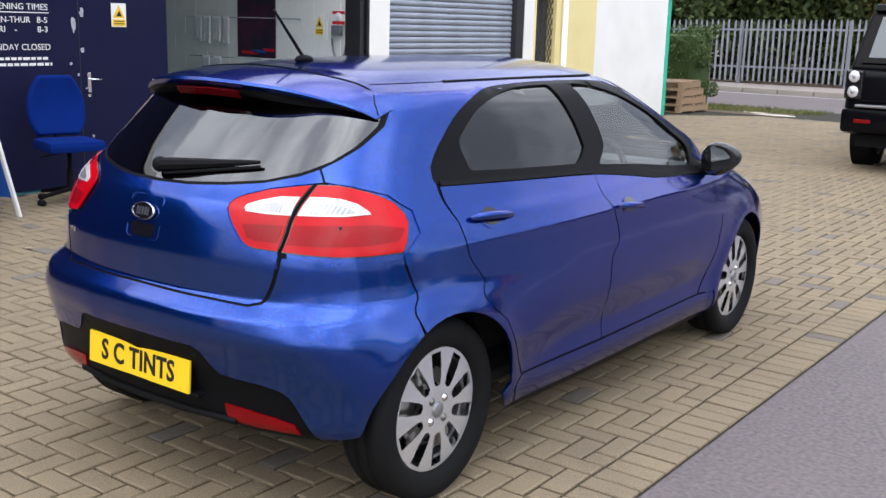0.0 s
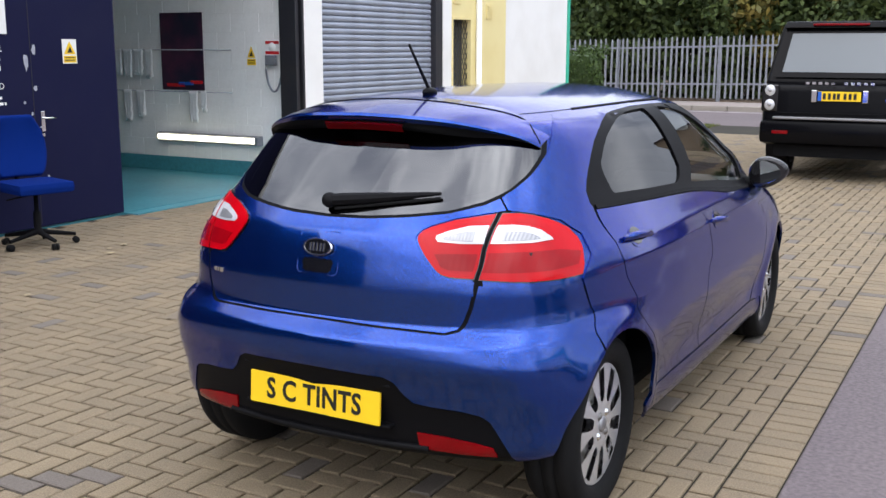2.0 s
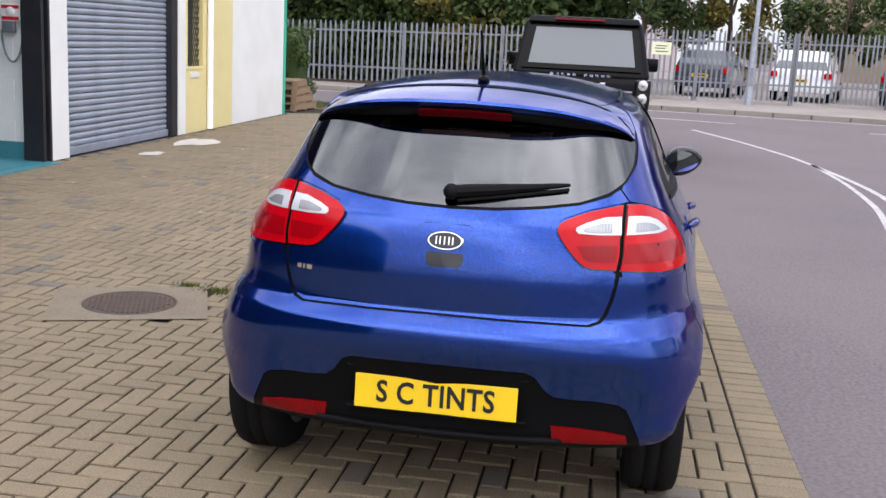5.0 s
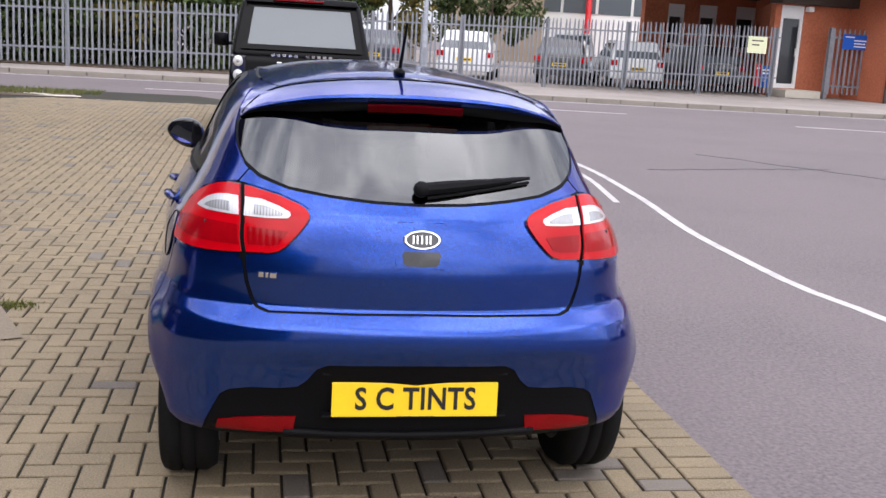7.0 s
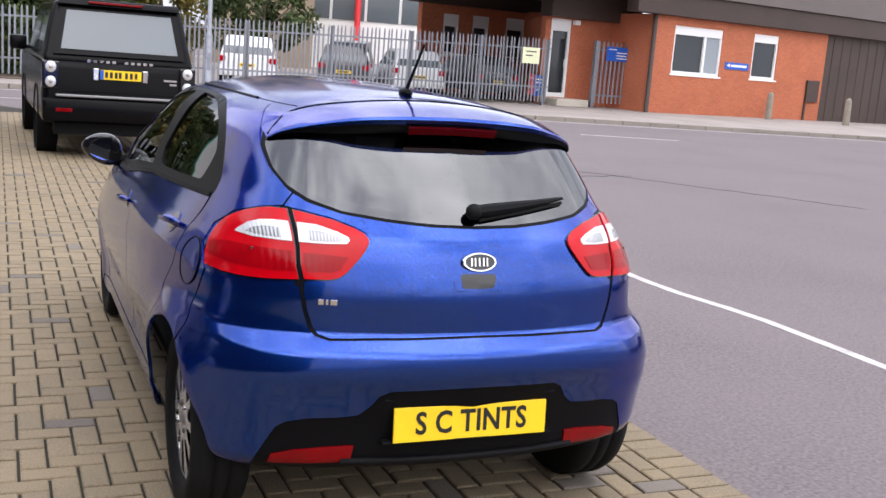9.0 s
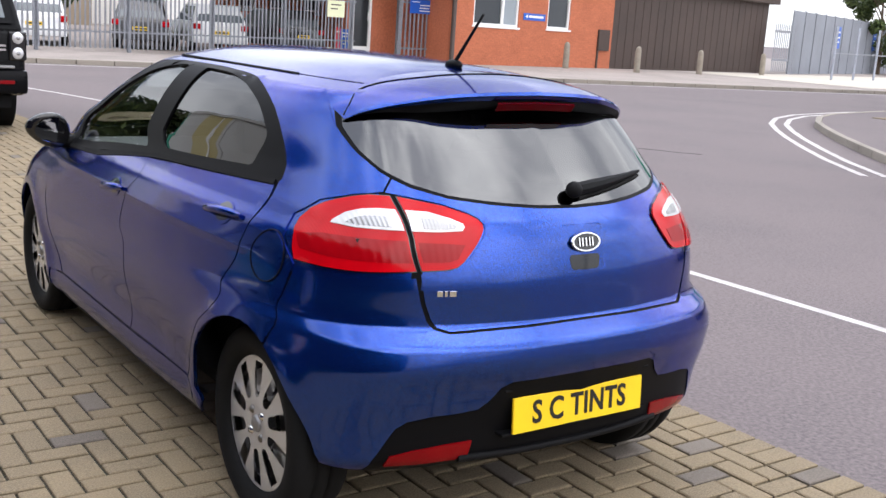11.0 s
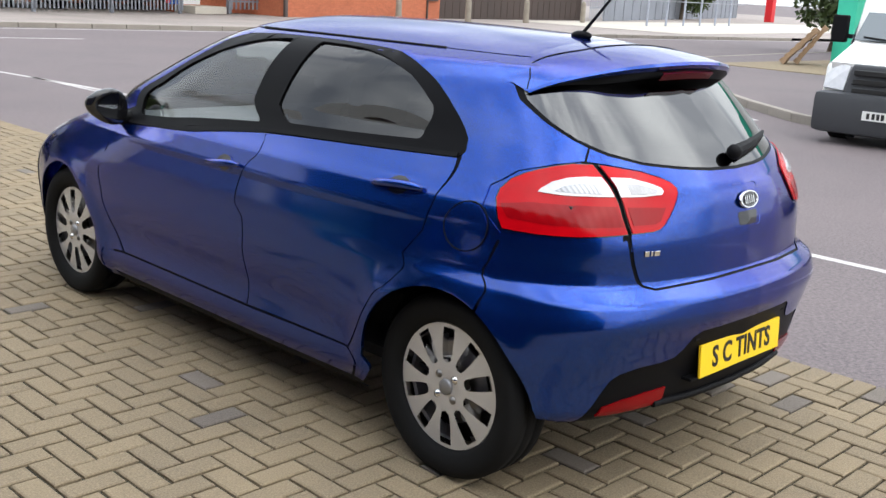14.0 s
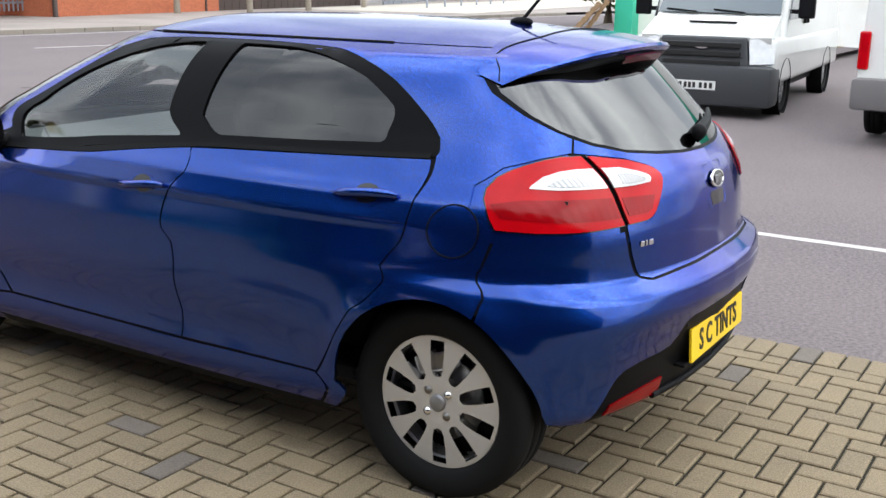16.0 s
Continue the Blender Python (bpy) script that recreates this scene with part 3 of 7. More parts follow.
add_tube(bm, [skin(on_rear(x, 0.352), 0.004)[0] for x in [-0.40 + 0.04 * k for k in range(21)]], 0.012, 8)
part("bumper_lip", bm, TRIM, hatchback, "black bumper lip below the plate")

for s in (1, -1):
    tag = "blue painted "
    laid("side_frame", rear([(0.556, 1.100), (0.612, 1.086), (0.670, 1.056), (0.717, 1.005), (0.756, 0.94)]) + side([(-0.165, 0.876), (-0.138, 0.78), (-0.158, 0.675)] + arch(0.0, 115, 4)
         + [(0.372, 0.24), (0.43, 0.24), (0.425, 0.352), (0.362, 0.45), (0.268, 0.60), (0.168, 0.73), (0.116, 0.83), (0.093, 0.95), (0.068, 1.075)] + DLO_TOP + [(2.26, 0.925), (2.40, 0.925)])
         + [(0.775 * SPAN, 1.0), (0.775 * SPAN, TOP + 0.055), (0.30 * SPAN, TOP + 0.075), (0.235 * SPAN, TOP + 0.055), (0.205 * SPAN, TOP - 0.03)] + rear([(0.572, 1.262), (0.570, 1.20), (0.546, 1.155), (0.526, 1.136)]),
         BLUE, hatchback, tag + "rear wing and roof rail", side=s)
    door = laid("rear_door", side([(0.082, 1.062), (0.45, 1.046), (1.008, 1.018), (1.025, 0.92), (1.038, 0.70), (1.034, 0.45), (1.043, 0.350), (0.430, 0.360), (0.368, 0.45), (0.274, 0.60), (0.174, 0.73), (0.122, 0.83), (0.099, 0.95)]), BLUE, hatchback, tag + "rear door", side=s)
    fdoor = laid("front_door", side([(1.014, 1.018), (1.50, 0.977), (2.02, 0.922), (2.11, 0.80), (2.135, 0.62), (2.09, 0.48), (1.99, 0.352), (1.05, 0.350), (1.04, 0.45), (1.045, 0.70), (1.031, 0.92)]), BLUE, hatchback, tag + "front door", side=s)
    laid("sill", side([(0.438, 0.352), (0.445, 0.24), (2.18, 0.24), (2.16, 0.33), (2.0, 0.343), (1.0, 0.340)]), BLUE, hatchback, tag + "sill", side=s)
    laid("front_wing", side([(2.03, 0.915), (2.12, 0.80), (2.145, 0.62), (2.10, 0.48), (2.008, 0.352), (2.172, 0.338), (2.205, 0.24), (2.222, 0.24)] + arch(2.57, 176, 8) + [(2.93, 0.50), (2.98, 0.70), (2.72, 0.84), (2.42, 0.915)]), BLUE, hatchback, tag + "front wing", side=s)
    laid("window_frame", rounded(side(DLO)), SATIN, hatchback, "satin black window surround", holes=[rounded(side(REARWIN)), rounded(side(FRONTWIN))], lift=0.003, thick=0.02, side=s)
    laid("window_pane", rounded(side(REARWIN)), SIDETINT, door, "dark tinted rear door window", lift=-0.004, thick=0.004, side=s)
    laid("window_pane", rounded(side(FRONTWIN)), CLEARGLASS, fdoor, "clear front door window", lift=-0.004, thick=0.004, side=s)
    laid("belt_strip", side([(0.085, 1.078), (0.95, 1.040), (2.0, 0.944), (2.0, 0.930), (0.95, 1.026), (0.085, 1.064)]), TRIM, fdoor, "black weather strip", lift=0.008, side=s)
    # tail lamps: the wing's piece and the tailgate's piece
    for outline, clear, band in (
            ([(0.757, 0.887), (0.753, 0.915), (0.744, 0.944), (0.732, 0.970), (0.714, 0.998), (0.690, 1.030), (0.668, 1.050), (0.645, 1.066), (0.615, 1.081), (0.585, 1.090), (0.545, 1.092), (0.541, 0.990), (0.536, 0.902), (0.60, 0.896), (0.67, 0.889), (0.72, 0.886)],
             [(0.677, 1.003), (0.668, 1.014), (0.645, 1.034), (0.615, 1.048), (0.585, 1.054), (0.550, 1.055), (0.547, 1.006), (0.60, 1.004), (0.644, 1.001)],
             [(0.735, 0.956), (0.70, 0.972), (0.62, 0.978), (0.549, 0.980), (0.5445, 0.925), (0.62, 0.921), (0.70, 0.918), (0.742, 0.922)]),
            ([(0.535, 1.091), (0.507, 1.087), (0.432, 1.074), (0.370, 1.053), (0.348, 1.041), (0.337, 1.028), (0.338, 1.016), (0.350, 0.996), (0.372, 0.968), (0.392, 0.946), (0.410, 0.927), (0.430, 0.913), (0.455, 0.907), (0.526, 0.903), (0.531, 0.990)],
             [(0.529, 1.055), (0.479, 1.054), (0.427, 1.040), (0.396, 1.028), (0.393, 1.020), (0.402, 1.011), (0.467, 1.007), (0.531, 1.006)],
             [(0.522, 0.978), (0.46, 0.978), (0.40, 0.975), (0.425, 0.938), (0.45, 0.930), (0.518, 0.928)])):
        mx, mz = sum(p[0] for p in outline) / len(outline), sum(p[1] for p in outline) / len(outline)
        inset = [(mx + (x - mx) * 0.978, mz + (z - mz) * 0.962) for x, z in outline]
        lamp = laid("tail_lamp", rear(outline), GLOSSBLACK, hatchback, "red tail lamp with a clear upper lens and black edge", lift=0.007, thick=0.03, res=0.015, side=s)
        laid("red_lens", rear(inset), REDLENS, lamp, "red plastic lamp lens", lift=0.0115, thick=0.006, res=0.015, side=s)
        laid("inner_band", rear(band), LAMPBAND, lamp, "darker red inner reflector band", lift=0.0130, thick=0.003, res=0.015, side=s)
        cx, cz = sum(p[0] for p in clear) / len(clear), sum(p[1] for p in clear) / len(clear)
        laid("clear_lens", rear(clear), CLEARLENS, lamp, "clear lamp lens", lift=0.0142, thick=0.005, res=0.015, side=s)
        laid("bulb_reflector", rear([(cx + (x - cx) * 0.62, cz + (z - cz) * 0.5 - 0.004) for x, z in clear]), LAMPGREY, lamp, "grey ribbed bulb reflector", lift=0.0154, thick=0.003, res=0.015, side=s)
    laid("rear_reflector", rear([(0.372, 0.352), (0.365, 0.405), (0.45, 0.400), (0.54, 0.388), (0.602, 0.372), (0.61, 0.342), (0.50, 0.345)]), DEEPRED, hatchback, "red rear reflector", lift=0.006, thick=0.01, side=s)
    # door handles: a raised blue cup, its hollow's shade as a black patch, a bar across it
    for dr, y0, y1, z in ((door, 0.150, 0.365, 0.948), (fdoor, 1.075, 1.29, 0.884)):
        grip = [skin(on_side(y0 + (y1 - y0) * k / 8, z - 0.012 * (k / 8) + 0.006), 0.010 + 0.023 * math.sin(math.pi * min(1, max(0, (k - 0.2) / 7.6))) ** 0.5 if 0 < k < 8 else 0.010)[0] for k in range(9)]
        grip = [Vector((p.x * s, p.y, p.z)) for p in grip]
        bm = add_tube(bmesh.new(), grip, [0.008, 0.013, 0.014, 0.014, 0.014, 0.014, 0.014, 0.013, 0.008], 10)
        part("door_handle", bm, BLUE, dr, "blue door handle")
        cy, ring = (y0 + y1) / 2, []
        for k in range(20):
            a = k * math.tau / 20
            ring.append(on_side(cy + 0.055 * math.cos(a), z + 0.036 * math.sin(a)))
        laid("handle_cup", ring, BLUE, dr, lift=0.0065, thick=0.003, side=s, res=0.02)
        laid("cup_hollow", [on_side(cy + 0.046 * math.cos(k * math.tau / 20), z + 0.004 + 0.028 * math.sin(k * math.tau / 20)) for k in range(20)], GLOSSBLACK, dr, lift=0.0075, thick=0.002, side=s, res=0.02)
    # wheel arch liners
    for c in (0.0, 2.57):
        bm = add_turned(bmesh.new(), [(0.358, 0.085), (0.372, 0.04), (0.372, -0.13), (0.05, -0.14)], pose(0.655 * s, c, 0.322, 0, 90 * s, 0), 48)
        bmesh.ops.delete(bm, geom=[f for f in bm.faces if f.calc_center_median().z < 0.33], context="FACES")
        part("arch_liner", bm, TRIM, hatchback, "black wheel arch liner")
        make_wheel(hatchback, "wheel", pose(0.708 * s, c, 0.328, 0, 90 * s, 0) @ pose(0, 0, 0, 0, 0, 20), seed=0.13 if c else 0.0)
    # door mirror
    base = shell(on_side(2.02, 0.945)[0] / SPAN, 0.945)
    bm = bmesh.new()
    bmesh.ops.create_uvsphere(bm, u_segments=24, v_segments=16, radius=1.0)
    for v in bm.verts:
        x, y, z = v.co
        taper = 1 - 0.22 * x
        v.co = Vector((s * (base.x + 0.100 + 0.098 * x), 2.03 + 0.058 * (max(y, -0.42)) * taper + 0.02 * x * x, 1.004 + 0.078 * z * taper + 0.012 * x))
    if s < 0:
        bmesh.ops.reverse_faces(bm, faces=bm.faces)
    mirror = part("door_mirror", bm, GLOSSBLACK, hatchback, "gloss black door mirror", smoothed=True)
    bm = bmesh.new()
    bmesh.ops.create_circle(bm, cap_ends=True, segments=28, radius=1.0)
    for v in bm.verts:
        v.co = Vector((s * (base.x + 0.094 + 0.078 * v.co.x), 2.000 - 0.018 * v.co.x - 0.001 * v.co.y, 1.006 + 0.056 * v.co.y * (1 - 0.2 * v.co.x)))
    bmesh.ops.recalc_face_normals(bm, faces=bm.faces)
    part("mirror_glass", bm, MIRROR, mirror, "mirror glass facing backwards")
    bm = add_tube(bmesh.new(), [(s * (base.x - 0.03), 2.05, 0.945), (s * (base.x + 0.03), 2.05, 0.945), (s * (base.x + 0.07), 2.04, 0.975)], [0.035, 0.03, 0.028], 10)
    part("mirror_stalk", bm, SATIN, mirror)
    # headlamp
    laid("headlamp", side([(2.72, 0.832), (2.98, 0.70), (3.10, 0.60), (3.20, 0.62), (3.08, 0.74), (2.90, 0.82)]), CLEARLENS, hatchback, "clear swept-back headlamp", lift=0.006, side=s)

laid("fuel_flap", [(on_side(-0.045 + 0.078 * math.cos(k * math.tau / 32), 0.874)[0], 0.874 + 0.074 * math.sin(k * math.tau / 32)) for k in range(32)], BLUE, hatchback, "round blue fuel flap", lift=0.0065, thick=0.0025, side=-1)
rim = [skin((on_side(-0.045 + 0.079 * math.cos(k * math.tau / 40), 0.874 + 0.075 * math.sin(k * math.tau / 40))[0], 0.874 + 0.075 * math.sin(k * math.tau / 40)), 0.0066)[0] for k in range(40)]
part("flap_gap", add_tube(bmesh.new(), [(-p.x, p.y, p.z) for p in rim], 0.0024, 6, closed=True), SATIN, hatchback)

# bonnet, nose, windscreen and roof
for nm, u0, u1, v0, v1, mat, lab, lift in (("bonnet", 0.83, 1.17, 0.70, 0.945, BLUE, "blue painted bonnet", 0.004), ("front_bumper", 0.84, 1.16, 0.22, 0.69, BLUE, "blue painted front bumper", 0.004),
                                           ("windscreen", 0.785, 1.215, 0.955, TOP + 0.055, CLEARGLASS, "clear laminated windscreen", 0.0)):
    verts, faces = grid_mesh(lambda u, v: skin((u * SPAN, v), lift)[0], [u0 + (u1 - u0) * k / 40 for k in range(41)], [v0 + (v1 - v0) * k / 16 for k in range(17)])
    ob = new(nm, mesh_of(nm, verts, faces, mat, True))
    ob.parent = hatchback
    tagged(ob, lab)
verts, faces = grid_mesh(lambda u, v: skin((u * SPAN, v), 0.004)[0] if v < TOP + 0.58 else shell(u, v) + Vector((0, 0, 0.004)), [-1 + k / 100 for k in range(201)], [TOP + 0.082 + 0.518 * k / 20 for k in range(21)])
ob = new("roof", mesh_of("roof", verts, faces, BLUE, True))
ob.parent = hatchback
tagged(ob, "blue painted roof")

# roof spoiler over the rear window
LIP = [(0.0, -0.298, 1.394), (0.15, -0.292, 1.390), (0.297, -0.260, 1.378), (0.410, -0.206, 1.355), (0.490, -0.154, 1.330), (0.538, -0.106, 1.305), (0.562, -0.068, 1.282)]


def lip_at(x):
    a = abs(x)
    return spline([(p[0], p[1]) for p in LIP], a), spline([(p[0], p[2]) for p in LIP], a)


rows = []
xs = [-0.560 + 1.12 * k / 48 for k in range(49)]
for x in xs:
    a = abs(x) / 0.560
    ly, lz = lip_at(x)
    fy, fz = 0.06 - 0.05 * a ** 3, 1.4335 - 0.072 * a ** 2 - 0.050 * a ** 8
    line = []
    for k in range(9):
        s = k / 8
        line.append((x, fy + (ly - fy) * s, fz + (lz - fz) * s + 0.010 * math.sin(math.pi * s) * (1 - a ** 4)))
    thin = 1 - 0.9 * a ** 3
    line.append((x, ly - 0.006 * thin, lz - 0.010 * thin))
    line.append((x, ly + 0.008 * thin, lz - 0.026 * thin))
    gz = 1.330 - 0.050 * a ** 2
    gz += (lz - 0.012 - gz) * a ** 4
    gy = max(spline(REAR, gz) + 0.02 + 0.13 * a ** 3, ly + 0.03)
    for k in range(1, 6):
        s = k / 5
        line.append((x, ly + 0.008 * thin + (gy - ly - 0.008 * thin) * s, lz - 0.026 * thin + (gz - lz + 0.026 * thin) * s ** 0.8))
    rows.append(line)
n = len(rows[0])
verts = [p for r in rows for p in r]
faces = [(i * n + j, (i + 1) * n + j, (i + 1) * n + j + 1, i * n + j + 1) for i in range(48) for j in range(n - 1)]
me = mesh_of("spoiler", verts, faces, [BLUE, SATIN], True)
# the underside's shade is put into its colour: satin black faces
for k, poly in enumerate(me.polygons):
    poly.material_index = 1 if k % (n - 1) >= 10 else 0
me.set_sharp_from_angle(angle=radians(40))
spoiler = new("spoiler", me)
spoiler.parent = hatchback
tagged(spoiler, "blue roof spoiler, shade of its underside painted black")
line = []
for k in range(41):
    x = -0.556 + 1.112 * k / 40
    a = abs(x) / 0.560
    ly, lz = lip_at(x)
    fy, fz = 0.06 - 0.05 * a ** 3, 1.4335 - 0.072 * a ** 2 - 0.050 * a ** 8
    y = -0.05 + 0.05 * smooth(0.25, 0.46, abs(x)) - 0.058 * smooth(0.47, 0.556, abs(x))
    q = min(1.0, max(0.0, (y - fy) / (ly - fy)))
    line.append((x, fy + (ly - fy) * q, fz + (lz - fz) * q + 0.010 * math.sin(math.pi * q) * (1 - a ** 4) + 0.0008))
part("spoiler_seam", add_tube(bmesh.new(), line, 0.0024, 6), SATIN, spoiler)
bm = bmesh.new()
vv = []
for k in range(13):
    x = -0.155 + 0.31 * k / 12
    ly, lz = lip_at(x)
    vv.append([bm.verts.new((x, ly + 0.004 + dy, lz + dz)) for dy, dz in ((0.002, -0.032), (-0.006, -0.036), (0.010, -0.058), (0.018, -0.058))])
for a, b in zip(vv, vv[1:]):
    for j in range(3):
        bm.faces.new((a[j], b[j], b[j + 1], a[j + 1]))
bmesh.ops.recalc_face_normals(bm, faces=bm.faces)
part("brake_light", bm, BRAKERED, spoiler, "dark red high brake light")

for s in (1, -1):
    laid("roof_corner", [(0.10 * SPAN, TOP - 0.08), (0.33 * SPAN, TOP - 0.02), (0.33 * SPAN, TOP + 0.12), (0.10 * SPAN, TOP + 0.12)], BLUE, hatchback, "blue painted roof corner", lift=0.0022, thick=0.002, side=s)

for s in (1, -1):
    run = [skin((u * SPAN, TOP + 0.0785), 0.003)[0] for u in [0.30 + 0.46 * k / 40 for k in range(41)]]
    part("roof_moulding", add_tube(bmesh.new(), [(p.x * s, p.y, p.z) for p in run], 0.0065, 6), SATIN, hatchback, "black roof ditch moulding")

# aerial
bm = bmesh.new()
bmesh.ops.create_uvsphere(bm, u_segments=16, v_segments=8, radius=1.0, matrix=pose(0, 0.17, 1.446) @ Matrix.Diagonal((0.022, 0.045, 0.018, 1)))
aerial = part("aerial", bm, SATIN, hatchback, "black roof aerial leaning backwards", smoothed=True)
part("aerial_rod", add_tube(bmesh.new(), [(0, 0.165, 1.455), (0, 0.09, 1.54), (0, 0.02, 1.62)], [0.007, 0.0055, 0.0045], 8), SATIN, aerial)

# rear wiper
bm = bmesh.new()
a, b = skin(on_rear(0.0, 1.10), 0.028)[0], skin(on_rear(0.36, 1.138), 0.022)[0]
pts = [a.lerp(b, k / 8) + Vector((0, -0.012 * math.sin(math.pi * k / 8), 0)) for k in range(9)]
add_tube(bm, pts, [0.020, 0.021, 0.020, 0.018, 0.016, 0.013, 0.011, 0.009, 0.005], 8)
bmesh.ops.create_uvsphere(bm, u_segments=14, v_segments=8, radius=0.026, matrix=Matrix.Translation(a))
wiper = part("rear_wiper", bm, TRIM, hatchback, "black rear wiper", smoothed=True)
bm = add_tube(bmesh.new(), [skin(on_rear(0.02 + 0.34 * k / 8, 1.086 + 0.045 * (k / 8)), 0.010)[0] for k in range(9)], 0.006, 6)
part("wiper_blade", bm, RUBBER, wiper)

# badge, handle recess, model lettering, plate
P, N = skin(on_rear(0.0, 0.972), 0.004)
tilt = math.degrees(math.atan2(N.z, -N.y))
oval = [(0.058 * math.cos(k * math.tau / 40), 0.030 * math.sin(k * math.tau / 40)) for k in range(40)]
badge_pose = Matrix.Translation(P + N * 0.003) @ pose(0, 0, 0, 90 - tilt, 0, 0)
bm = bmesh.new()
for scale, z in ((1.0, 0.0), (1.0, 0.005), (0.95, 0.008), (0.86, 0.008), (0.84, 0.005)):
    for x, y in oval:
        bm.verts.new((x * scale, y * (scale if scale > 0.9 else scale - 0.04), z))
bm.verts.ensure_lookup_table()
for r in range(4):
    for k in range(40):
        bm.faces.new([bm.verts[i] for i in (r * 40 + k, r * 40 + (k + 1) % 40, (r + 1) * 40 + (k + 1) % 40, (r + 1) * 40 + k)])
badge = part("badge", bm, CHROME, hatchback, "oval chrome and black maker's badge", smoothed=True)
badge.matrix_basis = badge_pose
bm = bmesh.new()
bm.faces.new([bm.verts.new((x * 0.85, y * 0.81, 0.0055)) for x, y in oval])
part("badge_field", bm, GLOSSBLACK, badge)
bm = bmesh.new()
for x0, sk in ((-0.030, 0.0), (-0.018, 0.006), (-0.004, 0.0), (0.010, 0.0), (0.022, -0.004)):
    add_box(bm, x0, x0 + 0.0045, -0.013, 0.013, 0.006, 0.0085)
part("badge_bars", bm, CHROME, badge)
laid("handle_recess", rear([(0.0, 0.937), (0.055, 0.936), (0.060, 0.925), (0.055, 0.900), (0.045, 0.893), (0.0, 0.892)]) + [(-u, v) for u, v in reversed(rear([(0.055, 0.936), (0.060, 0.925), (0.055, 0.900), (0.045, 0.893)]))],
     GLOSSBLACK, hatchback, "dark tailgate handle recess", lift=0.0048, thick=0.002, res=0.02)
ring = [(0.079, 1.013), (0.079, 0.898), (0.070, 0.886), (-0.070, 0.886), (-0.079, 0.898), (-0.079, 1.013), (-0.070, 1.022), (0.070, 1.022)]
bm = add_tube(bmesh.new(), [skin(on_rear(x, z), 0.0035)[0] for x, z in ring], 0.0022, 6, closed=True)
part("recess_edge", bm, BLUE, hatchback)
P, N = skin(on_rear(0.46, 0.845), 0.005)
bm = bmesh.new()
for x0, x1 in ((-0.028, -0.012), (-0.006, 0.002), (0.008, 0.028)):
    add_box(bm, x0, x1, -0.008, 0.008, 0.0, 0.003, 0.001)
model = part("model_bars", bm, CHROME, hatchback, "small chrome model badge")
model.matrix_basis = Matrix.Translation(Vector((-P.x, P.y, P.z))) @ pose(0, 0, 0, 90, 0, -math.degrees(math.atan2(N.x, -N.y)))
PL = pose(0.0, -0.607, 0.478, 86, 0, 0)
bm = box(-0.260, 0.260, -0.0545, 0.0545, -0.006, 0.004, 0.003)
plate = part("number_plate", bm, PLATEYELLOW, hatchback, "yellow show plate with black lettering")
plate.matrix_basis = PL
lettering("S C TINTS", 0.098, BLACKINK, plate, pose(0, 0, 0.0052), bold=0.002, wide=0.84, spacing=1.05, name="plate_lettering")
bm = bmesh.new()
add_box(bm, -0.06, 0.06, -0.0545, -0.0525, 0.004, 0.0052)
part("maker_line", bm, BLACKINK, plate)
bm = bmesh.new()
add_box(bm, -0.29, 0.29, -0.602, -0.55, 0.415, 0.425, 0.004)
add_box(bm, -0.29, 0.29, -0.602, -0.55, 0.552, 0.562, 0.004)
part("plate_recess", bm, TRIM, hatchback)

# cabin
bm = bmesh.new()
add_box(bm, -0.72, 0.72, 0.0, 2.5, 0.30, 0.34)
add_box(bm, -0.66, 0.66, -0.35, 0.02, 0.30, 0.98)
part("cabin_floor", bm, CABIN, hatchback)
bm = bmesh.new()
add_box(bm, -0.70, 0.70, 1.86, 2.42, 0.55, 0.93, 0.06)
add_box(bm, 0.10, 0.66, 1.80, 2.0, 0.80, 0.985, 0.05)
add_box(bm, -0.16, 0.16, 1.76, 1.95, 0.55, 0.92, 0.03)
part("dashboard", bm, PALECLOTH, hatchback, "grey dashboard")
for xc, yc, wd in ((0.36, 1.02, 0.25), (-0.36, 1.02, 0.25), (0.36, 0.13, 0.30), (-0.36, 0.13, 0.30)):
    bm = bmesh.new()
    add_box(bm, xc - wd, xc + wd, yc, yc + 0.50, 0.38, 0.54, 0.05)
    add_box(bm, xc - wd, xc + wd, -0.07, 0.07, 0.0, 0.58, 0.05, 0, pose(0, yc, 0.48, 14, 0, 0))
    seat = part("seat", bm, CABIN, hatchback, "charcoal cloth seat", smoothed=True)
    bm = bmesh.new()
    add_box(bm, xc - 0.13, xc + 0.13, -0.045, 0.045, 0.0, 0.19, 0.04, 0, pose(0, yc - 0.155, 1.05, 8, 0, 0))
    part("headrest", bm, CABIN, seat, smoothed=True)
bm = add_tube(bmesh.new(), [(0.37 + 0.185 * math.cos(k * math.tau / 28), 1.70 + 0.07 * math.sin(k * math.tau / 28), 0.90 + 0.172 * math.sin(k * math.tau / 28)) for k in range(28)], 0.015, 8, closed=True)
add_box(bm, 0.29, 0.45, 1.69, 1.76, 0.86, 0.94, 0.02)
part("steering_wheel", bm, CABIN, hatchback, "dark steering wheel", smoothed=True)
bm = bmesh.new()
add_box(bm, -0.11, 0.11, 1.62, 1.65, 1.27, 1.33, 0.012)
part("inner_mirror", bm, PALECLOTH, hatchback)


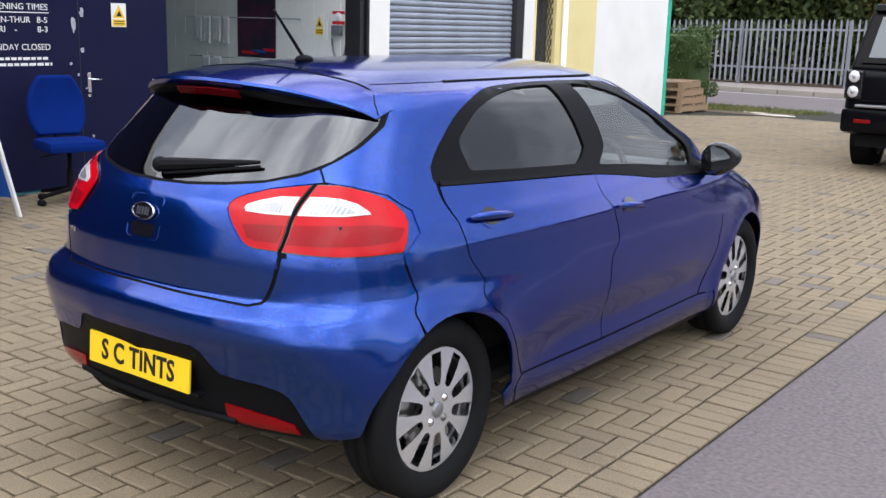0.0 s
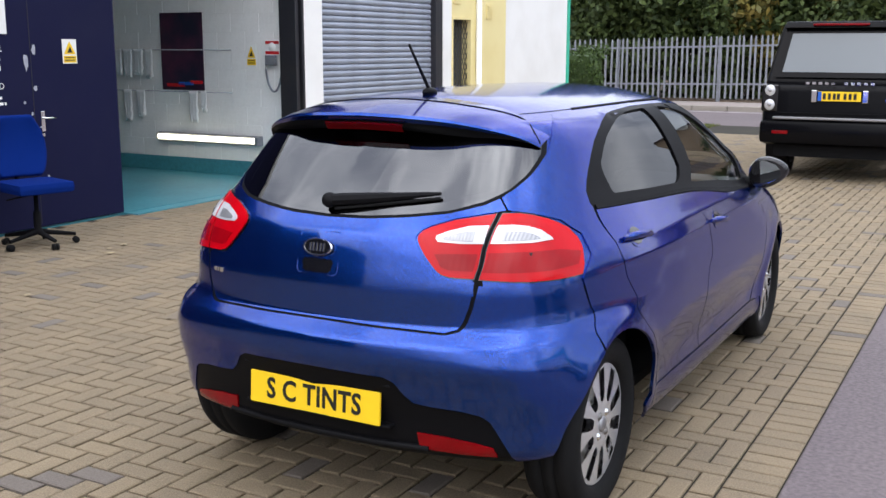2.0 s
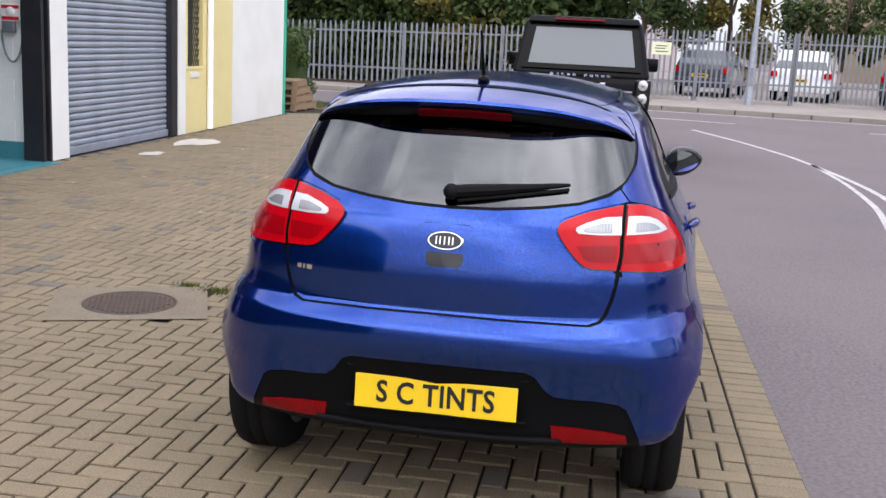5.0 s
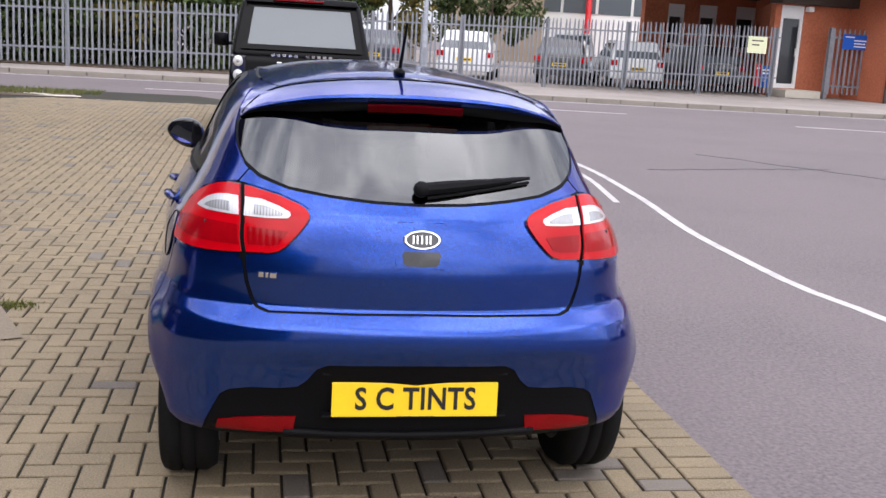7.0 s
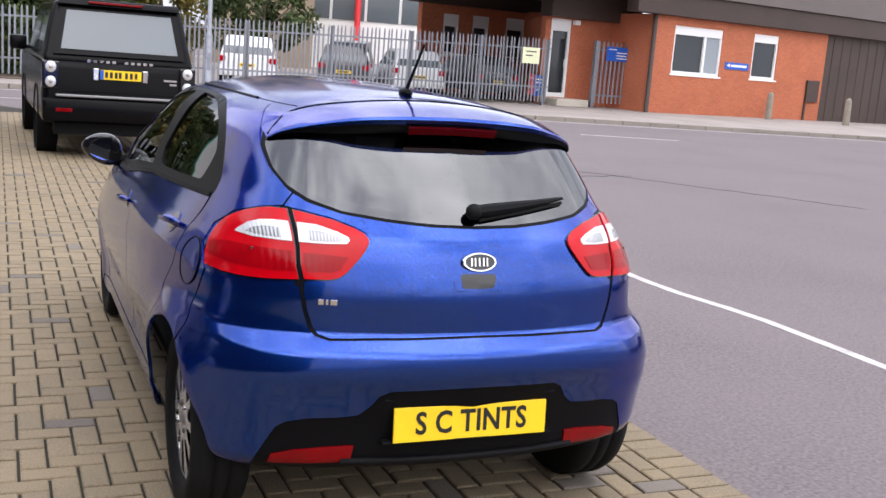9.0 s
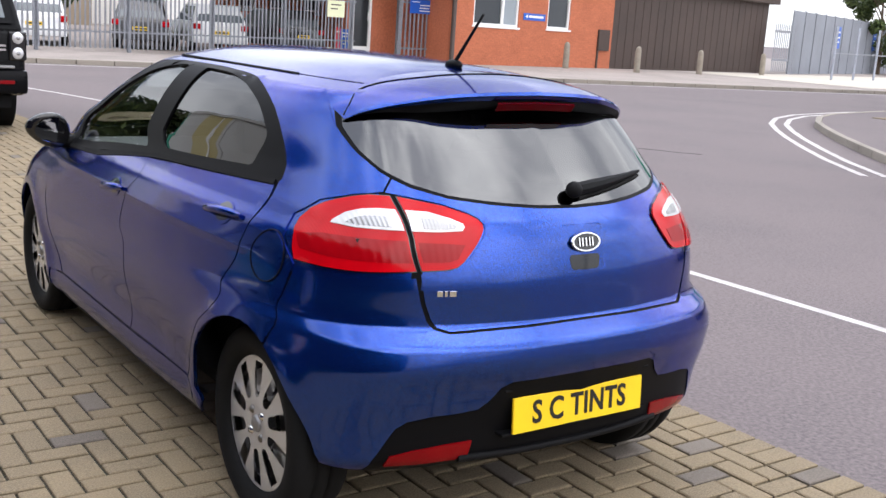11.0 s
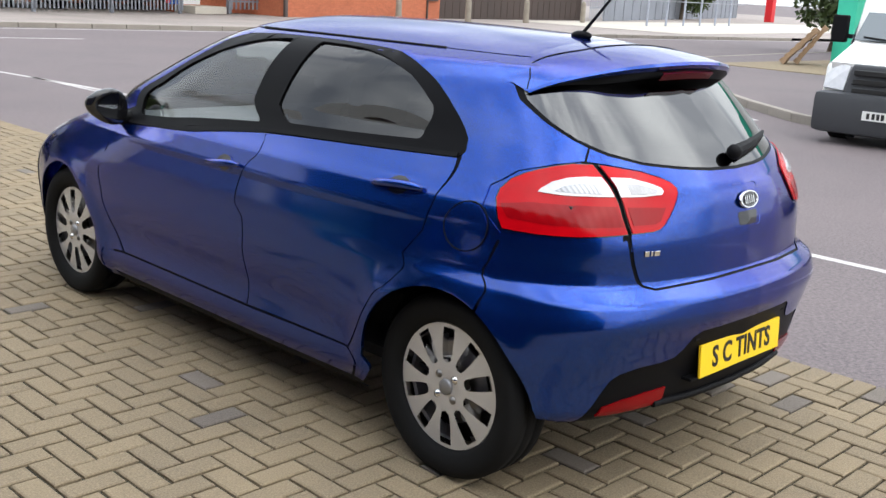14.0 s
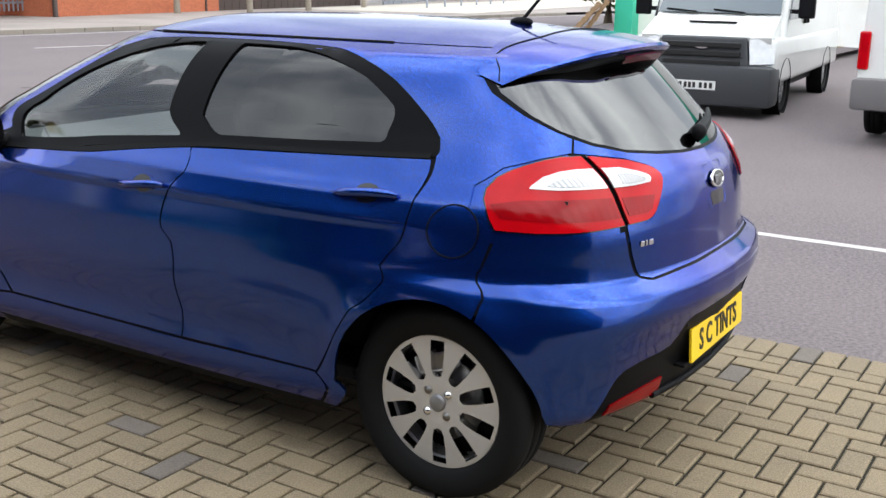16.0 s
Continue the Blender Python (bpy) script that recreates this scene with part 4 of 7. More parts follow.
# ---------------------------------------------------------------- materials of the place
ASPHALT = material("asphalt", (0.112, 0.091, 0.092), 0.85, grain=0.85, grain_scale=48, stain=0.8, stain_scale=0.45, bump=1.0, bump_scale=130, tint=(0.066, 0.058, 0.062), coords="World")
BLOCK = material("buff_concrete_block", (0.205, 0.158, 0.097), 0.9, grain=0.60, grain_scale=150, stain=0.55, stain_scale=2.2, bump=0.9, bump_scale=160, spread=0.38, tint=(0.080, 0.066, 0.050), coords="World")
GREYBLOCK = material("grey_concrete_block", (0.150, 0.126, 0.104), 0.9, grain=0.4, grain_scale=120, stain=0.4, stain_scale=2.0, bump=0.5, bump_scale=220, spread=0.4, coords="World")
JOINT = material("dark_joint_sand", (0.020, 0.016, 0.011), 1.0, grain=0.5, grain_scale=90, stain=0.5, stain_scale=1.0, tint=(0.04, 0.045, 0.02), coords="World")
KERB = material("concrete_kerb", (0.25, 0.222, 0.19), 0.9, grain=0.4, grain_scale=60, stain=0.5, stain_scale=0.9, bump=0.4, coords="World")
PAVE = material("far_pavement", (0.25, 0.215, 0.195), 0.9, grain=0.5, grain_scale=30, stain=0.6, stain_scale=0.5, bump=0.4, coords="World")
PALECON = material("pale_concrete", (0.45, 0.41, 0.35), 0.9, grain=0.3, grain_scale=30, stain=0.3, stain_scale=0.4, coords="World")
LINE = material("worn_white_line", (0.44, 0.41, 0.40), 0.8, grain=0.3, grain_scale=80, stain=0.75, stain_scale=5.0, tint=(0.22, 0.20, 0.20), coords="World")
NAVY = material("navy_painted_timber", (0.008, 0.009, 0.038), 0.6, stain=0.5, stain_scale=2.0, tint=(0.013, 0.014, 0.042), bump=0.15, bump_scale=20, specular=0.12)
WHITEWALL = material("white_painted_render", (0.90, 0.89, 0.86), 0.75, stain=0.20, stain_scale=1.5, bump=0.35, bump_scale=30, tint=(0.6, 0.57, 0.5))
YELLOWWALL = material("cream_yellow_paint", (0.86, 0.74, 0.36), 0.7, stain=0.25, stain_scale=1.8, bump=0.2, bump_scale=30, tint=(0.70, 0.52, 0.18))
MINT = material("mint_green_paint", (0.05, 0.52, 0.34), 0.55, stain=0.25, stain_scale=2.0)
SHUTTER = material("grey_steel_shutter", (0.33, 0.36, 0.43), 0.42, 0.25, grain=0.15, grain_scale=20, stain=0.4, stain_scale=3.0, bump=0.05)
BLACKPAINT = material("black_painted_steel", (0.015, 0.015, 0.02), 0.45, stain=0.4, stain_scale=4.0, tint=(0.04, 0.035, 0.03))
INNERWALL = material("off_white_blockwork", (0.80, 0.79, 0.77), 0.85, grain=0.2, grain_scale=30, stain=0.30, stain_scale=1.2, bump=0.5, bump_scale=60)
TEAL = material("teal_floor_paint", (0.05, 0.21, 0.25), 0.45, grain=0.3, grain_scale=25, stain=0.5, stain_scale=1.3, bump=0.1)
GALV = material("galvanised_steel", (0.24, 0.25, 0.28), 0.5, 0.55, grain=0.35, grain_scale=14, stain=0.4, stain_scale=2.0)
BRICK = material("red_brick", (0.48, 0.150, 0.075), 0.9, grain=0.35, grain_scale=14, stain=0.35, stain_scale=0.9, spread=0.35, bump=0.5, bump_scale=40)
MORTAR = material("brick_mortar", (0.40, 0.18, 0.11), 0.95, stain=0.3)
BROWN = material("dark_brown_cladding", (0.050, 0.032, 0.026), 0.65, grain=0.15, grain_scale=6, stain=0.4, stain_scale=0.6)
UPVC = material("white_window_plastic", (0.82, 0.82, 0.82), 0.35)
DARKPANE = material("dark_window_glass", (0.03, 0.035, 0.04), 0.05, coat=0.5)
STONE = material("weathered_concrete_post", (0.24, 0.21, 0.17), 0.95, grain=0.4, grain_scale=25, stain=0.5, stain_scale=4)
BARK = material("bark", (0.09, 0.065, 0.045), 0.95, grain=0.4, grain_scale=20, bump=0.8, bump_scale=30)
SOIL = material("bare_soil", (0.09, 0.065, 0.045), 1.0, grain=0.5, grain_scale=12, coords="World")
WOOD = material("weathered_pallet_wood", (0.30, 0.20, 0.12), 0.85, grain=0.4, grain_scale=30, stain=0.5, stain_scale=5, spread=0.4)
SIGNBLUE = material("blue_sign", (0.01, 0.10, 0.50), 0.4)
SIGNRED = material("red_sign", (0.55, 0.01, 0.015), 0.4)
SIGNYELLOW = material("yellow_sign", (0.85, 0.55, 0.02), 0.4)
SIGNWHITE = material("white_sign", (0.82, 0.82, 0.80), 0.45)
CREAMSIGN = material("cream_sign", (0.80, 0.82, 0.55), 0.5)
VANWHITE = material("white_van_paint", (0.80, 0.80, 0.78), 0.28, coat=0.8, stain=0.08)
VANGREY = material("grey_bumper_plastic", (0.040, 0.042, 0.047), 0.55)
BLACKCAR = material("black_car_paint", (0.003, 0.003, 0.004), 0.22, coat=0.06, specular=0.10)
CHAIRBLUE = material("blue_chair_fabric", (0.002, 0.016, 0.13), 0.95, specular=0.1, grain=0.35, grain_scale=250, bump=0.4, bump_scale=400)
CASTIRON = material("rusty_cast_iron", (0.085, 0.062, 0.052), 0.75, 0.3, grain=0.4, grain_scale=60, stain=0.6, stain_scale=6, bump=0.4, tint=(0.13, 0.07, 0.04))
CLOTH = material("white_towel", (0.72, 0.72, 0.72), 0.95, grain=0.2, grain_scale=200)
POSTER = material("dark_poster", (0.012, 0.012, 0.03), 0.35, stain=0.7, stain_scale=3.0, tint=(0.10, 0.02, 0.05))
PINK = material("pale_render", (0.62, 0.52, 0.52), 0.8, stain=0.2)
BEIGE = material("beige_brick_far", (0.30, 0.235, 0.165), 0.9, stain=0.3, stain_scale=0.3)
GREYSHED = material("grey_steel_hoarding", (0.22, 0.235, 0.27), 0.6, stain=0.35, stain_scale=0.5)


def leaf_material(name, a, b):
    mat = material(name, a, 0.6, spread=1.0, tint=b)
    mat.node_tree.nodes["Principled BSDF"].inputs["Specular IOR Level"].default_value = 0.3
    return mat


LEAF = leaf_material("mixed_green_leaves", (0.085, 0.115, 0.030), (0.022, 0.040, 0.012))
AUTUMN = leaf_material("yellowing_leaves", (0.20, 0.15, 0.03), (0.05, 0.06, 0.014))
HEDGE = leaf_material("clipped_hedge_leaves", (0.085, 0.135, 0.030), (0.035, 0.062, 0.016))
GRASS = leaf_material("rough_grass_blades", (0.16, 0.17, 0.03), (0.06, 0.08, 0.02))

# ---------------------------------------------------------------- ground, road and pavements
n = 60
xs = [-900, -300, -120] + [-60 + 3 * i for i in range(60)] + [200, 400, 900]
ys = [-900, -300, -100] + [-40 + 3 * i for i in range(50)] + [200, 400, 900]
verts = [(x, y, -0.018) for y in ys for x in xs]
m = len(xs)
faces = [(j * m + i, j * m + i + 1, (j + 1) * m + i + 1, (j + 1) * m + i) for j in range(len(ys) - 1) for i in range(m - 1)]
road = new("road", mesh_of("road", verts, faces, ASPHALT))
tagged(road, "worn grey tarmac road and ground", "road", kind="structure")


def strip(name, pts, width, mat, label, z=-0.014, thick=0.004, cat="road marking"):
    """A band painted or laid along a line on the ground."""
    bm = bmesh.new()
    rows = []
    for i, p in enumerate(pts):
        a, b = Vector(pts[max(0, i - 1)]), Vector(pts[min(len(pts) - 1, i + 1)])
        d = (b - a).normalized()
        nrm = Vector((-d.y, d.x)) * width / 2
        rows.append([bm.verts.new((p[0] + s * nrm.x, p[1] + s * nrm.y, zz)) for s, zz in ((1, z - thick), (1, z), (-1, z), (-1, z - thick))])
    for a, b in zip(rows, rows[1:]):
        for k in range(3):
            bm.faces.new((a[k], b[k], b[k + 1], a[k + 1]))
    bmesh.ops.recalc_face_normals(bm, faces=bm.faces)
    return tagged(part(name, bm, mat), label, cat, kind="structure")


def along(table, a, b, n, flip=False):
    pts = [(a + (b - a) * i / n, spline(table, a + (b - a) * i / n)) for i in range(n + 1)]
    return [(y, x) for x, y in pts] if flip else pts


strip("road_line", along([(-6, 3.50), (0, 3.43), (2, 3.42), (3.1, 3.26), (4.5, 3.28), (7, 3.55), (9.3, 3.70), (12.9, 3.40), (15.5, 2.85), (18.0, 2.1)], -6, 18, 60, True), 0.085, LINE, "thin worn white line on the tarmac")
strip("road_line", along([(6.5, 3.15), (8.5, 3.42), (10.5, 3.50), (12.5, 3.47)], 6.5, 12.5, 14, True), 0.07, LINE, "thin worn white line on the tarmac")
strip("road_line", [(x, kerb_line(x) - 0.45) for x in range(-40, 60, 2)], 0.11, LINE, "worn pale line along the far kerb")
strip("road_line", along([(-3, 20.6), (1.5, 20.9), (4, 20.4), (8, 19.2), (12, 17.8)], -3, 3.2, 8), 0.09, LINE, "thin worn white line on the tarmac")
for a, b in (((6.0, 20.2), (8.0, 19.9)), ((11.5, 18.4), (14.0, 17.9))):
    strip("road_line", [a, b], 0.10, LINE, "short worn white dash on the tarmac")
rng = random.Random(4)
CRACK = material("tar_filled_crack", (0.045, 0.042, 0.045), 0.8)
for a, b in (((6.2, 11.6), (9.5, 7.2)), ((4.6, 9.4), (7.6, 10.2))):
    strip("road_crack", [(a[0] + (b[0] - a[0]) * i / 24 + rng.uniform(-0.06, 0.06), a[1] + (b[1] - a[1]) * i / 24 + rng.uniform(-0.06, 0.06)) for i in range(25)], 0.035, CRACK, "dark crack across the tarmac", cat="crack")

# far pavement and its kerb stones
bm = bmesh.new()
top = [(x, kerb_line(x) + 0.14) for x in range(-60, 121, 4)]
lo = [bm.verts.new((x, y, 0.10)) for x, y in top]
hi = [bm.verts.new((x, y + 60, 0.10)) for x, y in top]
for i in range(len(top) - 1):
    bm.faces.new((lo[i], lo[i + 1], hi[i + 1], hi[i]))
far_pave = tagged(part("pavement_far", bm, PAVE), "stained grey pavement across the road", "pavement", kind="structure")
kerb_mesh = None
for i in range(70):
    x = -22 + i * 0.93
    y = kerb_line(x)
    if kerb_mesh is None:
        kerb_mesh = part("kerb_stone", add_box(bmesh.new(), -0.455, 0.455, 0, 0.15, -0.05, 0.11, 0.02), KERB, far_pave)
        ob = kerb_mesh
    else:
        ob = new("kerb_stone", kerb_mesh.data)
        ob.parent = far_pave
    ob.matrix_basis = pose(x, y, 0, 0, 0, -5.1 if x > 3 else 0)

# the peninsula of pavement across the junction
ISLE = [(10.4, 3.6), (10.9, 4.65), (11.9, 5.9), (13.0, 7.1), (14.2, 8.34), (15.3, 9.4), (16.5, 10.47), (17.9, 11.45), (19.4, 12.16), (22.4, 12.91), (30, 13.8), (60, 15.0)]
bm = bmesh.new()
face = [bm.verts.new((x + 0.10, y - 0.10, 0.10)) for x, y in ISLE] + [bm.verts.new((60, 3.6, 0.10))]
bm.faces.new(face)
isle = tagged(part("pavement_corner", bm, ASPHALT), "tarmac pavement on the corner of the junction", "pavement", kind="structure")
bmesh_pts = [Vector(p) for p in ISLE]
for a, b in zip(bmesh_pts, bmesh_pts[1:]):
    k = max(1, round((b - a).length / 0.93))
    for i in range(min(k, 10)):
        p, q = a.lerp(b, i / k), a.lerp(b, (i + 1) / k)
        ln = (q - p).length
        ob = part("kerb_stone", add_box(bmesh.new(), 0.004, ln - 0.004, -0.13, 0.0, -0.05, 0.11, 0.02), KERB, isle)
        ob.matrix_basis = pose(p.x, p.y, 0, 0, 0, math.degrees(math.atan2(q.y - p.y, q.x - p.x)))
for off in (0.55, 0.85):
    pts = []
    for i in range(1, len(ISLE) - 1):
        a, b = Vector(ISLE[i - 1]), Vector(ISLE[i + 1])
        d = (b - a).normalized()
        pts.append((ISLE[i][0] - d.y * off, ISLE[i][1] + d.x * off))
    strip("road_line", pts, 0.11, LINE, "double worn white line round the corner kerb")
strip("pale_apron", [(36, 27.0), (60, 30.5), (110, 36.0)], 9.0, PALECON, "pale concrete apron beyond the junction", z=0.115, cat="pavement")
bm = box(19.6, 30, 4.0, 11.2, 0.102, 0.116)
tagged(part("sandy_apron", bm, BLOCK), "buff paved apron beside the white unit", "pavement", kind="structure")

# ---------------------------------------------------------------- the workshop building
WX = -5.6


def wall_piece(name, y0, y1, z0, z1, mat, label, x0=WX - 0.22, x1=WX, cat="wall"):
    return tagged(part(name, box(x0, x1, y0, y1, z0, z1), mat), label, cat, kind="structure")


wall_piece("wall_west_south", -14, 0.2, 0, 4.6, NAVY, "navy blue painted workshop wall")
wall_piece("wall_pier_white", 6.98, 7.36, 0, 4.6, WHITEWALL, "white painted pier beside the shutter")
wall_piece("wall_over_shutter", 7.36, 10.28, 3.3, 4.6, WHITEWALL, "white wall above the roller shutter", x1=WX - 0.005)
wall_piece("wall_over_opening", 0.2, 6.98, 3.3, 4.6, NAVY, "navy wall above the workshop opening", x1=WX - 0.005)
wall_piece("wall_strip_white", 10.40, 10.66, 0, 4.6, WHITEWALL, "narrow white painted pier")
wall_piece("wall_yellow_low", 10.66, 11.30, 0, 0.92, YELLOWWALL, "pale yellow wall panel below a barred window")
wall_piece("wall_yellow_high", 10.66, 11.30, 2.05, 4.6, YELLOWWALL, "pale yellow wall above the barred window")
wall_piece("wall_yellow", 11.30, 12.52, 0, 4.6, YELLOWWALL, "pale yellow painted wall")
wall_piece("wall_white", 12.52, 15.14, 0, 4.6, WHITEWALL, "white painted end wall of the building")
wall_piece("wall_north", 15.135, 15.23, 0, 4.6, WHITEWALL, "white gable wall of the building", x0=WX - 9, x1=WX - 0.09)
tagged(part("corner_trim", box(WX - 0.085, WX + 0.02, 15.145, 15.25, 0, 4.6, 0.006), MINT), "mint green corner trim of the building", "trim", kind="structure")
wall_piece("roof_slab", -14, 15.25, 4.6, 4.75, WHITEWALL, "flat roof of the workshop building", x0=WX - 9, x1=WX + 0.05, cat="roof")
tagged(part("downpipe", add_tube(bmesh.new(), [(WX + 0.05, 11.46, 0.02), (WX + 0.05, 11.46, 4.5)], 0.045, 12), WHITEWALL), "white painted downpipe on the yellow wall", "pipe")
# barred window
win = thing("window_1", "window behind a black diamond mesh grille in a yellow frame", "window", kind="structure")
part("pane", box(WX - 0.16, WX - 0.15, 10.70, 11.26, 0.96, 2.02), DARKPANE, win)
for nm, b in (("window_sill", (10.66, 11.30, 0.92, 0.96)), ("window_frame", (10.66, 10.70, 0.96, 2.05)), ("window_frame", (11.26, 11.30, 0.96, 2.05)), ("window_frame", (10.70, 11.26, 2.01, 2.05))):
    part(nm, box(WX - 0.20, WX + 0.012, *b, 0.004), YELLOWWALL, win)
for k in range(-12, 9):
    a, b = max(10.70, 10.70 + 0.085 * k), min(11.26, 10.70 + 0.085 * k + 1.05 * 0.55)
    if b - a > 0.03:
        z = lambda y: 0.96 + (y - (10.70 + 0.085 * k)) / 0.55
        part("grille_bar", add_tube(bmesh.new(), [(WX - 0.05, a, z(a)), (WX - 0.05, b, z(b))], 0.006, 5), BLACKPAINT, win)
        part("grille_bar", add_tube(bmesh.new(), [(WX - 0.055, 21.96 - a, z(a)), (WX - 0.055, 21.96 - b, z(b))], 0.006, 5), BLACKPAINT, win)
for y, z in ((10.82, 2.35), (11.9, 2.15)):
    vent = thing("wall_vent", "small louvred vent on the painted wall", "vent")
    part("vent_frame", box(WX, WX + 0.015, y - 0.11, y + 0.11, z - 0.12, z + 0.12, 0.004), YELLOWWALL, vent)
    for k in range(6):
        part("vent_slat", box(WX + 0.015, WX + 0.022, y - 0.09, y + 0.09, z - 0.10 + 0.035 * k, z - 0.085 + 0.035 * k), YELLOWWALL, vent)
tagged(part("letter_flap", box(WX, WX + 0.02, 10.82, 11.12, 0.80, 0.87, 0.005), SIGNWHITE), "small white letter flap below the window", "letter box")
# roller shutter: each slat a curved lath
shut = thing("roller_shutter", "closed grey steel roller shutter with curved slats", "shutter")
lath = bmesh.new()
prof = [(-0.018, 0.0), (0.0, 0.004), (0.010, 0.020), (0.012, 0.040), (0.006, 0.060), (-0.010, 0.070), (-0.018, 0.074)]
ring = []
for y in (7.36, 10.20):
    ring.append([lath.verts.new((x, y, z)) for x, z in prof])
for k in range(len(prof) - 1):
    lath.faces.new((ring[0][k], ring[1][k], ring[1][k + 1], ring[0][k + 1])).smooth = True
bmesh.ops.recalc_face_normals(lath, faces=lath.faces)
slat0 = part("shutter_slat", lath, SHUTTER, shut)
slat0.matrix_basis = pose(WX - 0.10, 0, 0.10)
for k in range(1, 43):
    ob = new("shutter_slat", slat0.data)
    ob.parent = shut
    ob.matrix_basis = pose(WX - 0.10, 0, 0.10 + 0.0755 * k)
part("bottom_rail", box(WX - 0.14, WX - 0.06, 7.36, 10.20, 0.005, 0.10, 0.01), SHUTTER, shut)
part("guide_channel", box(WX - 0.16, WX - 0.01, 10.20, 10.40, 0, 3.3, 0.006), BLACKPAINT, shut, "dark steel guide channel")
part("guide_channel", box(WX - 0.16, WX - 0.02, 7.335, 7.362, 0, 3.3), BLACKPAINT, shut)
part("shutter_back", box(WX - 0.20, WX - 0.17, 7.36, 10.3, 0, 3.3), BLACKPAINT, shut)
# open workshop doorway and its frame
frame_open = thing("doorway_frame", "black steel frame of the open workshop doorway", "door frame", kind="structure")
for a, b, x in ((6.82, 6.87, 0.0), (6.88, 6.93, -0.03), (6.94, 6.98, 0.01)):
    part("frame_post", box(WX - 0.24, WX + x, a, b, 0, 3.3, 0.006), BLACKPAINT, frame_open)
tagged(part("workshop_floor", box(WX - 6.2, WX - 0.02, 0.2, 6.92, -0.01, 0.012), TEAL), "teal painted workshop floor", "floor", kind="structure")
tagged(part("floor_ramp", box(WX - 0.02, WX + 0.16, 4.02, 6.9, -0.01, 0.008), TEAL), "worn blue painted threshold", "floor", kind="structure")
side_wall = tagged(part("wall_workshop_side", box(WX - 6.2, WX - 0.24, 6.90, 7.05, 0.0, 3.3), INNERWALL), "off-white painted blockwork wall inside the workshop", "wall", kind="structure")
bk = part("block", box(0.003, 0.437, -0.006, 0.0, 0.003, 0.222, 0.0), INNERWALL, side_wall)
first = True
for r in range(14):
    for c in range(13):
        x0 = WX - 6.1 + c * 0.44 + (0.22 if r % 2 else 0.0)
        if x0 + 0.44 > WX - 0.26:
            continue
        if first:
            ob, first = bk, False
        else:
            ob = new("block", bk.data)
            ob.parent = side_wall
        ob.matrix_basis = pose(x0, 6.90, 0.20 + r * 0.225)
part("skirting_band", box(WX - 6.2, WX - 0.24, 6.888, 6.90, 0.012, 0.20), TEAL, side_wall)
wall_piece("wall_workshop_back", 0.2, 6.9, 0, 3.3, INNERWALL, "off-white rear wall of the workshop", x0=WX - 6.4, x1=WX - 6.2)
wall_piece("wall_workshop_far_side", 0.0, 0.2, 0, 3.3, INNERWALL, "off-white side wall of the workshop", x0=WX - 6.4, x1=WX - 0.24)
tagged(part("ceiling", box(WX - 6.4, WX - 0.02, 0.2, 7.0, 3.3, 3.4), INNERWALL), "white workshop ceiling", "ceiling", kind="structure")
# big navy door leaf with the shop's notices
leaf = thing("door_1", "navy blue timber workshop door with worn paint", "door", kind="structure")
part("door_leaf", box(WX - 0.06, WX, 0.2, 4.0, 0.02, 3.29, 0.004), NAVY, leaf)
part("door_edge", box(WX - 0.20, WX - 0.062, 3.94, 4.0, 0.02, 3.29, 0.004), NAVY, leaf)
part("wicket_line", box(WX, WX + 0.002, 3.02, 3.026, 0.05, 2.0), BLACKPAINT, leaf)
bm = bmesh.new()
add_box(bm, WX, WX + 0.012, 3.085, 3.125, 0.86, 1.04, 0.004)
add_tube(bm, [(WX + 0.01, 3.105, 0.98), (WX + 0.05, 3.105, 0.98), (WX + 0.05, 3.215, 0.975)], 0.009, 8)
part("door_handle", bm, CHROME, leaf, "worn steel lever handle")
part("keyhole", box(WX, WX + 0.006, 3.09, 3.12, 0.82, 0.845), CHROME, leaf)
rng = random.Random(8)
BARE = material("bare_primer_patch", (0.36, 0.37, 0.42), 0.8, grain=0.3, grain_scale=60, stain=0.5, stain_scale=20)
for y, z, w, h in ((2.97, 1.47, 0.07, 0.17), (3.06, 1.57, 0.055, 0.10), (3.05, 1.24, 0.05, 0.06), (3.00, 1.02, 0.03, 0.04), (3.0, 0.82, 0.02, 0.03), (3.13, 0.46, 0.03, 0.04), (3.09, 0.90, 0.05, 0.02), (2.93, 1.12, 0.03, 0.03)):
    bm = bmesh.new()
    kk = 12
    bm.faces.new([bm.verts.new((WX + 0.0025, y + w / 2 * math.cos(i * math.tau / kk) * rng.uniform(0.55, 1.1), z + h / 2 * math.sin(i * math.tau / kk) * rng.uniform(0.55, 1.1))) for i in range(kk)])
    part("paint_chip", bm, BARE, leaf)


def notice(words, y_right, z, size, mat, wide=1.0, name="lettering", bold=0.0):
    bm = text_mesh(words, size, 0.0008, 1.0, bold)
    bmesh.ops.scale(bm, vec=(wide, 1, 1), verts=bm.verts)
    w = max(v.co.x for v in bm.verts)
    ob = part(name, bm, mat, leaf)
    ob.matrix_basis = pose(WX + 0.004, y_right - w, z, 90, 0, 90)


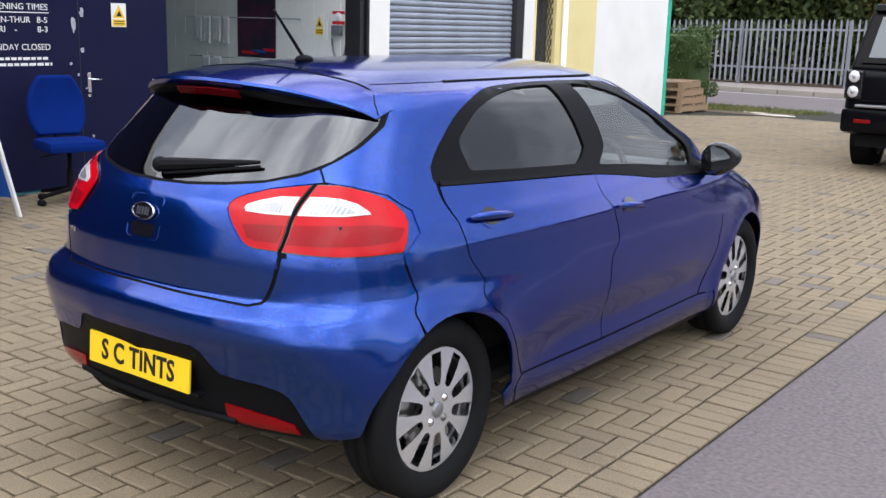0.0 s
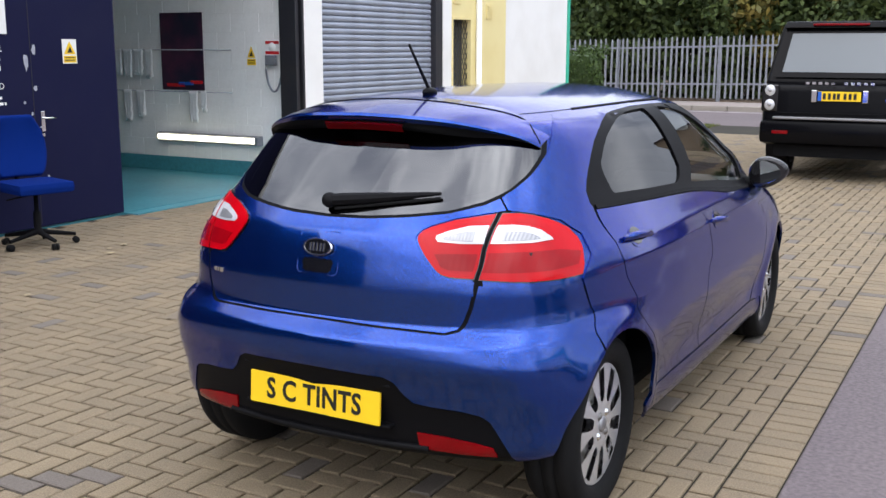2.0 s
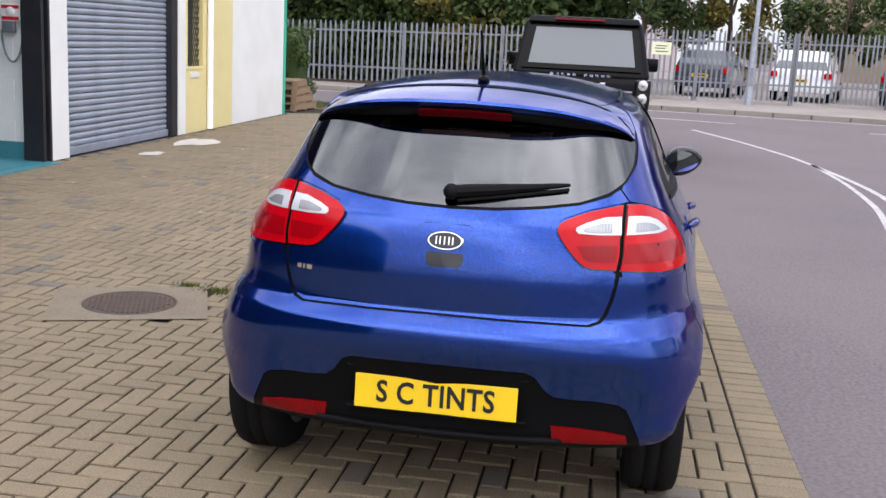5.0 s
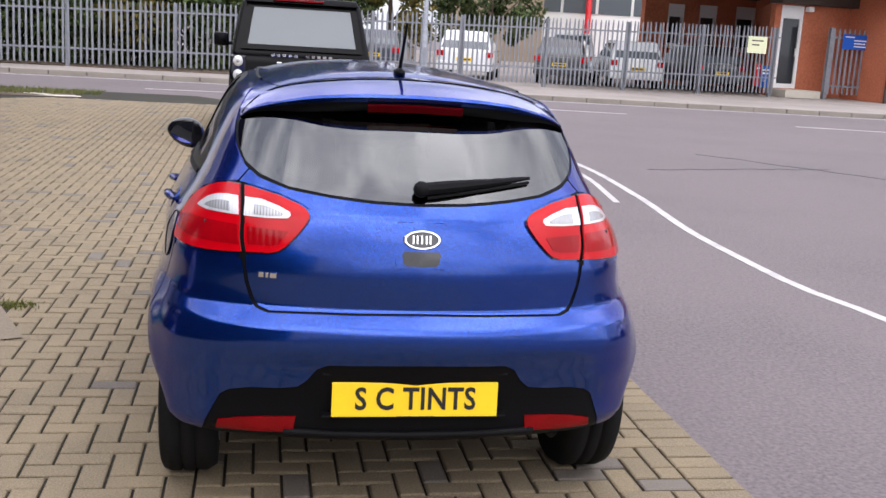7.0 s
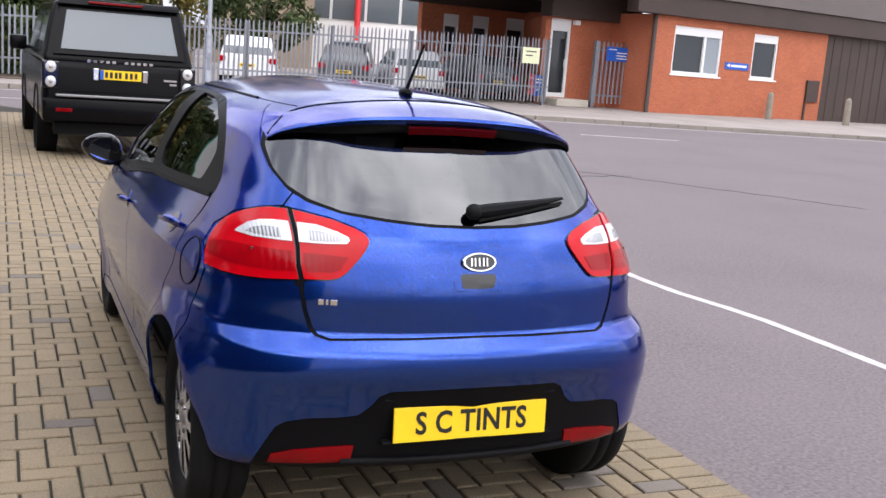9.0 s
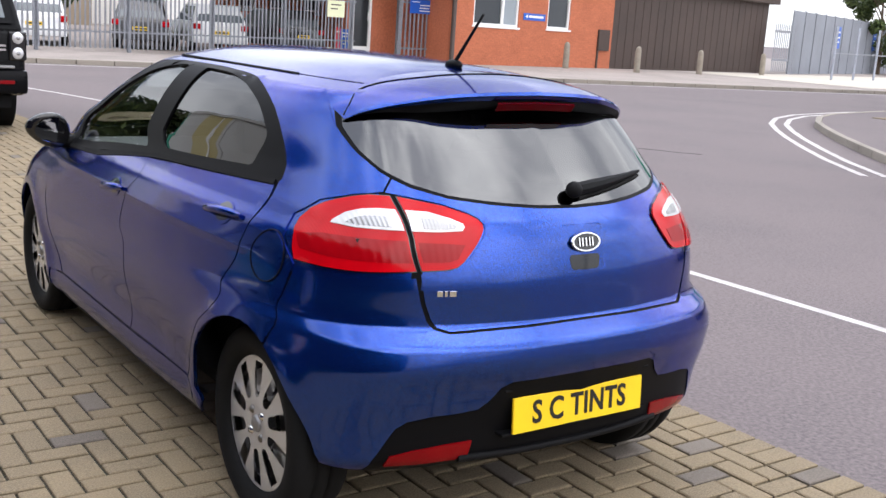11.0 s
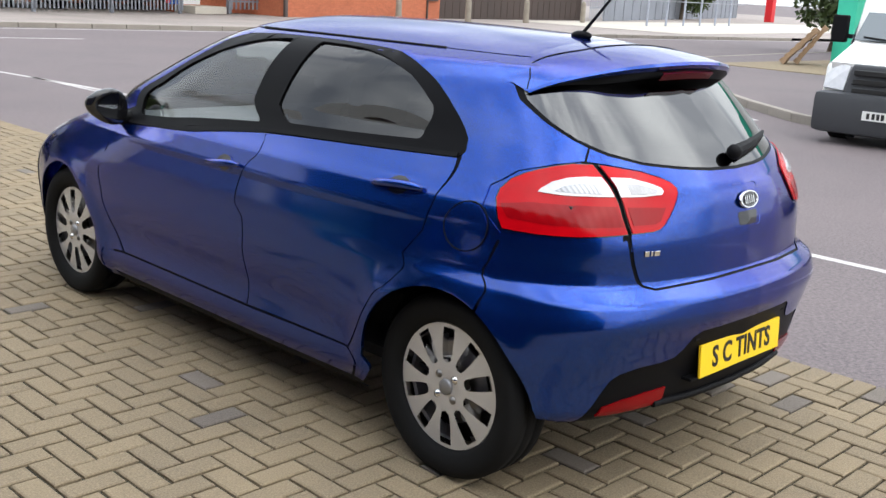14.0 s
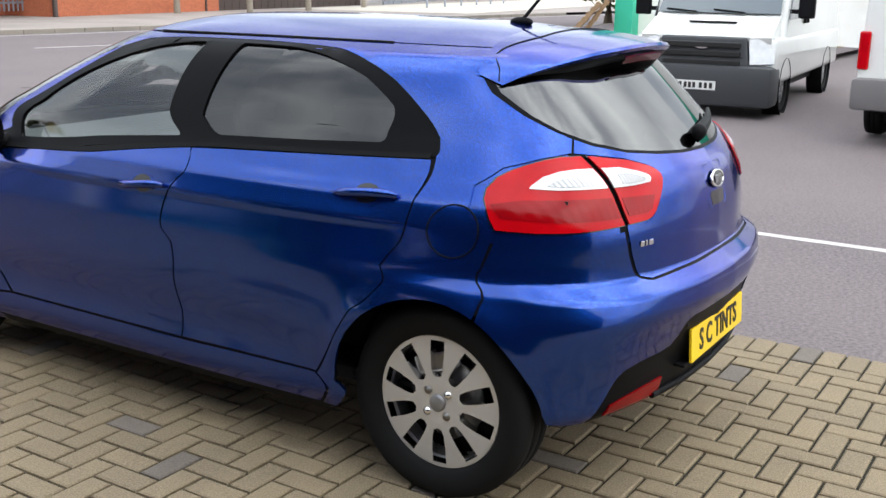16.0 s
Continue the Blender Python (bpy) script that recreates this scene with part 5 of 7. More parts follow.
board = thing("open_sign", "white board with red capital lettering on the navy door", "sign")
part("board", box(WX + 0.001, WX + 0.012, 1.95, 2.79, 1.70, 2.06, 0.003), SIGNWHITE, board)
ob = part("lettering", text_mesh("OPEN", 0.30, 0.001, 1.0, 0.006), SIGNRED, board)
ob.matrix_basis = pose(WX + 0.0135, 2.35, 1.88, 90, 0, 90) @ Matrix.Diagonal((0.92, 1, 1, 1))
notice("OPENING TIMES", 2.72, 1.605, 0.075, SIGNWHITE, 1.05)
part("underline", box(WX + 0.001, WX + 0.004, 2.16, 2.73, 1.555, 1.563), SIGNWHITE, leaf)
notice("8-5", 2.71, 1.495, 0.072, SIGNWHITE, 1.1)
notice("MON-THUR", 2.55, 1.495, 0.072, SIGNWHITE, 1.02)
notice("8-3", 2.71, 1.415, 0.072, SIGNWHITE, 1.1)
notice("FRI    -", 2.42, 1.415, 0.072, SIGNWHITE, 1.02)
notice("SUNDAY CLOSED", 2.73, 1.265, 0.074, SIGNWHITE, 1.02)
for z, y0, y1 in ((1.17, 2.18, 2.70), (1.12, 2.12, 2.74)):
    y = y0
    while y < y1:
        w = rng.uniform(0.03, 0.07)
        part("notice_bar", box(WX + 0.001, WX + 0.004, y, min(y1, y + w), z - 0.012, z + 0.012), SIGNWHITE, leaf)
        y += w + 0.014


def warning_sign(m, w, h, label):
    s = thing("warning_sign", label, "sign", m)
    part("plate", box(-w / 2, w / 2, -h / 2, h / 2, 0, 0.004), SIGNWHITE, s)
    bm = bmesh.new()
    bm.faces.new([bm.verts.new(p) for p in ((-w * 0.42, -h * 0.12, 0.0055), (w * 0.42, -h * 0.12, 0.0055), (0, h * 0.42, 0.0055))])
    part("triangle", bm, SIGNYELLOW, s)
    bm = bmesh.new()
    bm.faces.new([bm.verts.new(p) for p in ((-w * 0.20, -h * 0.05, 0.007), (w * 0.20, -h * 0.05, 0.007), (0.03 * w, h * 0.20, 0.007))])
    part("symbol", bm, BLACKINK, s)
    part("caption_panel", box(-w * 0.44, w * 0.44, -h * 0.46, -h * 0.18, 0.004, 0.0055), SIGNYELLOW, s)
    for k in range(2):
        part("caption_bar", box(-w * 0.34, w * 0.34, -h * (0.28 + 0.1 * k), -h * (0.24 + 0.1 * k), 0.0055, 0.0065), BLACKINK, s)
    return s


warning_sign(pose(WX + 0.002, 3.45, 1.555, 90, 0, 90), 0.16, 0.215, "yellow and white warning notice on the navy door")
warning_sign(pose(-6.32, 6.888, 1.50, 90, 0, 0), 0.15, 0.26, "yellow triangular warning notice on the workshop wall")
pos = thing("poster", "large dark poster hung on the workshop wall", "poster")
part("sheet", box(-7.78, -7.08, 6.876, 6.886, 1.06, 2.02), POSTER, pos)
for k, mt in enumerate((SIGNRED, SIGNBLUE, SIGNRED)):
    part("printed_band", box(-7.70 + 0.2 * k, -7.40 + 0.15 * k, 6.872, 6.875, 1.10 + 0.02 * k, 1.14 + 0.02 * k), mt, pos)
# wall lamp: a lit tube in a grey batten
lamp = thing("tube_light", "lit fluorescent tube in a grey batten on the workshop wall", "lamp")
GLOW = bpy.data.materials.new("lit_tube")
GLOW.use_nodes = True
GLOW.node_tree.nodes["Principled BSDF"].inputs["Emission Color"].default_value = (1.0, 0.93, 0.66, 1)
GLOW.node_tree.nodes["Principled BSDF"].inputs["Emission Strength"].default_value = 2.2
part("batten", box(-7.86, -6.18, 6.84, 6.888, 0.40, 0.52, 0.006), GALV, lamp)
part("tube", add_tube(bmesh.new(), [(-7.83, 6.822, 0.46), (-6.23, 6.822, 0.46)], 0.036, 12), GLOW, lamp)
part("end_cap", box(-6.23, -6.18, 6.78, 6.84, 0.41, 0.51, 0.005), GALV, lamp)
# hose and its red fitting by the doorway
hose = thing("air_hose", "grey hose looped below a red and white wall fitting", "hose")
part("fitting", box(-6.10, -5.86, 6.86, 6.888, 1.50, 1.68, 0.01), SIGNWHITE, hose)
for z in (1.53, 1.65):
    part("printed_bar", box(-6.08, -5.88, 6.857, 6.861, z - 0.018, z + 0.018), SIGNRED, hose)
part("dial", add_turned(bmesh.new(), [(0.0005, 0.0), (0.05, 0.0), (0.055, -0.012)], pose(-5.98, 6.853, 1.60, 90, 0, 0), 20), SIGNWHITE, hose)
part("box", box(-6.05, -5.91, 6.80, 6.86, 1.38, 1.50, 0.01), GALV, hose)
part("loop", add_tube(bmesh.new(), [(-6.06, 6.84, 1.40)] + [(-5.95 - 0.12 * math.cos(math.pi * k / 14), 6.84, 1.40 - 0.33 * math.sin(math.pi * k / 14)) for k in range(15)] + [(-5.80, 6.84, 1.75), (-5.80, 6.84, 2.2)], 0.013, 8), GALV, hose)
# towels on rails
rail = thing("towel_rail", "thin steel rail along the workshop wall", "rail")
part("bar", add_tube(bmesh.new(), [(-8.7, 6.84, 1.56), (-6.6, 6.84, 1.56)], 0.007, 6), GALV, rail)
rail2 = copy_thing(rail, pose(0, 0, -0.52))
rng = random.Random(12)
for x, z, w, h in ((-8.50, 1.56, 0.16, 0.34), (-8.32, 1.56, 0.15, 0.36), (-8.13, 1.56, 0.16, 0.33), (-7.95, 1.56, 0.12, 0.36), (-8.35, 1.04, 0.14, 0.42), (-8.12, 1.04, 0.15, 0.34), (-7.22, 1.04, 0.14, 0.38), (-7.05, 1.04, 0.09, 0.26)):
    bm = bmesh.new()
    rows = []
    for i in range(9):
        s = i / 8
        rows.append([bm.verts.new((x + (c / 8 - 0.5) * w * (1 - 0.25 * s) + 0.02 * s * rng.uniform(-1, 1), 6.825 - 0.015 * math.sin(c * 2.2) * s, z + 0.01 - h * s + 0.02 * s * rng.uniform(-1, 1))) for c in range(9)])
    for a, b in zip(rows, rows[1:]):
        for c in range(8):
            bm.faces.new((a[c], a[c + 1], b[c + 1], b[c])).smooth = True
    ob = part("towel", bm, CLOTH)
    md = ob.modifiers.new("thick", "SOLIDIFY")
    md.thickness = 0.006
    tagged(ob, "white cloth towel hung on a wall rail", "towel", "towels on the rails")

# ---------------------------------------------------------------- office chair and pavement board
chair = thing("office_chair", "blue fabric swivel chair on a black five-star base", "chair", pose(-4.98, 2.46, 0, 0, 0, -104))
bm = add_box(bmesh.new(), -0.235, 0.235, -0.22, 0.23, 0.44, 0.535, 0.04)
part("seat", bm, CHAIRBLUE, chair, "blue fabric seat", smoothed=True)
bm = bmesh.new()
rows = []
for i in range(11):
    s = i / 10
    w = 0.215 * (0.80 + 0.35 * math.sin(math.pi * min(1, s * 1.05)) ** 0.6) * (1 - 0.22 * s ** 4)
    rows.append([bm.verts.new((w * (c / 8 - 0.5) * 2, -0.245 - 0.05 * s - 0.03 * math.sin(math.pi * s) + 0.035 * (abs(c / 4 - 1)) ** 2, 0.545 + 0.50 * s)) for c in range(9)])
for a, b in zip(rows, rows[1:]):
    for c in range(8):
        bm.faces.new((a[c], a[c + 1], b[c + 1], b[c])).smooth = True
back = part("backrest", bm, CHAIRBLUE, chair, "blue fabric backrest")
md = back.modifiers.new("pad", "SOLIDIFY")
md.thickness, md.offset = 0.06, 0.0
md = back.modifiers.new("round", "BEVEL")
md.width, md.segments = 0.02, 3
part("back_bracket", add_tube(bmesh.new(), [(0, -0.10, 0.43), (0, -0.30, 0.44), (0, -0.33, 0.62), (0, -0.335, 0.85)], 0.018, 8), TRIM, chair)
part("gas_lift", add_tube(bmesh.new(), [(0, 0, 0.10), (0, 0, 0.28), (0, 0, 0.285), (0, 0, 0.44)], [0.030, 0.030, 0.018, 0.018], 12), TRIM, chair)
part("lever", add_tube(bmesh.new(), [(0.05, 0, 0.42), (0.25, 0.02, 0.40)], 0.007, 6), TRIM, chair)
for k in range(5):
    a = k * math.tau / 5 + 0.3
    leg = part("leg", add_tube(bmesh.new(), [(0.02 * math.cos(a), 0.02 * math.sin(a), 0.115), (0.29 * math.cos(a), 0.29 * math.sin(a), 0.075)], [0.024, 0.015], 8), TRIM, chair)
    bm = bmesh.new()
    for o in (-0.014, 0.014):
        add_turned(bm, [(0.0005, -0.009), (0.027, -0.009), (0.027, 0.009), (0.0005, 0.009)], pose(0.29 * math.cos(a) - o * math.sin(a), 0.29 * math.sin(a) + o * math.cos(a), 0.027, 90, 0, math.degrees(a)), 14)
    part("castor", bm, RUBBER, leg)
abd = thing("pavement_board", "folding white-framed board with a blue printed panel", "sign", pose(-4.93, 1.50, 0, 0, 0, 8))
for s in (1, -1):
    m = pose(0, s * 0.26, 0.0, 15 * s, 0, 0)
    for x in (-0.29, 0.29):
        part("frame_leg", add_box(bmesh.new(), x - 0.018, x + 0.018, -0.012, 0.012, 0, 0.98, 0.003, 0, pose(0, s * 0.26, 0, 15 * s, 0, 0)), SIGNWHITE, abd)
    part("panel", add_box(bmesh.new(), -0.275, 0.275, -0.006, 0.006, 0.16, 0.96, 0, 0, m), SIGNBLUE, abd)
    for k in range(5):
        part("printed_bar", add_box(bmesh.new(), -0.22, 0.1 + 0.02 * k, s * 0.0065, s * 0.0085, 0.25 + 0.13 * k, 0.31 + 0.13 * k, 0, 0, m), SIGNWHITE if k % 2 else PLATEYELLOW, abd)

# ---------------------------------------------------------------- inspection cover in the paving
SURROUND = material("tan_concrete_surround", (0.185, 0.146, 0.102), 0.9, grain=0.4, grain_scale=60, stain=0.6, stain_scale=5, bump=0.4, tint=(0.12, 0.095, 0.07))
cover = thing("inspection_cover", "round rusty cast-iron inspection cover in a concrete surround", "manhole cover", pose(-2.14, 1.70, 0, 0, 0, 22), kind="structure")
outer = [(-0.43, -0.36), (0.43, -0.36), (0.43, 0.36), (-0.43, 0.36)]
circ = [(0.262 * math.cos(k * math.tau / 40), 0.262 * math.sin(k * math.tau / 40)) for k in range(40)]
vs2, fs2 = flat_patch(outer, [circ], 0.08)
ob = new("concrete_surround", mesh_of("concrete_surround", [(v.x, v.y, 0.004) for v in vs2], [tuple(f) if (vs2[f[1]] - vs2[f[0]]).cross(vs2[f[2]] - vs2[f[0]]) > 0 else tuple(f[::-1]) for f in fs2], SURROUND))
ob.parent = cover
part("cover_frame", add_turned(bmesh.new(), [(0.264, -0.01), (0.264, 0.006), (0.250, 0.006), (0.248, -0.006), (0.242, -0.006), (0.240, 0.004)], None, 48), CASTIRON, cover)
bm = add_turned(bmesh.new(), [(0.0005, 0.004), (0.242, 0.004)], None, 48)
part("cover_plate", bm, CASTIRON, cover)
bm = bmesh.new()
for i in range(-8, 9):
    for j in range(-8, 9):
        if math.hypot(i, j) * 0.027 < 0.225:
            add_box(bm, i * 0.027 - 0.009, i * 0.027 + 0.009, j * 0.027 - 0.009, j * 0.027 + 0.009, 0.004, 0.0085)
tagged(part("tread_studs", bm, CASTIRON, cover), kind="stuff")


# ---------------------------------------------------------------- other vehicles
def taper(w0, w1, y0, y1, ya, yb, z0, z1, bevel=0.05, segs=3):
    """A block that narrows upwards: half widths, bottom and top ends along y, heights."""
    bm = bmesh.new()
    made = bmesh.ops.create_cube(bm, size=1)["verts"]
    for v in made:
        up = v.co.z > 0
        w = w1 if up else w0
        ends = (ya, yb) if up else (y0, y1)
        v.co = Vector((math.copysign(w, v.co.x), ends[0] if v.co.y < 0 else ends[1], z1 if up else z0))
    if bevel:
        bmesh.ops.bevel(bm, geom=list(bm.edges), offset=bevel, segments=segs, affect="EDGES", profile=0.6)
    return bm


def quad_panel(corners, thick=0.01):
    """A flat panel from four corners, with thickness behind it."""
    bm = bmesh.new()
    c = [Vector(p) for p in corners]
    nrm = (c[1] - c[0]).cross(c[3] - c[0]).normalized()
    top = [bm.verts.new(p) for p in c]
    low = [bm.verts.new(p - nrm * thick) for p in c]
    bm.faces.new(top)
    for i in range(4):
        bm.faces.new((top[i], low[i], low[(i + 1) % 4], top[(i + 1) % 4]))
    return bm


# opaque panes: the daylight seen through them is put into the grey colour
PALEGLASS = material("opaque_glass_daylight_grey", (0.12, 0.14, 0.155), 0.06, coat=0.5, specular=0.5)
rr = thing("off_roader", "black square-backed luxury off-roader parked on the paving", "car", pose(0.03, 9.95, 0, 0, 0, 1.5) @ Matrix.Diagonal((0.93, 1, 1.02, 1)))
part("body", taper(0.97, 0.96, 0.0, 4.85, 0.04, 4.80, 0.42, 1.16, 0.10, 4), BLACKCAR, rr, smoothed=True)
part("glasshouse", taper(0.955, 0.80, 0.06, 3.55, 0.30, 2.75, 1.12, 1.84, 0.07, 4), BLACKCAR, rr, smoothed=True)
# black roof: its reddish sheen is put into the base colour
part("roof", taper(0.78, 0.74, 0.28, 2.75, 0.34, 2.65, 1.82, 1.875, 0.025), material("black_roof_painted_red_sheen", (0.05, 0.008, 0.012), 0.15, coat=1.0), rr, "black roof with a reddish sheen painted into its colour", smoothed=True)
part("window_surround", quad_panel([(-0.83, 0.052, 1.225), (0.83, 0.052, 1.225), (0.735, 0.236, 1.785), (-0.735, 0.236, 1.785)], 0.01), BLACKCAR, rr, "black tailgate window surround")
part("rear_window", quad_panel([(-0.735, 0.064, 1.285), (0.735, 0.064, 1.285), (0.655, 0.212, 1.735), (-0.655, 0.212, 1.735)], 0.004), PALEGLASS, rr, "rear window with the light through it painted grey")
part("roof_lip", taper(0.775, 0.74, 0.16, 0.45, 0.20, 0.45, 1.795, 1.875, 0.025), BLACKCAR, rr, "black lip over the tailgate", smoothed=True)
part("brake_light", box(-0.40, 0.28, 0.150, 0.19, 1.825, 1.850, 0.004), DEEPRED, rr, "red high brake light")
for s in (1, -1):
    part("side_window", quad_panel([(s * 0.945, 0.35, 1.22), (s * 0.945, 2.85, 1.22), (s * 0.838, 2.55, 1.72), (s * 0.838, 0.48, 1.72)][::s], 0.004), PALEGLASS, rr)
    part("window_pillar", quad_panel([(s * 0.950, 1.30, 1.20), (s * 0.950, 1.42, 1.20), (s * 0.838, 1.42, 1.74), (s * 0.838, 1.30, 1.74)][::s], 0.004), BLACKCAR, rr)
    lampb = part("tail_lamp", add_box(bmesh.new(), s * 0.86 - 0.105, s * 0.86 + 0.105, -0.012, 0.10, 0.82, 1.14, 0.02), GLOSSBLACK, rr, "stacked round tail lamps")
    for z, mt in ((1.07, CLEARLENS), (0.90, CLEARLENS)):
        part("lamp_lens", add_turned(bmesh.new(), [(0.0005, 0.018), (0.045, 0.016), (0.062, 0.006), (0.066, 0.0)], pose(s * 0.86, -0.012, z, 90, 0, 0), 20), mt, lampb)
        part("lamp_core", add_turned(bmesh.new(), [(0.0005, 0.024), (0.022, 0.021), (0.026, 0.014)], pose(s * 0.86, -0.012, z, 90, 0, 0), 16), LAMPGREY, lampb)
    part("bumper_reflector", box(s * 0.70 - 0.10, s * 0.70 + 0.10, -0.075, -0.05, 0.56, 0.60, 0.004), DEEPRED, rr)
    for y in (0.95, 3.85):
        make_wheel(rr, "wheel", pose(0.83 * s, y, 0.375, 0, 90 * s, 0), bolts=5, spokes=7, rim=0.255, tyre=0.375, width=0.125, spoke_mat=GUNMETAL)
        part("arch_shadow", add_turned(bmesh.new(), [(0.43, 0.14), (0.43, -0.12)], pose(0.84 * s, y, 0.40, 0, 90 * s, 0), 32), TRIM, rr)
    m = part("door_mirror", add_box(bmesh.new(), s * 1.11 - 0.12, s * 1.11 + 0.12, 2.75, 2.87, 1.18, 1.38, 0.04), BLACKCAR, rr, smoothed=True)
    part("mirror_arm", box(s * 0.96 - 0.05, s * 0.96 + 0.05, 2.78, 2.84, 1.20, 1.25, 0.01), BLACKCAR, m)
part("bumper", add_box(bmesh.new(), -0.97, 0.97, -0.07, 0.30, 0.44, 0.72, 0.06), BLACKCAR, rr, smoothed=True)
part("bumper_step", box(-0.80, 0.80, -0.085, 0.0, 0.735, 0.765, 0.01), GUNMETAL, rr)
part("underbody", box(-0.80, 0.80, 0.1, 4.6, 0.28, 0.46), TRIM, rr)
part("tailgate_line", box(-0.78, 0.78, -0.004, 0.03, 0.805, 0.812), TRIM, rr)
rp = part("number_plate", box(-0.26, 0.26, -0.022, -0.008, 0.955, 1.066, 0.003), PLATEYELLOW, rr, "yellow number plate")
part("plate_band", box(-0.26, -0.215, -0.0235, -0.021, 0.957, 1.064), SIGNBLUE, rp)
for k, x in enumerate((-0.18, -0.12, -0.06, -0.01, 0.07, 0.13, 0.19)):
    part("plate_bar", box(x - 0.018, x + 0.018, -0.0245, -0.021, 0.975, 1.045), BLACKINK, rp)
for x0 in (-0.345, 0.275):
    part("plate_light_trim", box(x0, x0 + 0.07, -0.02, 0.0, 0.94, 1.08, 0.008), CHROME, rr)
for k in range(11):
    if k != 5:
        part("name_bar", box(-0.42 + 0.078 * k, -0.375 + 0.078 * k, -0.004, 0.004, 1.145, 1.175), CHROME, rr)
for z, w in ((0.98, 0.17), (0.935, 0.09)):
    part("name_bar", box(0.72 - w, 0.72, -0.006, 0.004, z - 0.012, z + 0.012), CHROME, rr)
part("headrest", add_box(bmesh.new(), -0.48, -0.22, 0.9, 1.0, 1.30, 1.55, 0.04), CABIN, rr)
part("headrest", add_box(bmesh.new(), 0.22, 0.48, 0.9, 1.0, 1.30, 1.55, 0.04), CABIN, rr)


def parked_car(color, m, label, height=1.48, long=4.1, wide=0.87):
    """A plain hatchback seen from behind through the fence."""
    paint = material("parked_car_paint", color, 0.3, 0.0, coat=1.0)
    car = thing("parked_car", label, "car", m, "cars in the yard")
    part("body", taper(wide, wide - 0.03, 0, long, 0.06, long - 0.15, 0.30, 0.98, 0.09), paint, car, smoothed=True)
    part("cabin", taper(wide - 0.04, wide - 0.23, 0.05, long * 0.72, 0.35, long * 0.52, 0.94, height, 0.07), paint, car, smoothed=True)
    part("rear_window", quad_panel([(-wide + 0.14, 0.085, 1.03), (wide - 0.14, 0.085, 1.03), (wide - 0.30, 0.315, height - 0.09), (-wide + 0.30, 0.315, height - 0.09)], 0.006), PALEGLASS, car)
    for s in (1, -1):
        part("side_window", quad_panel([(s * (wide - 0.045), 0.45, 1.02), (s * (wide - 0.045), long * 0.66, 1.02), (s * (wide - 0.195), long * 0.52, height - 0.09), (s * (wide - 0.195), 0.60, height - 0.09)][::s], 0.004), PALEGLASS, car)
        part("tail_lamp", add_box(bmesh.new(), s * (wide - 0.12) - 0.12, s * (wide - 0.12) + 0.12, -0.015, 0.12, 0.76, 0.94, 0.03), REDLENS, car)
        for y in (0.75, long - 0.8):
            w = part("wheel", add_turned(bmesh.new(), [(0.0005, 0.08), (0.20, 0.07), (0.21, 0.09), (0.29, 0.09), (0.31, 0.06), (0.31, -0.09), (0.1, -0.09)], pose(s * (wide - 0.10), y, 0.31, 0, 90 * s, 0), 28), [RUBBER], car)
            part("rim", add_turned(bmesh.new(), [(0.0005, 0.085), (0.12, 0.082), (0.20, 0.092)], pose(s * (wide - 0.10), y, 0.31, 0, 90 * s, 0), 24), GUNMETAL, w)
    part("bumper", add_box(bmesh.new(), -wide, wide, -0.06, 0.25, 0.30, 0.60, 0.06), paint, car, smoothed=True)
    p = part("number_plate", box(-0.26, 0.26, -0.075, -0.058, 0.62, 0.73), PLATEYELLOW, car)
    part("plate_bar", box(-0.20, 0.20, -0.078, -0.074, 0.65, 0.70), BLACKINK, p)
    return car


for x, y, color, lab, hgt, lng, wd, turn in (
        (3.15, 31.2, (0.02, 0.025, 0.05), "dark blue hatchback parked behind the fence", 1.48, 4.1, 0.88, -16),
        (6.25, 31.3, (0.80, 0.81, 0.83), "silver estate car parked behind the fence", 1.62, 4.5, 0.95, -16),
        (9.60, 31.4, (0.03, 0.03, 0.035), "black hatchback parked behind the fence", 1.58, 4.2, 0.90, -20),
        (11.6, 37.0, (0.75, 0.76, 0.78), "silver people carrier parked behind the fence", 1.80, 4.6, 0.97, -20),
        (12.35, 31.3, (0.80, 0.81, 0.82), "silver hatchback parked behind the fence", 1.60, 4.2, 0.94, -8),
        (15.75, 31.9, (0.008, 0.008, 0.010), "black hatchback parked behind the fence", 1.60, 4.2, 0.95, 8),
        (-0.2, 31.2, (0.3, 0.31, 0.33), "grey car parked behind the fence", 1.5, 4.1, 0.88, -16)):
    parked_car(color, pose(x, y, 0.10, 0, 0, turn), lab, hgt, lng, wd)


# white panel van, nose towards the hatchback
van = thing("panel_van", "white high-nosed panel van with grey bumper and black grille", "van", pose(9.20, 2.66, 0, 0, 0, -86) @ Matrix.Diagonal((0.89, 0.89, 0.89, 1)))
part("body", taper(0.98, 0.92, 0.75, 5.6, 1.35, 5.55, 0.45, 2.30, 0.09), VANWHITE, van, smoothed=True)
part("lower_body", taper(0.985, 0.985, 0.18, 5.6, 0.28, 5.6, 0.42, 1.05, 0.08), VANWHITE, van, smoothed=True)
part("bonnet", quad_panel([(-0.90, 0.235, 1.06), (0.90, 0.235, 1.06), (0.86, 0.98, 1.36), (-0.86, 0.98, 1.36)], 0.25), VANWHITE, van)
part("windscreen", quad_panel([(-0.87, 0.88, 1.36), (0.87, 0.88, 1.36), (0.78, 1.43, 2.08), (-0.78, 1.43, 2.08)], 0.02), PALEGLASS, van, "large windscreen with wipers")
for x in (-0.30, 0.38):
    part("wiper", add_tube(bmesh.new(), [(x, 0.86, 1.365), (x - 0.45, 0.90, 1.40)], 0.012, 6), TRIM, van)
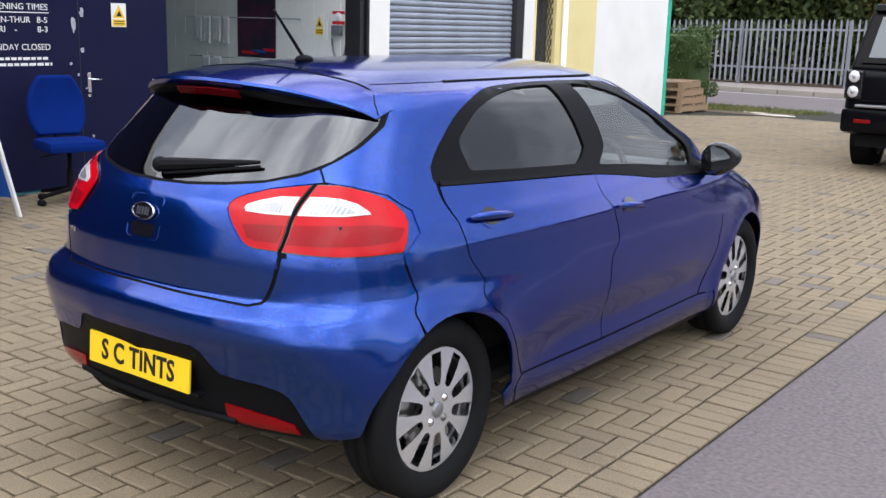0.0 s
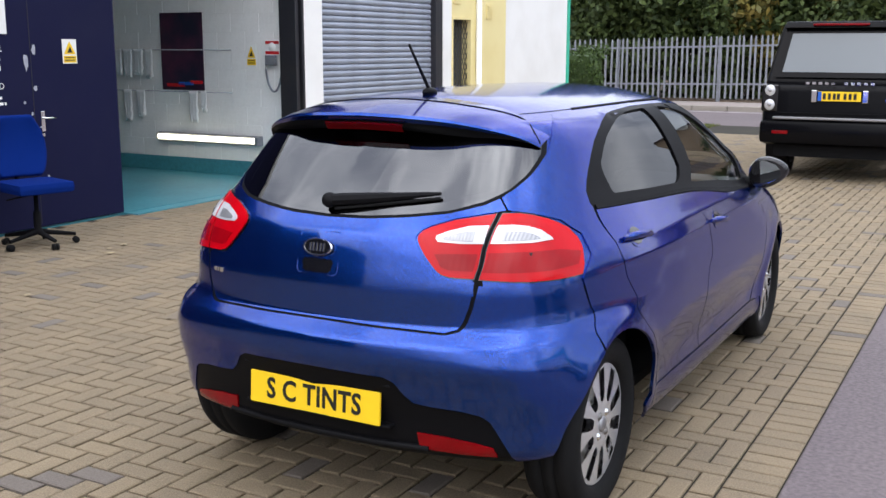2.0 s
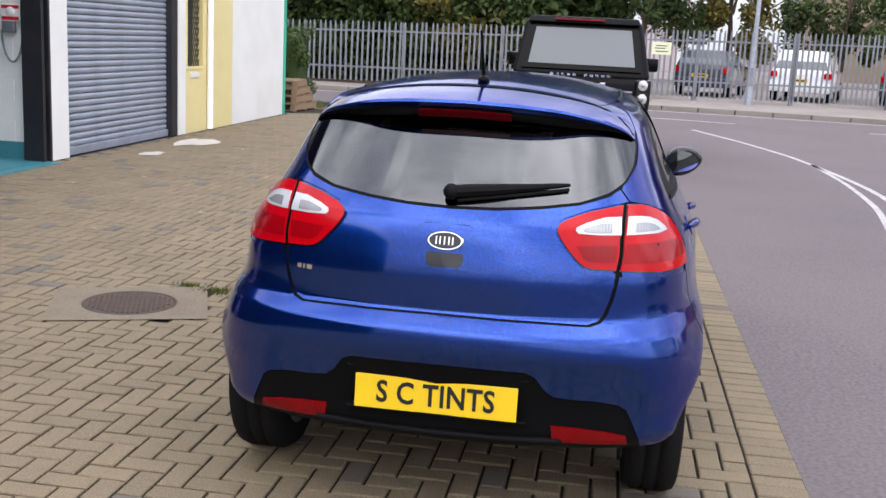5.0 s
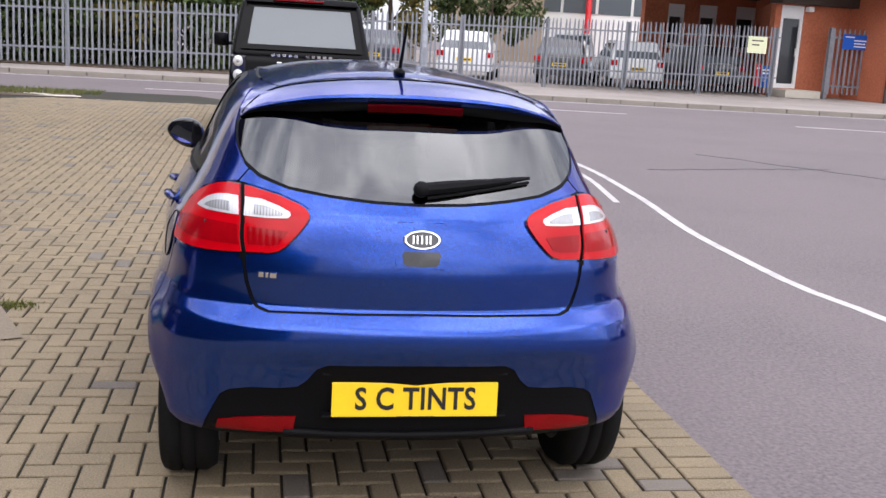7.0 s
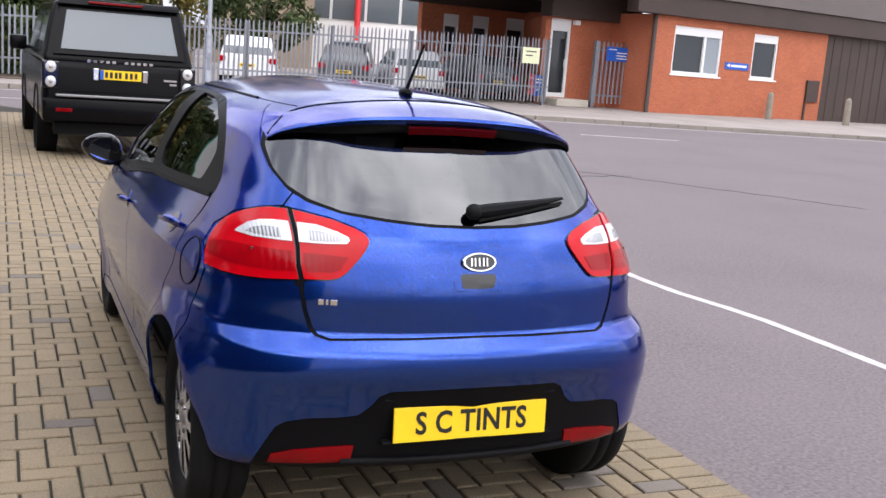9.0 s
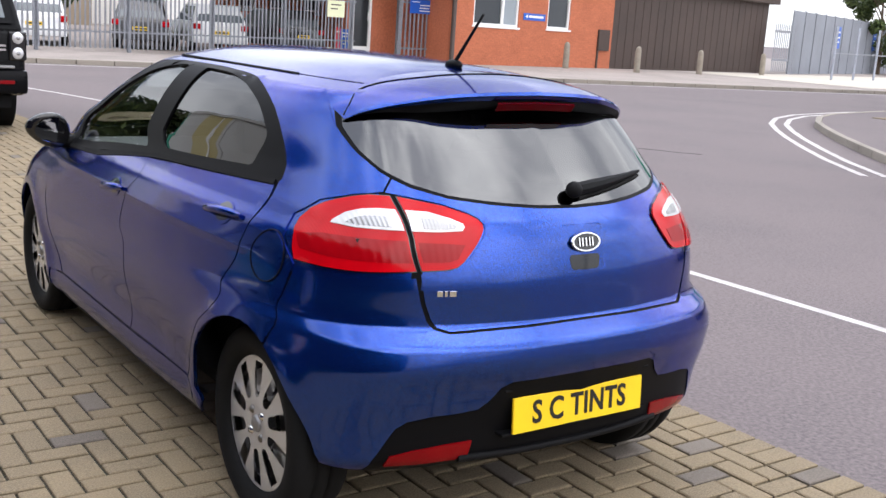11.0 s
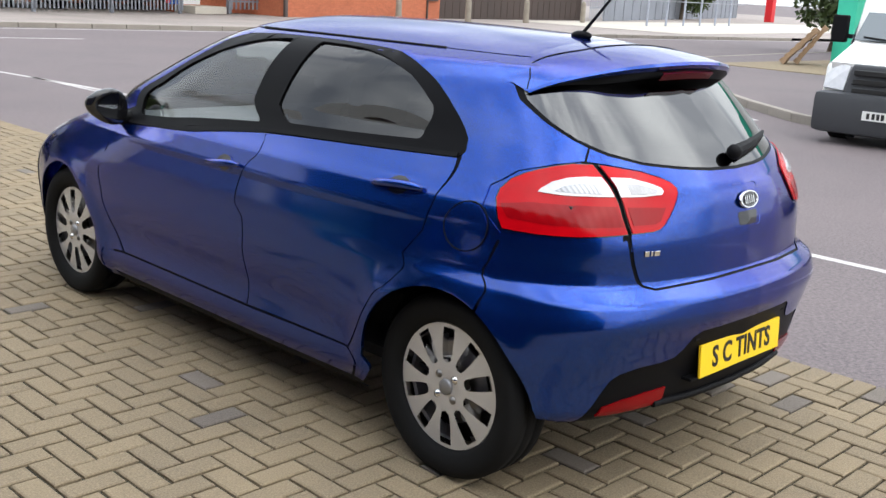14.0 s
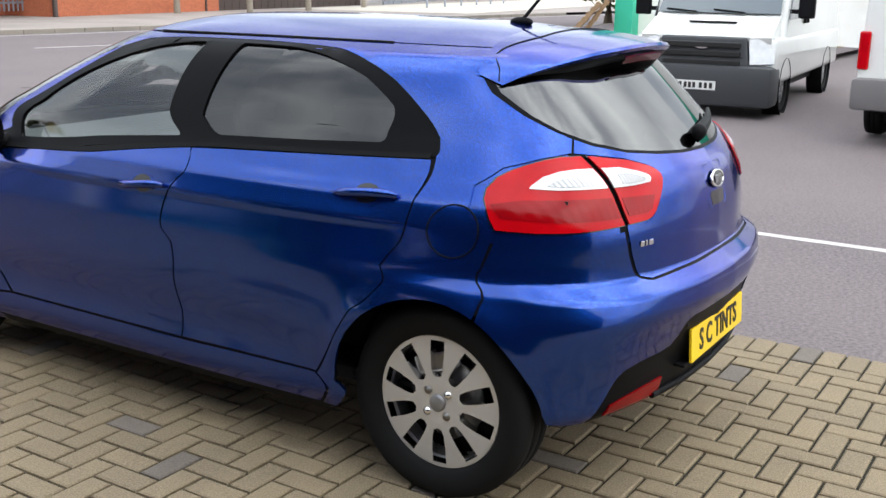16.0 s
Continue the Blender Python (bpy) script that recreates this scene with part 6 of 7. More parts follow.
part("bonnet_slot", box(-0.33, 0.33, 0.60, 0.67, 1.232, 1.246), TRIM, van)
part("bumper", add_box(bmesh.new(), -1.0, 1.0, -0.02, 0.55, 0.13, 0.68, 0.09), VANGREY, van, "dark grey plastic bumper", smoothed=True)
gr = part("grille", taper(0.66, 0.58, 0.10, 0.40, 0.17, 0.40, 0.64, 1.05, 0.03), VANGREY, van, "black slatted grille")
for z in (0.71, 0.83, 0.95):
    part("grille_opening", add_box(bmesh.new(), -0.53, 0.53, 0.085, 0.14, z - 0.035, z + 0.035, 0.01), BLACKINK, gr)
part("grille_bar", add_box(bmesh.new(), -0.56, 0.56, 0.10, 0.16, 0.795, 0.812), VANGREY, gr)
bm = bmesh.new()
bmesh.ops.create_uvsphere(bm, u_segments=20, v_segments=8, radius=1, matrix=pose(0, 0.105, 0.93) @ Matrix.Diagonal((0.10, 0.012, 0.042, 1)))
part("badge", bm, CHROME, gr, "plain oval badge", smoothed=True)
for s in (1, -1):
    part("headlamp", quad_panel([(s * 0.66, 0.13, 0.70), (s * 0.96, 0.20, 0.72), (s * 0.94, 0.32, 1.06), (s * 0.62, 0.20, 1.02)][::s], 0.06), CLEARLENS, van, "large clear headlamp")
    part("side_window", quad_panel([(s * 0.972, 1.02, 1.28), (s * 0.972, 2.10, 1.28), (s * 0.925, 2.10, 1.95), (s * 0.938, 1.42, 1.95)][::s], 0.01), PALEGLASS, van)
    mr = part("door_mirror", add_box(bmesh.new(), s * 1.17 - 0.11, s * 1.17 + 0.11, 1.05, 1.17, 1.30, 1.68, 0.03), TRIM, van, "tall black door mirror")
    part("mirror_arm", box(s * 1.02 - 0.08, s * 1.02 + 0.08, 1.10, 1.16, 1.36, 1.42), TRIM, mr)
    for k in range(2):
        part("door_handle", add_box(bmesh.new(), s * 0.98 - 0.02, s * 0.98 + 0.02, 2.14 + 0.20 * k, 2.22 + 0.20 * k, 1.20, 1.32, 0.01), TRIM, van)
    for y in (0.95, 4.5):
        make_wheel(van, "wheel", pose(0.87 * s, y, 0.335, 0, 90 * s, 0), bolts=5, spokes=8, rim=0.205, tyre=0.335, width=0.10, spoke_mat=GUNMETAL)
        part("arch_shadow", add_turned(bmesh.new(), [(0.40, 0.128), (0.40, -0.12)], pose(0.865 * s, y, 0.36, 0, 90 * s, 0), 32), TRIM, van)
part("underbody", box(-0.8, 0.8, 0.3, 5.4, 0.28, 0.46), TRIM, van)
vp = part("number_plate", box(-0.30, 0.26, -0.04, -0.022, 0.35, 0.47), PLATEWHITE, van, "white front number plate")
for x in (-0.22, -0.15, -0.09, -0.03, 0.06, 0.13, 0.20):
    part("plate_bar", box(x - 0.02, x + 0.02, -0.043, -0.039, 0.372, 0.448), BLACKINK, vp)

van2 = thing("panel_van", "white van with a deep grey rear bumper", "van", pose(8.0, -0.38, 0, 0, 0, -90))
part("body", taper(0.98, 0.92, 0.0, 4.6, 0.06, 4.3, 0.52, 2.2, 0.06), VANWHITE, van2, smoothed=True)
part("rear_bumper", add_box(bmesh.new(), -1.0, 1.0, -0.12, 0.35, 0.34, 0.66, 0.05), material("mid_grey_plastic", (0.16, 0.15, 0.15), 0.6), van2, "grey plastic rear bumper", smoothed=True)
part("underbody", box(-0.8, 0.8, 0.1, 4.4, 0.3, 0.54), TRIM, van2)
part("door_gap", box(-0.005, 0.005, -0.004, 0.05, 0.62, 2.1), TRIM, van2)
for s in (1, -1):
    part("tail_lamp", add_box(bmesh.new(), s * 0.925 - 0.055, s * 0.925 + 0.055, -0.018, 0.10, 0.74, 1.12, 0.02), REDLENS, van2, "tall red tail lamp")
    for y in (0.85, 3.7):
        make_wheel(van2, "wheel", pose(0.87 * s, y, 0.325, 0, 90 * s, 0), bolts=5, spokes=8, rim=0.205, tyre=0.325, width=0.10, spoke_mat=GUNMETAL)

# ---------------------------------------------------------------- palisade fence across the road
def fence_line(s):
    """Point of the fence at s metres along it from over the road's middle."""
    a = radians(9.6)
    return Vector((s * math.cos(a), 27.5 + s * math.sin(a), 0.08))


fence = thing("palisade_fence", "galvanised steel palisade fence along the far pavement", "fence", Matrix.Translation((0, 27.5, 0.08)) @ Matrix.Rotation(radians(9.6), 4, "Z"))
pale = bmesh.new()
pts = [(-0.036, 0.0), (-0.030, -0.012), (-0.012, -0.004), (0.012, -0.004), (0.030, -0.012), (0.036, 0.0)]
lo = [pale.verts.new((x, y, 0.06)) for x, y in pts]
hi = [pale.verts.new((x, y, 0.94)) for x, y in pts]
for k in range(5):
    pale.faces.new((lo[k], lo[k + 1], hi[k + 1], hi[k]))
tips = [pale.verts.new((0.0 + dx, -0.004, 1.0)) for dx in (-0.018, 0.0, 0.018)]
pale.faces.new((hi[0], hi[1], tips[0]))
pale.faces.new((hi[1], hi[2], tips[1], tips[0]))
pale.faces.new((hi[2], hi[3], tips[1]))
pale.faces.new((hi[3], hi[4], tips[2], tips[1]))
pale.faces.new((hi[4], hi[5], tips[2]))
pale0 = part("pale", pale, GALV, fence)
count = 0
s = -23.0
rng = random.Random(3)
while s < 17.3:
    hgt = 1.98 + 0.024 * s
    if count == 0:
        ob = pale0
    else:
        ob = new("pale", pale0.data)
        ob.parent = fence
    ob.matrix_basis = Matrix.Translation((s, 0, 0)) @ Matrix.Diagonal((0.88, 1, hgt + rng.uniform(-0.01, 0.01), 1)) @ pose(0, 0, 0, 0, rng.uniform(-0.6, 0.6), 0)
    count += 1
    s += 0.1545
for z in (0.28, 0.85):
    bm = bmesh.new()
    for a, b in ((-23, -10), (-10, 3), (3, 17.3)):
        h0, h1 = (1.98 + 0.024 * a) * z, (1.98 + 0.024 * b) * z
        vs_ = [bm.verts.new((x, y, h + dz)) for x, h in ((a, h0), (b, h1)) for y, dz in ((0.004, -0.025), (0.004, 0.025), (0.045, 0.025))]
        bm.faces.new((vs_[0], vs_[3], vs_[4], vs_[1]))
        bm.faces.new((vs_[1], vs_[4], vs_[5], vs_[2]))
    part("rail", bm, GALV, fence)
for k in range(15):
    x = -22.9 + 2.86 * k
    part("post", box(x - 0.05, x + 0.05, 0.045, 0.145, 0, 1.95 + 0.024 * x), GALV, fence)


def plain_sign(name, m, w, h, mat, bars, label, bar_mat=None):
    s = thing(name, label, "sign", m)
    part("board", box(-w / 2, w / 2, -0.008, 0, -h / 2, h / 2), mat, s)
    for z, a, b in bars:
        part("printed_bar", box(a * w, b * w, -0.011, -0.008, z * h - 0.035 * h, z * h + 0.035 * h), bar_mat or SIGNWHITE, s)
    return s


FM = Matrix.Translation((0, 27.5, 0.08)) @ Matrix.Rotation(radians(9.6), 4, "Z")
plain_sign("fence_sign", FM @ pose(1.74, -0.03, 1.48), 0.56, 0.36, CREAMSIGN, [(0.2, -0.3, 0.3), (0.0, -0.35, 0.2), (-0.25, -0.3, 0.35)], "small cream notice wired to the fence", BROWN)
plain_sign("fence_sign", FM @ pose(16.35, -0.04, 1.75), 0.76, 0.56, CREAMSIGN, [(0.25, -0.3, 0.3), (0.0, -0.3, 0.1)], "cream notice board on the fence end", BROWN)
plain_sign("red_notice", FM @ pose(16.6, 0.10, 0.75), 0.20, 0.75, SIGNRED, [(0.3, -0.3, 0.3)], "narrow red and white post notice by the door")
plain_sign("blue_notice", FM @ pose(17.05, 0.30, 0.70), 0.44, 0.75, SIGNBLUE, [(0.3, -0.35, 0.35), (0.15, -0.3, 0.3), (-0.2, -0.15, 0.15)], "blue notice with white printing near the door")

# street lamp column
q = fence_line(4.35)
post = thing("street_lamp", "grey steel street lamp column beside the fence", "street lamp", pose(q.x, q.y - 0.7, 0.10))
part("column_base", add_tube(bmesh.new(), [(0, 0, 0), (0, 0, 1.5), (0, 0, 1.6)], [0.11, 0.11, 0.07], 14), GALV, post)
part("column", add_tube(bmesh.new(), [(0, 0, 1.6), (0, 0, 7.5), (0.1, -0.5, 8.0), (0.2, -1.2, 8.1)], [0.068, 0.05, 0.045, 0.04], 12), GALV, post)
part("lamp_head", box(0.05, 0.35, -1.7, -1.1, 8.03, 8.16, 0.04), GALV, post)
part("inspection_door", box(-0.05, 0.05, -0.118, -0.10, 0.55, 1.05, 0.004), GALV, post)

# ---------------------------------------------------------------- brick office
BM = Matrix.Translation((21.0, 29.9, 0.08)) @ Matrix.Rotation(radians(10), 4, "Z")
office = thing("brick_office", "single-storey red brick office with white windows and a dark roof edge", "building", BM)


def wall_with_holes(name, x0, x1, z0, z1, holes, mat, parent, y=0.0, thick=0.25):
    """A wall in the local x-z plane; its openings go right through."""
    xs_ = sorted({x0, x1, *[h[0] for h in holes], *[h[1] for h in holes]})
    zs_ = sorted({z0, z1, *[h[2] for h in holes], *[h[3] for h in holes]})
    bm = bmesh.new()
    for a, b in zip(xs_, xs_[1:]):
        for c, d in zip(zs_, zs_[1:]):
            if not any(h[0] <= (a + b) / 2 <= h[1] and h[2] <= (c + d) / 2 <= h[3] for h in holes):
                add_box(bm, a, b, y, y + thick, c, d)
    bmesh.ops.remove_doubles(bm, verts=bm.verts, dist=0.001)
    return part(name, bm, mat, parent)


def office_window(x0, x1, z0, z1, parent, y=0.0, split=0.0, top=0.32):
    w = part("window", box(x0, x1, y + 0.12, y + 0.13, z0, z1), DARKPANE, parent, "white-framed window")
    for a, b, c, d in ((x0, x0 + 0.09, z0, z1), (x1 - 0.09, x1, z0, z1), (x0 + 0.09, x1 - 0.09, z0, z0 + 0.10), (x0 + 0.09, x1 - 0.09, z1 - top, z1)):
        part("window_frame", box(a, b, y + 0.04, y + 0.119, c, d), UPVC, w)
    if split:
        part("mullion", box(split - 0.06, split + 0.06, y + 0.04, y + 0.119, z0 + 0.10, z1 - top), UPVC, w)
        part("blind", box(split + 0.06, x1 - 0.09, y + 0.105, y + 0.118, z0 + 0.10, z1 - top), material("pale_blind", (0.28, 0.32, 0.35), 0.7), w)
    part("window_sill", box(x0 - 0.06, x1 + 0.06, y - 0.05, y + 0.119, z0 - 0.07, z0), UPVC, w)


ow = wall_with_holes("front_wall", 0.0, 9.95, 0, 3.62, [(1.05, 3.66, 1.52, 3.30), (5.44, 6.92, 1.56, 3.32)], BRICK, office)
office_window(1.05, 3.66, 1.52, 3.30, office, 0.0, 2.75)
office_window(5.44, 6.92, 1.56, 3.32, office)
part("side_wall", box(0.0, 0.25, 0.25, 8, 0, 3.62), BRICK, office)
part("fascia", box(-1.2, 24.2, -0.30, 0.30, 3.62, 4.4, 0.02), BROWN, office, "dark brown roof fascia")
part("roof", taper(18, 17, -0.4, 9, 0.6, 9, 4.4, 5.6, 0.02), BROWN, office, "dark pitched roof").matrix_basis = pose(7, 0, 0)
part("loading_wall", box(9.95, 23.6, 0.02, 0.3, 0, 4.0), BROWN, office, "dark brown clad wall")
for k in range(22):
    part("cladding_seam", box(10.4 + 0.6 * k, 10.43 + 0.6 * k, 0.005, 0.02, 0, 3.62), BROWN, office)
part("meter_box", box(8.92, 9.70, -0.10, 0.0, 0.78, 1.68, 0.01), BROWN, office, "brown meter box")
part("meter_pipe", box(8.92, 9.02, -0.06, -0.01, 0.0, 0.78), BROWN, office)
part("downpipe", add_tube(bmesh.new(), [(-0.10, -0.10, 0.0), (-0.10, -0.10, 3.62)], 0.09, 10), BROWN, office, "dark brown downpipe")
sg = part("wall_sign", box(3.93, 5.28, -0.03, -0.003, 1.85, 2.12, 0.005), SIGNBLUE, office, "blue direction sign")
part("sign_bar", box(4.25, 5.15, -0.034, -0.03, 1.95, 2.04), SIGNWHITE, sg)
bm = bmesh.new()
bm.faces.new([bm.verts.new(p) for p in ((4.02, -0.034, 1.995), (4.18, -0.034, 1.92), (4.18, -0.034, 2.07))])
part("sign_arrow", bm, SIGNWHITE, sg)
# raised brick courses over the two panels of wall
rows_b = bmesh.new()
for r in range(46):
    z = 0.02 + r * 0.078
    if z + 0.065 > 3.6:
        break
    x = 0.0 if r % 2 else -0.115
    while x < 9.9:
        a, b = max(0.0, x), min(9.95, x + 0.22)
        if b - a > 0.03 and not ((b > 0.98 and a < 3.73 and z + 0.065 > 1.44 and z < 3.30) or (b > 5.37 and a < 6.99 and z + 0.065 > 1.48 and z < 3.32)):
            c = [(a, z), (b, z), (b, z + 0.065), (a, z + 0.065)]
            v = [rows_b.verts.new((p, -0.006, q_)) for p, q_ in c]
            rows_b.faces.new(v)
        x += 0.23
tagged(part("brickwork", rows_b, BRICK, office), kind="stuff")
# set-back wing with the glazed door
LM = Matrix.Translation((18.5, 30.9, 0.08)) @ Matrix.Rotation(radians(10), 4, "Z")
wing = thing("brick_wing", "low red brick wing with a white glazed entrance door", "building", LM)
wall_with_holes("front_wall", -0.98, 2.6, 0, 3.25, [(-0.72, 0.24, 0.30, 3.20)], BRICK, wing, 0.9)
part("fascia", box(-1.05, 3.4, 0.5, 1.2, 3.25, 4.2, 0.02), BROWN, wing, "dark brown roof fascia")
part("roof", box(-1.0, 3.2, 1.2, 8, 4.15, 4.35), BROWN, wing)


def skewed(x0, x1, y0, y1, z0, z1, lean):
    """A block whose ends slant to the right as they go back."""
    bm = box(x0, x1, y0, y1, z0, z1)
    for v in bm.verts:
        v.co.x += lean * (v.co.y - y0)
    return bm


part("return_wall", skewed(-0.98, -0.73, 1.16, 7.0, 0, 3.25, 0.62), BRICK, wing)
# the longer part of the wing stands further back, behind the parked cars
AWAY = Vector((-1.17, -3.46, 1.58))
annexe = thing("brick_annexe", "long low red brick wing with narrow white windows", "building", Matrix.Translation(AWAY) @ Matrix.Scale(1.19, 4) @ Matrix.Translation(-AWAY) @ LM)
hs = [(-5.45, -4.80, 1.55, 2.95), (-4.22, -3.50, 1.55, 2.98), (-2.75, -1.90, 1.55, 3.02)]
wall_with_holes("front_wall", -6.35, -0.6, 0, 3.25, hs, BRICK, annexe, 0.9)
for h in hs:
    office_window(*h, annexe, 0.9, 0.0, 0.42)
part("fascia", box(-6.75, -0.6, 0.5, 1.2, 3.25, 4.2, 0.02), BROWN, annexe, "dark brown roof fascia")
part("roof", skewed(-6.7, 1.0, 1.2, 8, 4.15, 4.35, 0.66), BROWN, annexe)
part("end_wall", skewed(-6.35, -6.10, 1.16, 8, 0, 3.25, 0.66), BRICK, annexe)
dr = part("entrance_door", box(-0.72, 0.24, 0.98, 1.0, 0.30, 3.20), DARKPANE, wing, "white-framed glazed door")
for a, b, c, d in ((-0.72, -0.60, 0.30, 3.20), (0.12, 0.24, 0.30, 3.20), (-0.60, 0.12, 0.30, 0.46), (-0.60, 0.12, 2.75, 3.20)):
    part("door_frame", box(a, b, 0.92, 0.979, c, d), UPVC, dr)
part("door_handle", box(0.03, 0.10, 0.86, 0.92, 1.42, 1.72), UPVC, dr)
part("step", box(-1.0, 0.5, -0.2, 0.9, 0.02, 0.28, 0.02), PALECON, wing, "pale concrete doorstep")
lampw = part("security_light", box(0.28, 0.52, 0.70, 0.90, 3.02, 3.20, 0.03), UPVC, wing)
gate = thing("palisade_gate", "short galvanised palisade gate with a blue sign beside the office door", "gate", LM)
for k in range(10):
    x = 0.90 + 0.215 * k
    ob = new("pale", pale0.data)
    ob.parent = gate
    ob.matrix_basis = Matrix.Translation((x, -0.05, 0.05)) @ Matrix.Diagonal((1.25, 1, 2.45, 1))
for z in (0.45, 2.15):
    part("rail", box(0.8, 2.95, -0.04, 0.0, z, z + 0.07), GALV, gate)
part("gate_post", box(0.70, 0.84, -0.10, 0.04, 0, 2.5), GALV, gate)
plain_sign("blue_sign", LM @ pose(1.87, -0.09, 2.06), 1.25, 0.52, SIGNBLUE, [(0.32, -0.42, -0.1), (0.1, -0.1, 0.35), (-0.1, -0.1, 0.3), (-0.3, -0.1, 0.35)], "blue company sign fixed to the gate")
# bollards
bol = thing("bollard", "weathered concrete bollard on the pavement edge", "bollard", pose(26.95, 30.15, 0.1), "bollards by the office")
part("post", add_turned(bmesh.new(), [(0.135, 0.0), (0.125, 0.85), (0.11, 0.98), (0.06, 1.06), (0.0005, 1.08)], None, 16), STONE, bol)
for x, y in ((29.8, 28.9), (34.3, 29.5), (40.5, 31.0)):
    copy_thing(bol, pose(x, y, 0.1))

# ---------------------------------------------------------------- beyond the junction
yard = thing("steel_hoarding", "grey steel hoarding and gates of the yard beyond", "fence", Matrix.Translation((52, 36, 0.1)) @ Matrix.Rotation(radians(20), 4, "Z"))
for k in range(22):
    part("panel", box(-6 + 2.0 * k, -4.04 + 2.0 * k, 0, 0.08, 0, 3.4), GREYSHED, yard)
    part("panel_post", box(-4.04 + 2.0 * k, -4.0 + 2.0 * k, -0.04, 0.08, 0, 3.45), GALV, yard)
for x, mt in ((3, SIGNBLUE), (12, SIGNBLUE), (19, SIGNRED), (27, SIGNBLUE)):
    plain_sign("yard_sign", yard.matrix_world @ pose(x, -0.05, 2.2), 0.8, 1.3, SIGNWHITE if mt is SIGNRED else mt, [(0.25, -0.35, 0.35), (0.0, -0.35, 0.35), (-0.2, -0.3, 0.3)], "upright notice on the grey hoarding", mt if mt is SIGNRED else None)
rp_ = thing("red_post", "thick red painted gate post", "post", pose(78, 40.5, 0.1))
part("post", box(-0.3, 0.3, -0.3, 0.3, 0, 4.2, 0.03), SIGNRED, rp_)
for k in range(6):
    rl = thing("guard_rail", "thin steel guard rail post beside the pavement", "rail", pose(43.0 + 2.6 * k, 28.8 + 0.55 * k, 0.1))
    part("post", add_tube(bmesh.new(), [(0, 0, 0), (0, 0, 2.6)], 0.06, 8), GALV, rl)
    part("bar", add_tube(bmesh.new(), [(0, 0, 1.3), (2.6, 0.55, 1.3)], 0.03, 6), GALV, rl)
sp = thing("short_palisade", "short leaning run of palisade beside the brown wall", "fence", Matrix.Translation((44.0, 33.2, 0.08)) @ Matrix.Rotation(radians(18), 4, "Z"))
for k in range(12):
    ob = new("pale", pale0.data)
    ob.parent = sp
    ob.matrix_basis = Matrix.Translation((0.28 * k, 0, 0)) @ Matrix.Diagonal((1.7, 1, 2.7, 1))
part("rail", box(0, 3.2, 0.0, 0.05, 0.7, 0.8), GALV, sp)
part("rail", box(0, 3.2, 0.0, 0.05, 2.2, 2.3), GALV, sp)
# white unit with the green corner, and pallets leaning on it
unit = thing("white_unit", "white painted industrial unit with a bright green corner post", "building", pose(23.2, 9.82, 0.1))
part("front_wall", box(0.45, 14, -14, -0.02, 0, 6.5), WHITEWALL, unit)
part("corner_post", box(0.0, 0.47, -0.50, 0.0, 0, 6.5, 0.01), MINT, unit, "bright green corner post")
part("fascia", box(0.30, 14, -14, 0.02, 6.5, 7.2), MINT, unit)


def pallet(m, label):
    p = thing("pallet", label, "pallet", m, "loose timber pallets")
    for k in range(7):
        part("deck_board", box(-0.5, 0.5, 0.17 * k, 0.17 * k + 0.10, 0.122, 0.144), WOOD, p)
    for x in (-0.5, -0.05, 0.40):
        part("bearer", box(x, x + 0.10, 0.0, 1.12, 0.022, 0.121), WOOD, p)
    for k in (0, 3, 6):
        part("base_board", box(-0.5, 0.5, 0.17 * k, 0.17 * k + 0.10, 0, 0.021), WOOD, p)
    return p


pallet(pose(22.75, 10.45, 0.12, 56, 0, 204) @ Matrix.Diagonal((0.85, 1.0, 1, 1)), "weathered timber pallet leaning on the green post")
pallet(pose(22.35, 10.62, 0.12, 49, 0, 201) @ Matrix.Diagonal((0.85, 1.0, 1, 1)), "weathered timber pallet leaning on another pallet")
for k in range(4):
    pallet(pose(-6.1, 16.0, 0.145 * k, 0, 0, 4 * k - 5), "weathered timber pallet in a low stack beside the wall")
# plain buildings behind
far1 = thing("office_block", "white office block with a blue window band and red columns", "building", pose(27, 66, 0.1, 0, 0, -14))
part("wall", box(-10, 12, 0, 10, 0, 10.0), SIGNWHITE, far1)
for k in range(9):
    part("window", box(-9.6 + 2.4 * k, -7.4 + 2.4 * k, -0.08, 0, 3.4, 5.8), PALEGLASS, far1)
    part("window", box(-9.6 + 2.4 * k, -7.4 + 2.4 * k, -0.08, 0, 7.2, 9.2), PALEGLASS, far1)
for x in (-9.9, -5.5, 0.0, 6.0):
    part("column", add_tube(bmesh.new(), [(x, -0.6, 0), (x, -0.6, 6.5)], 0.20, 10), SIGNRED, far1)
far2 = thing("brick_warehouse", "plain beige brick warehouse behind the trees", "building", pose(14.0, 62, 0.1, 0, 0, -8))
part("wall", box(-3.2, 3.0, 0, 8, 0, 13), BEIGE, far2)
part("roof", box(-3.4, 3.2, -0.3, 8, 13, 13.3), BROWN, far2)
far3 = thing("rendered_house", "pale rendered house glimpsed above the fence", "building", pose(4.1, 66, 0.1, 0, 0, -5))
part("wall", box(-2.2, 0.5, 0, 8, 0, 14), PINK, far3)
part("chimney", box(0.0, 0.5, -0.6, 0, 0, 14), SIGNWHITE, far3)


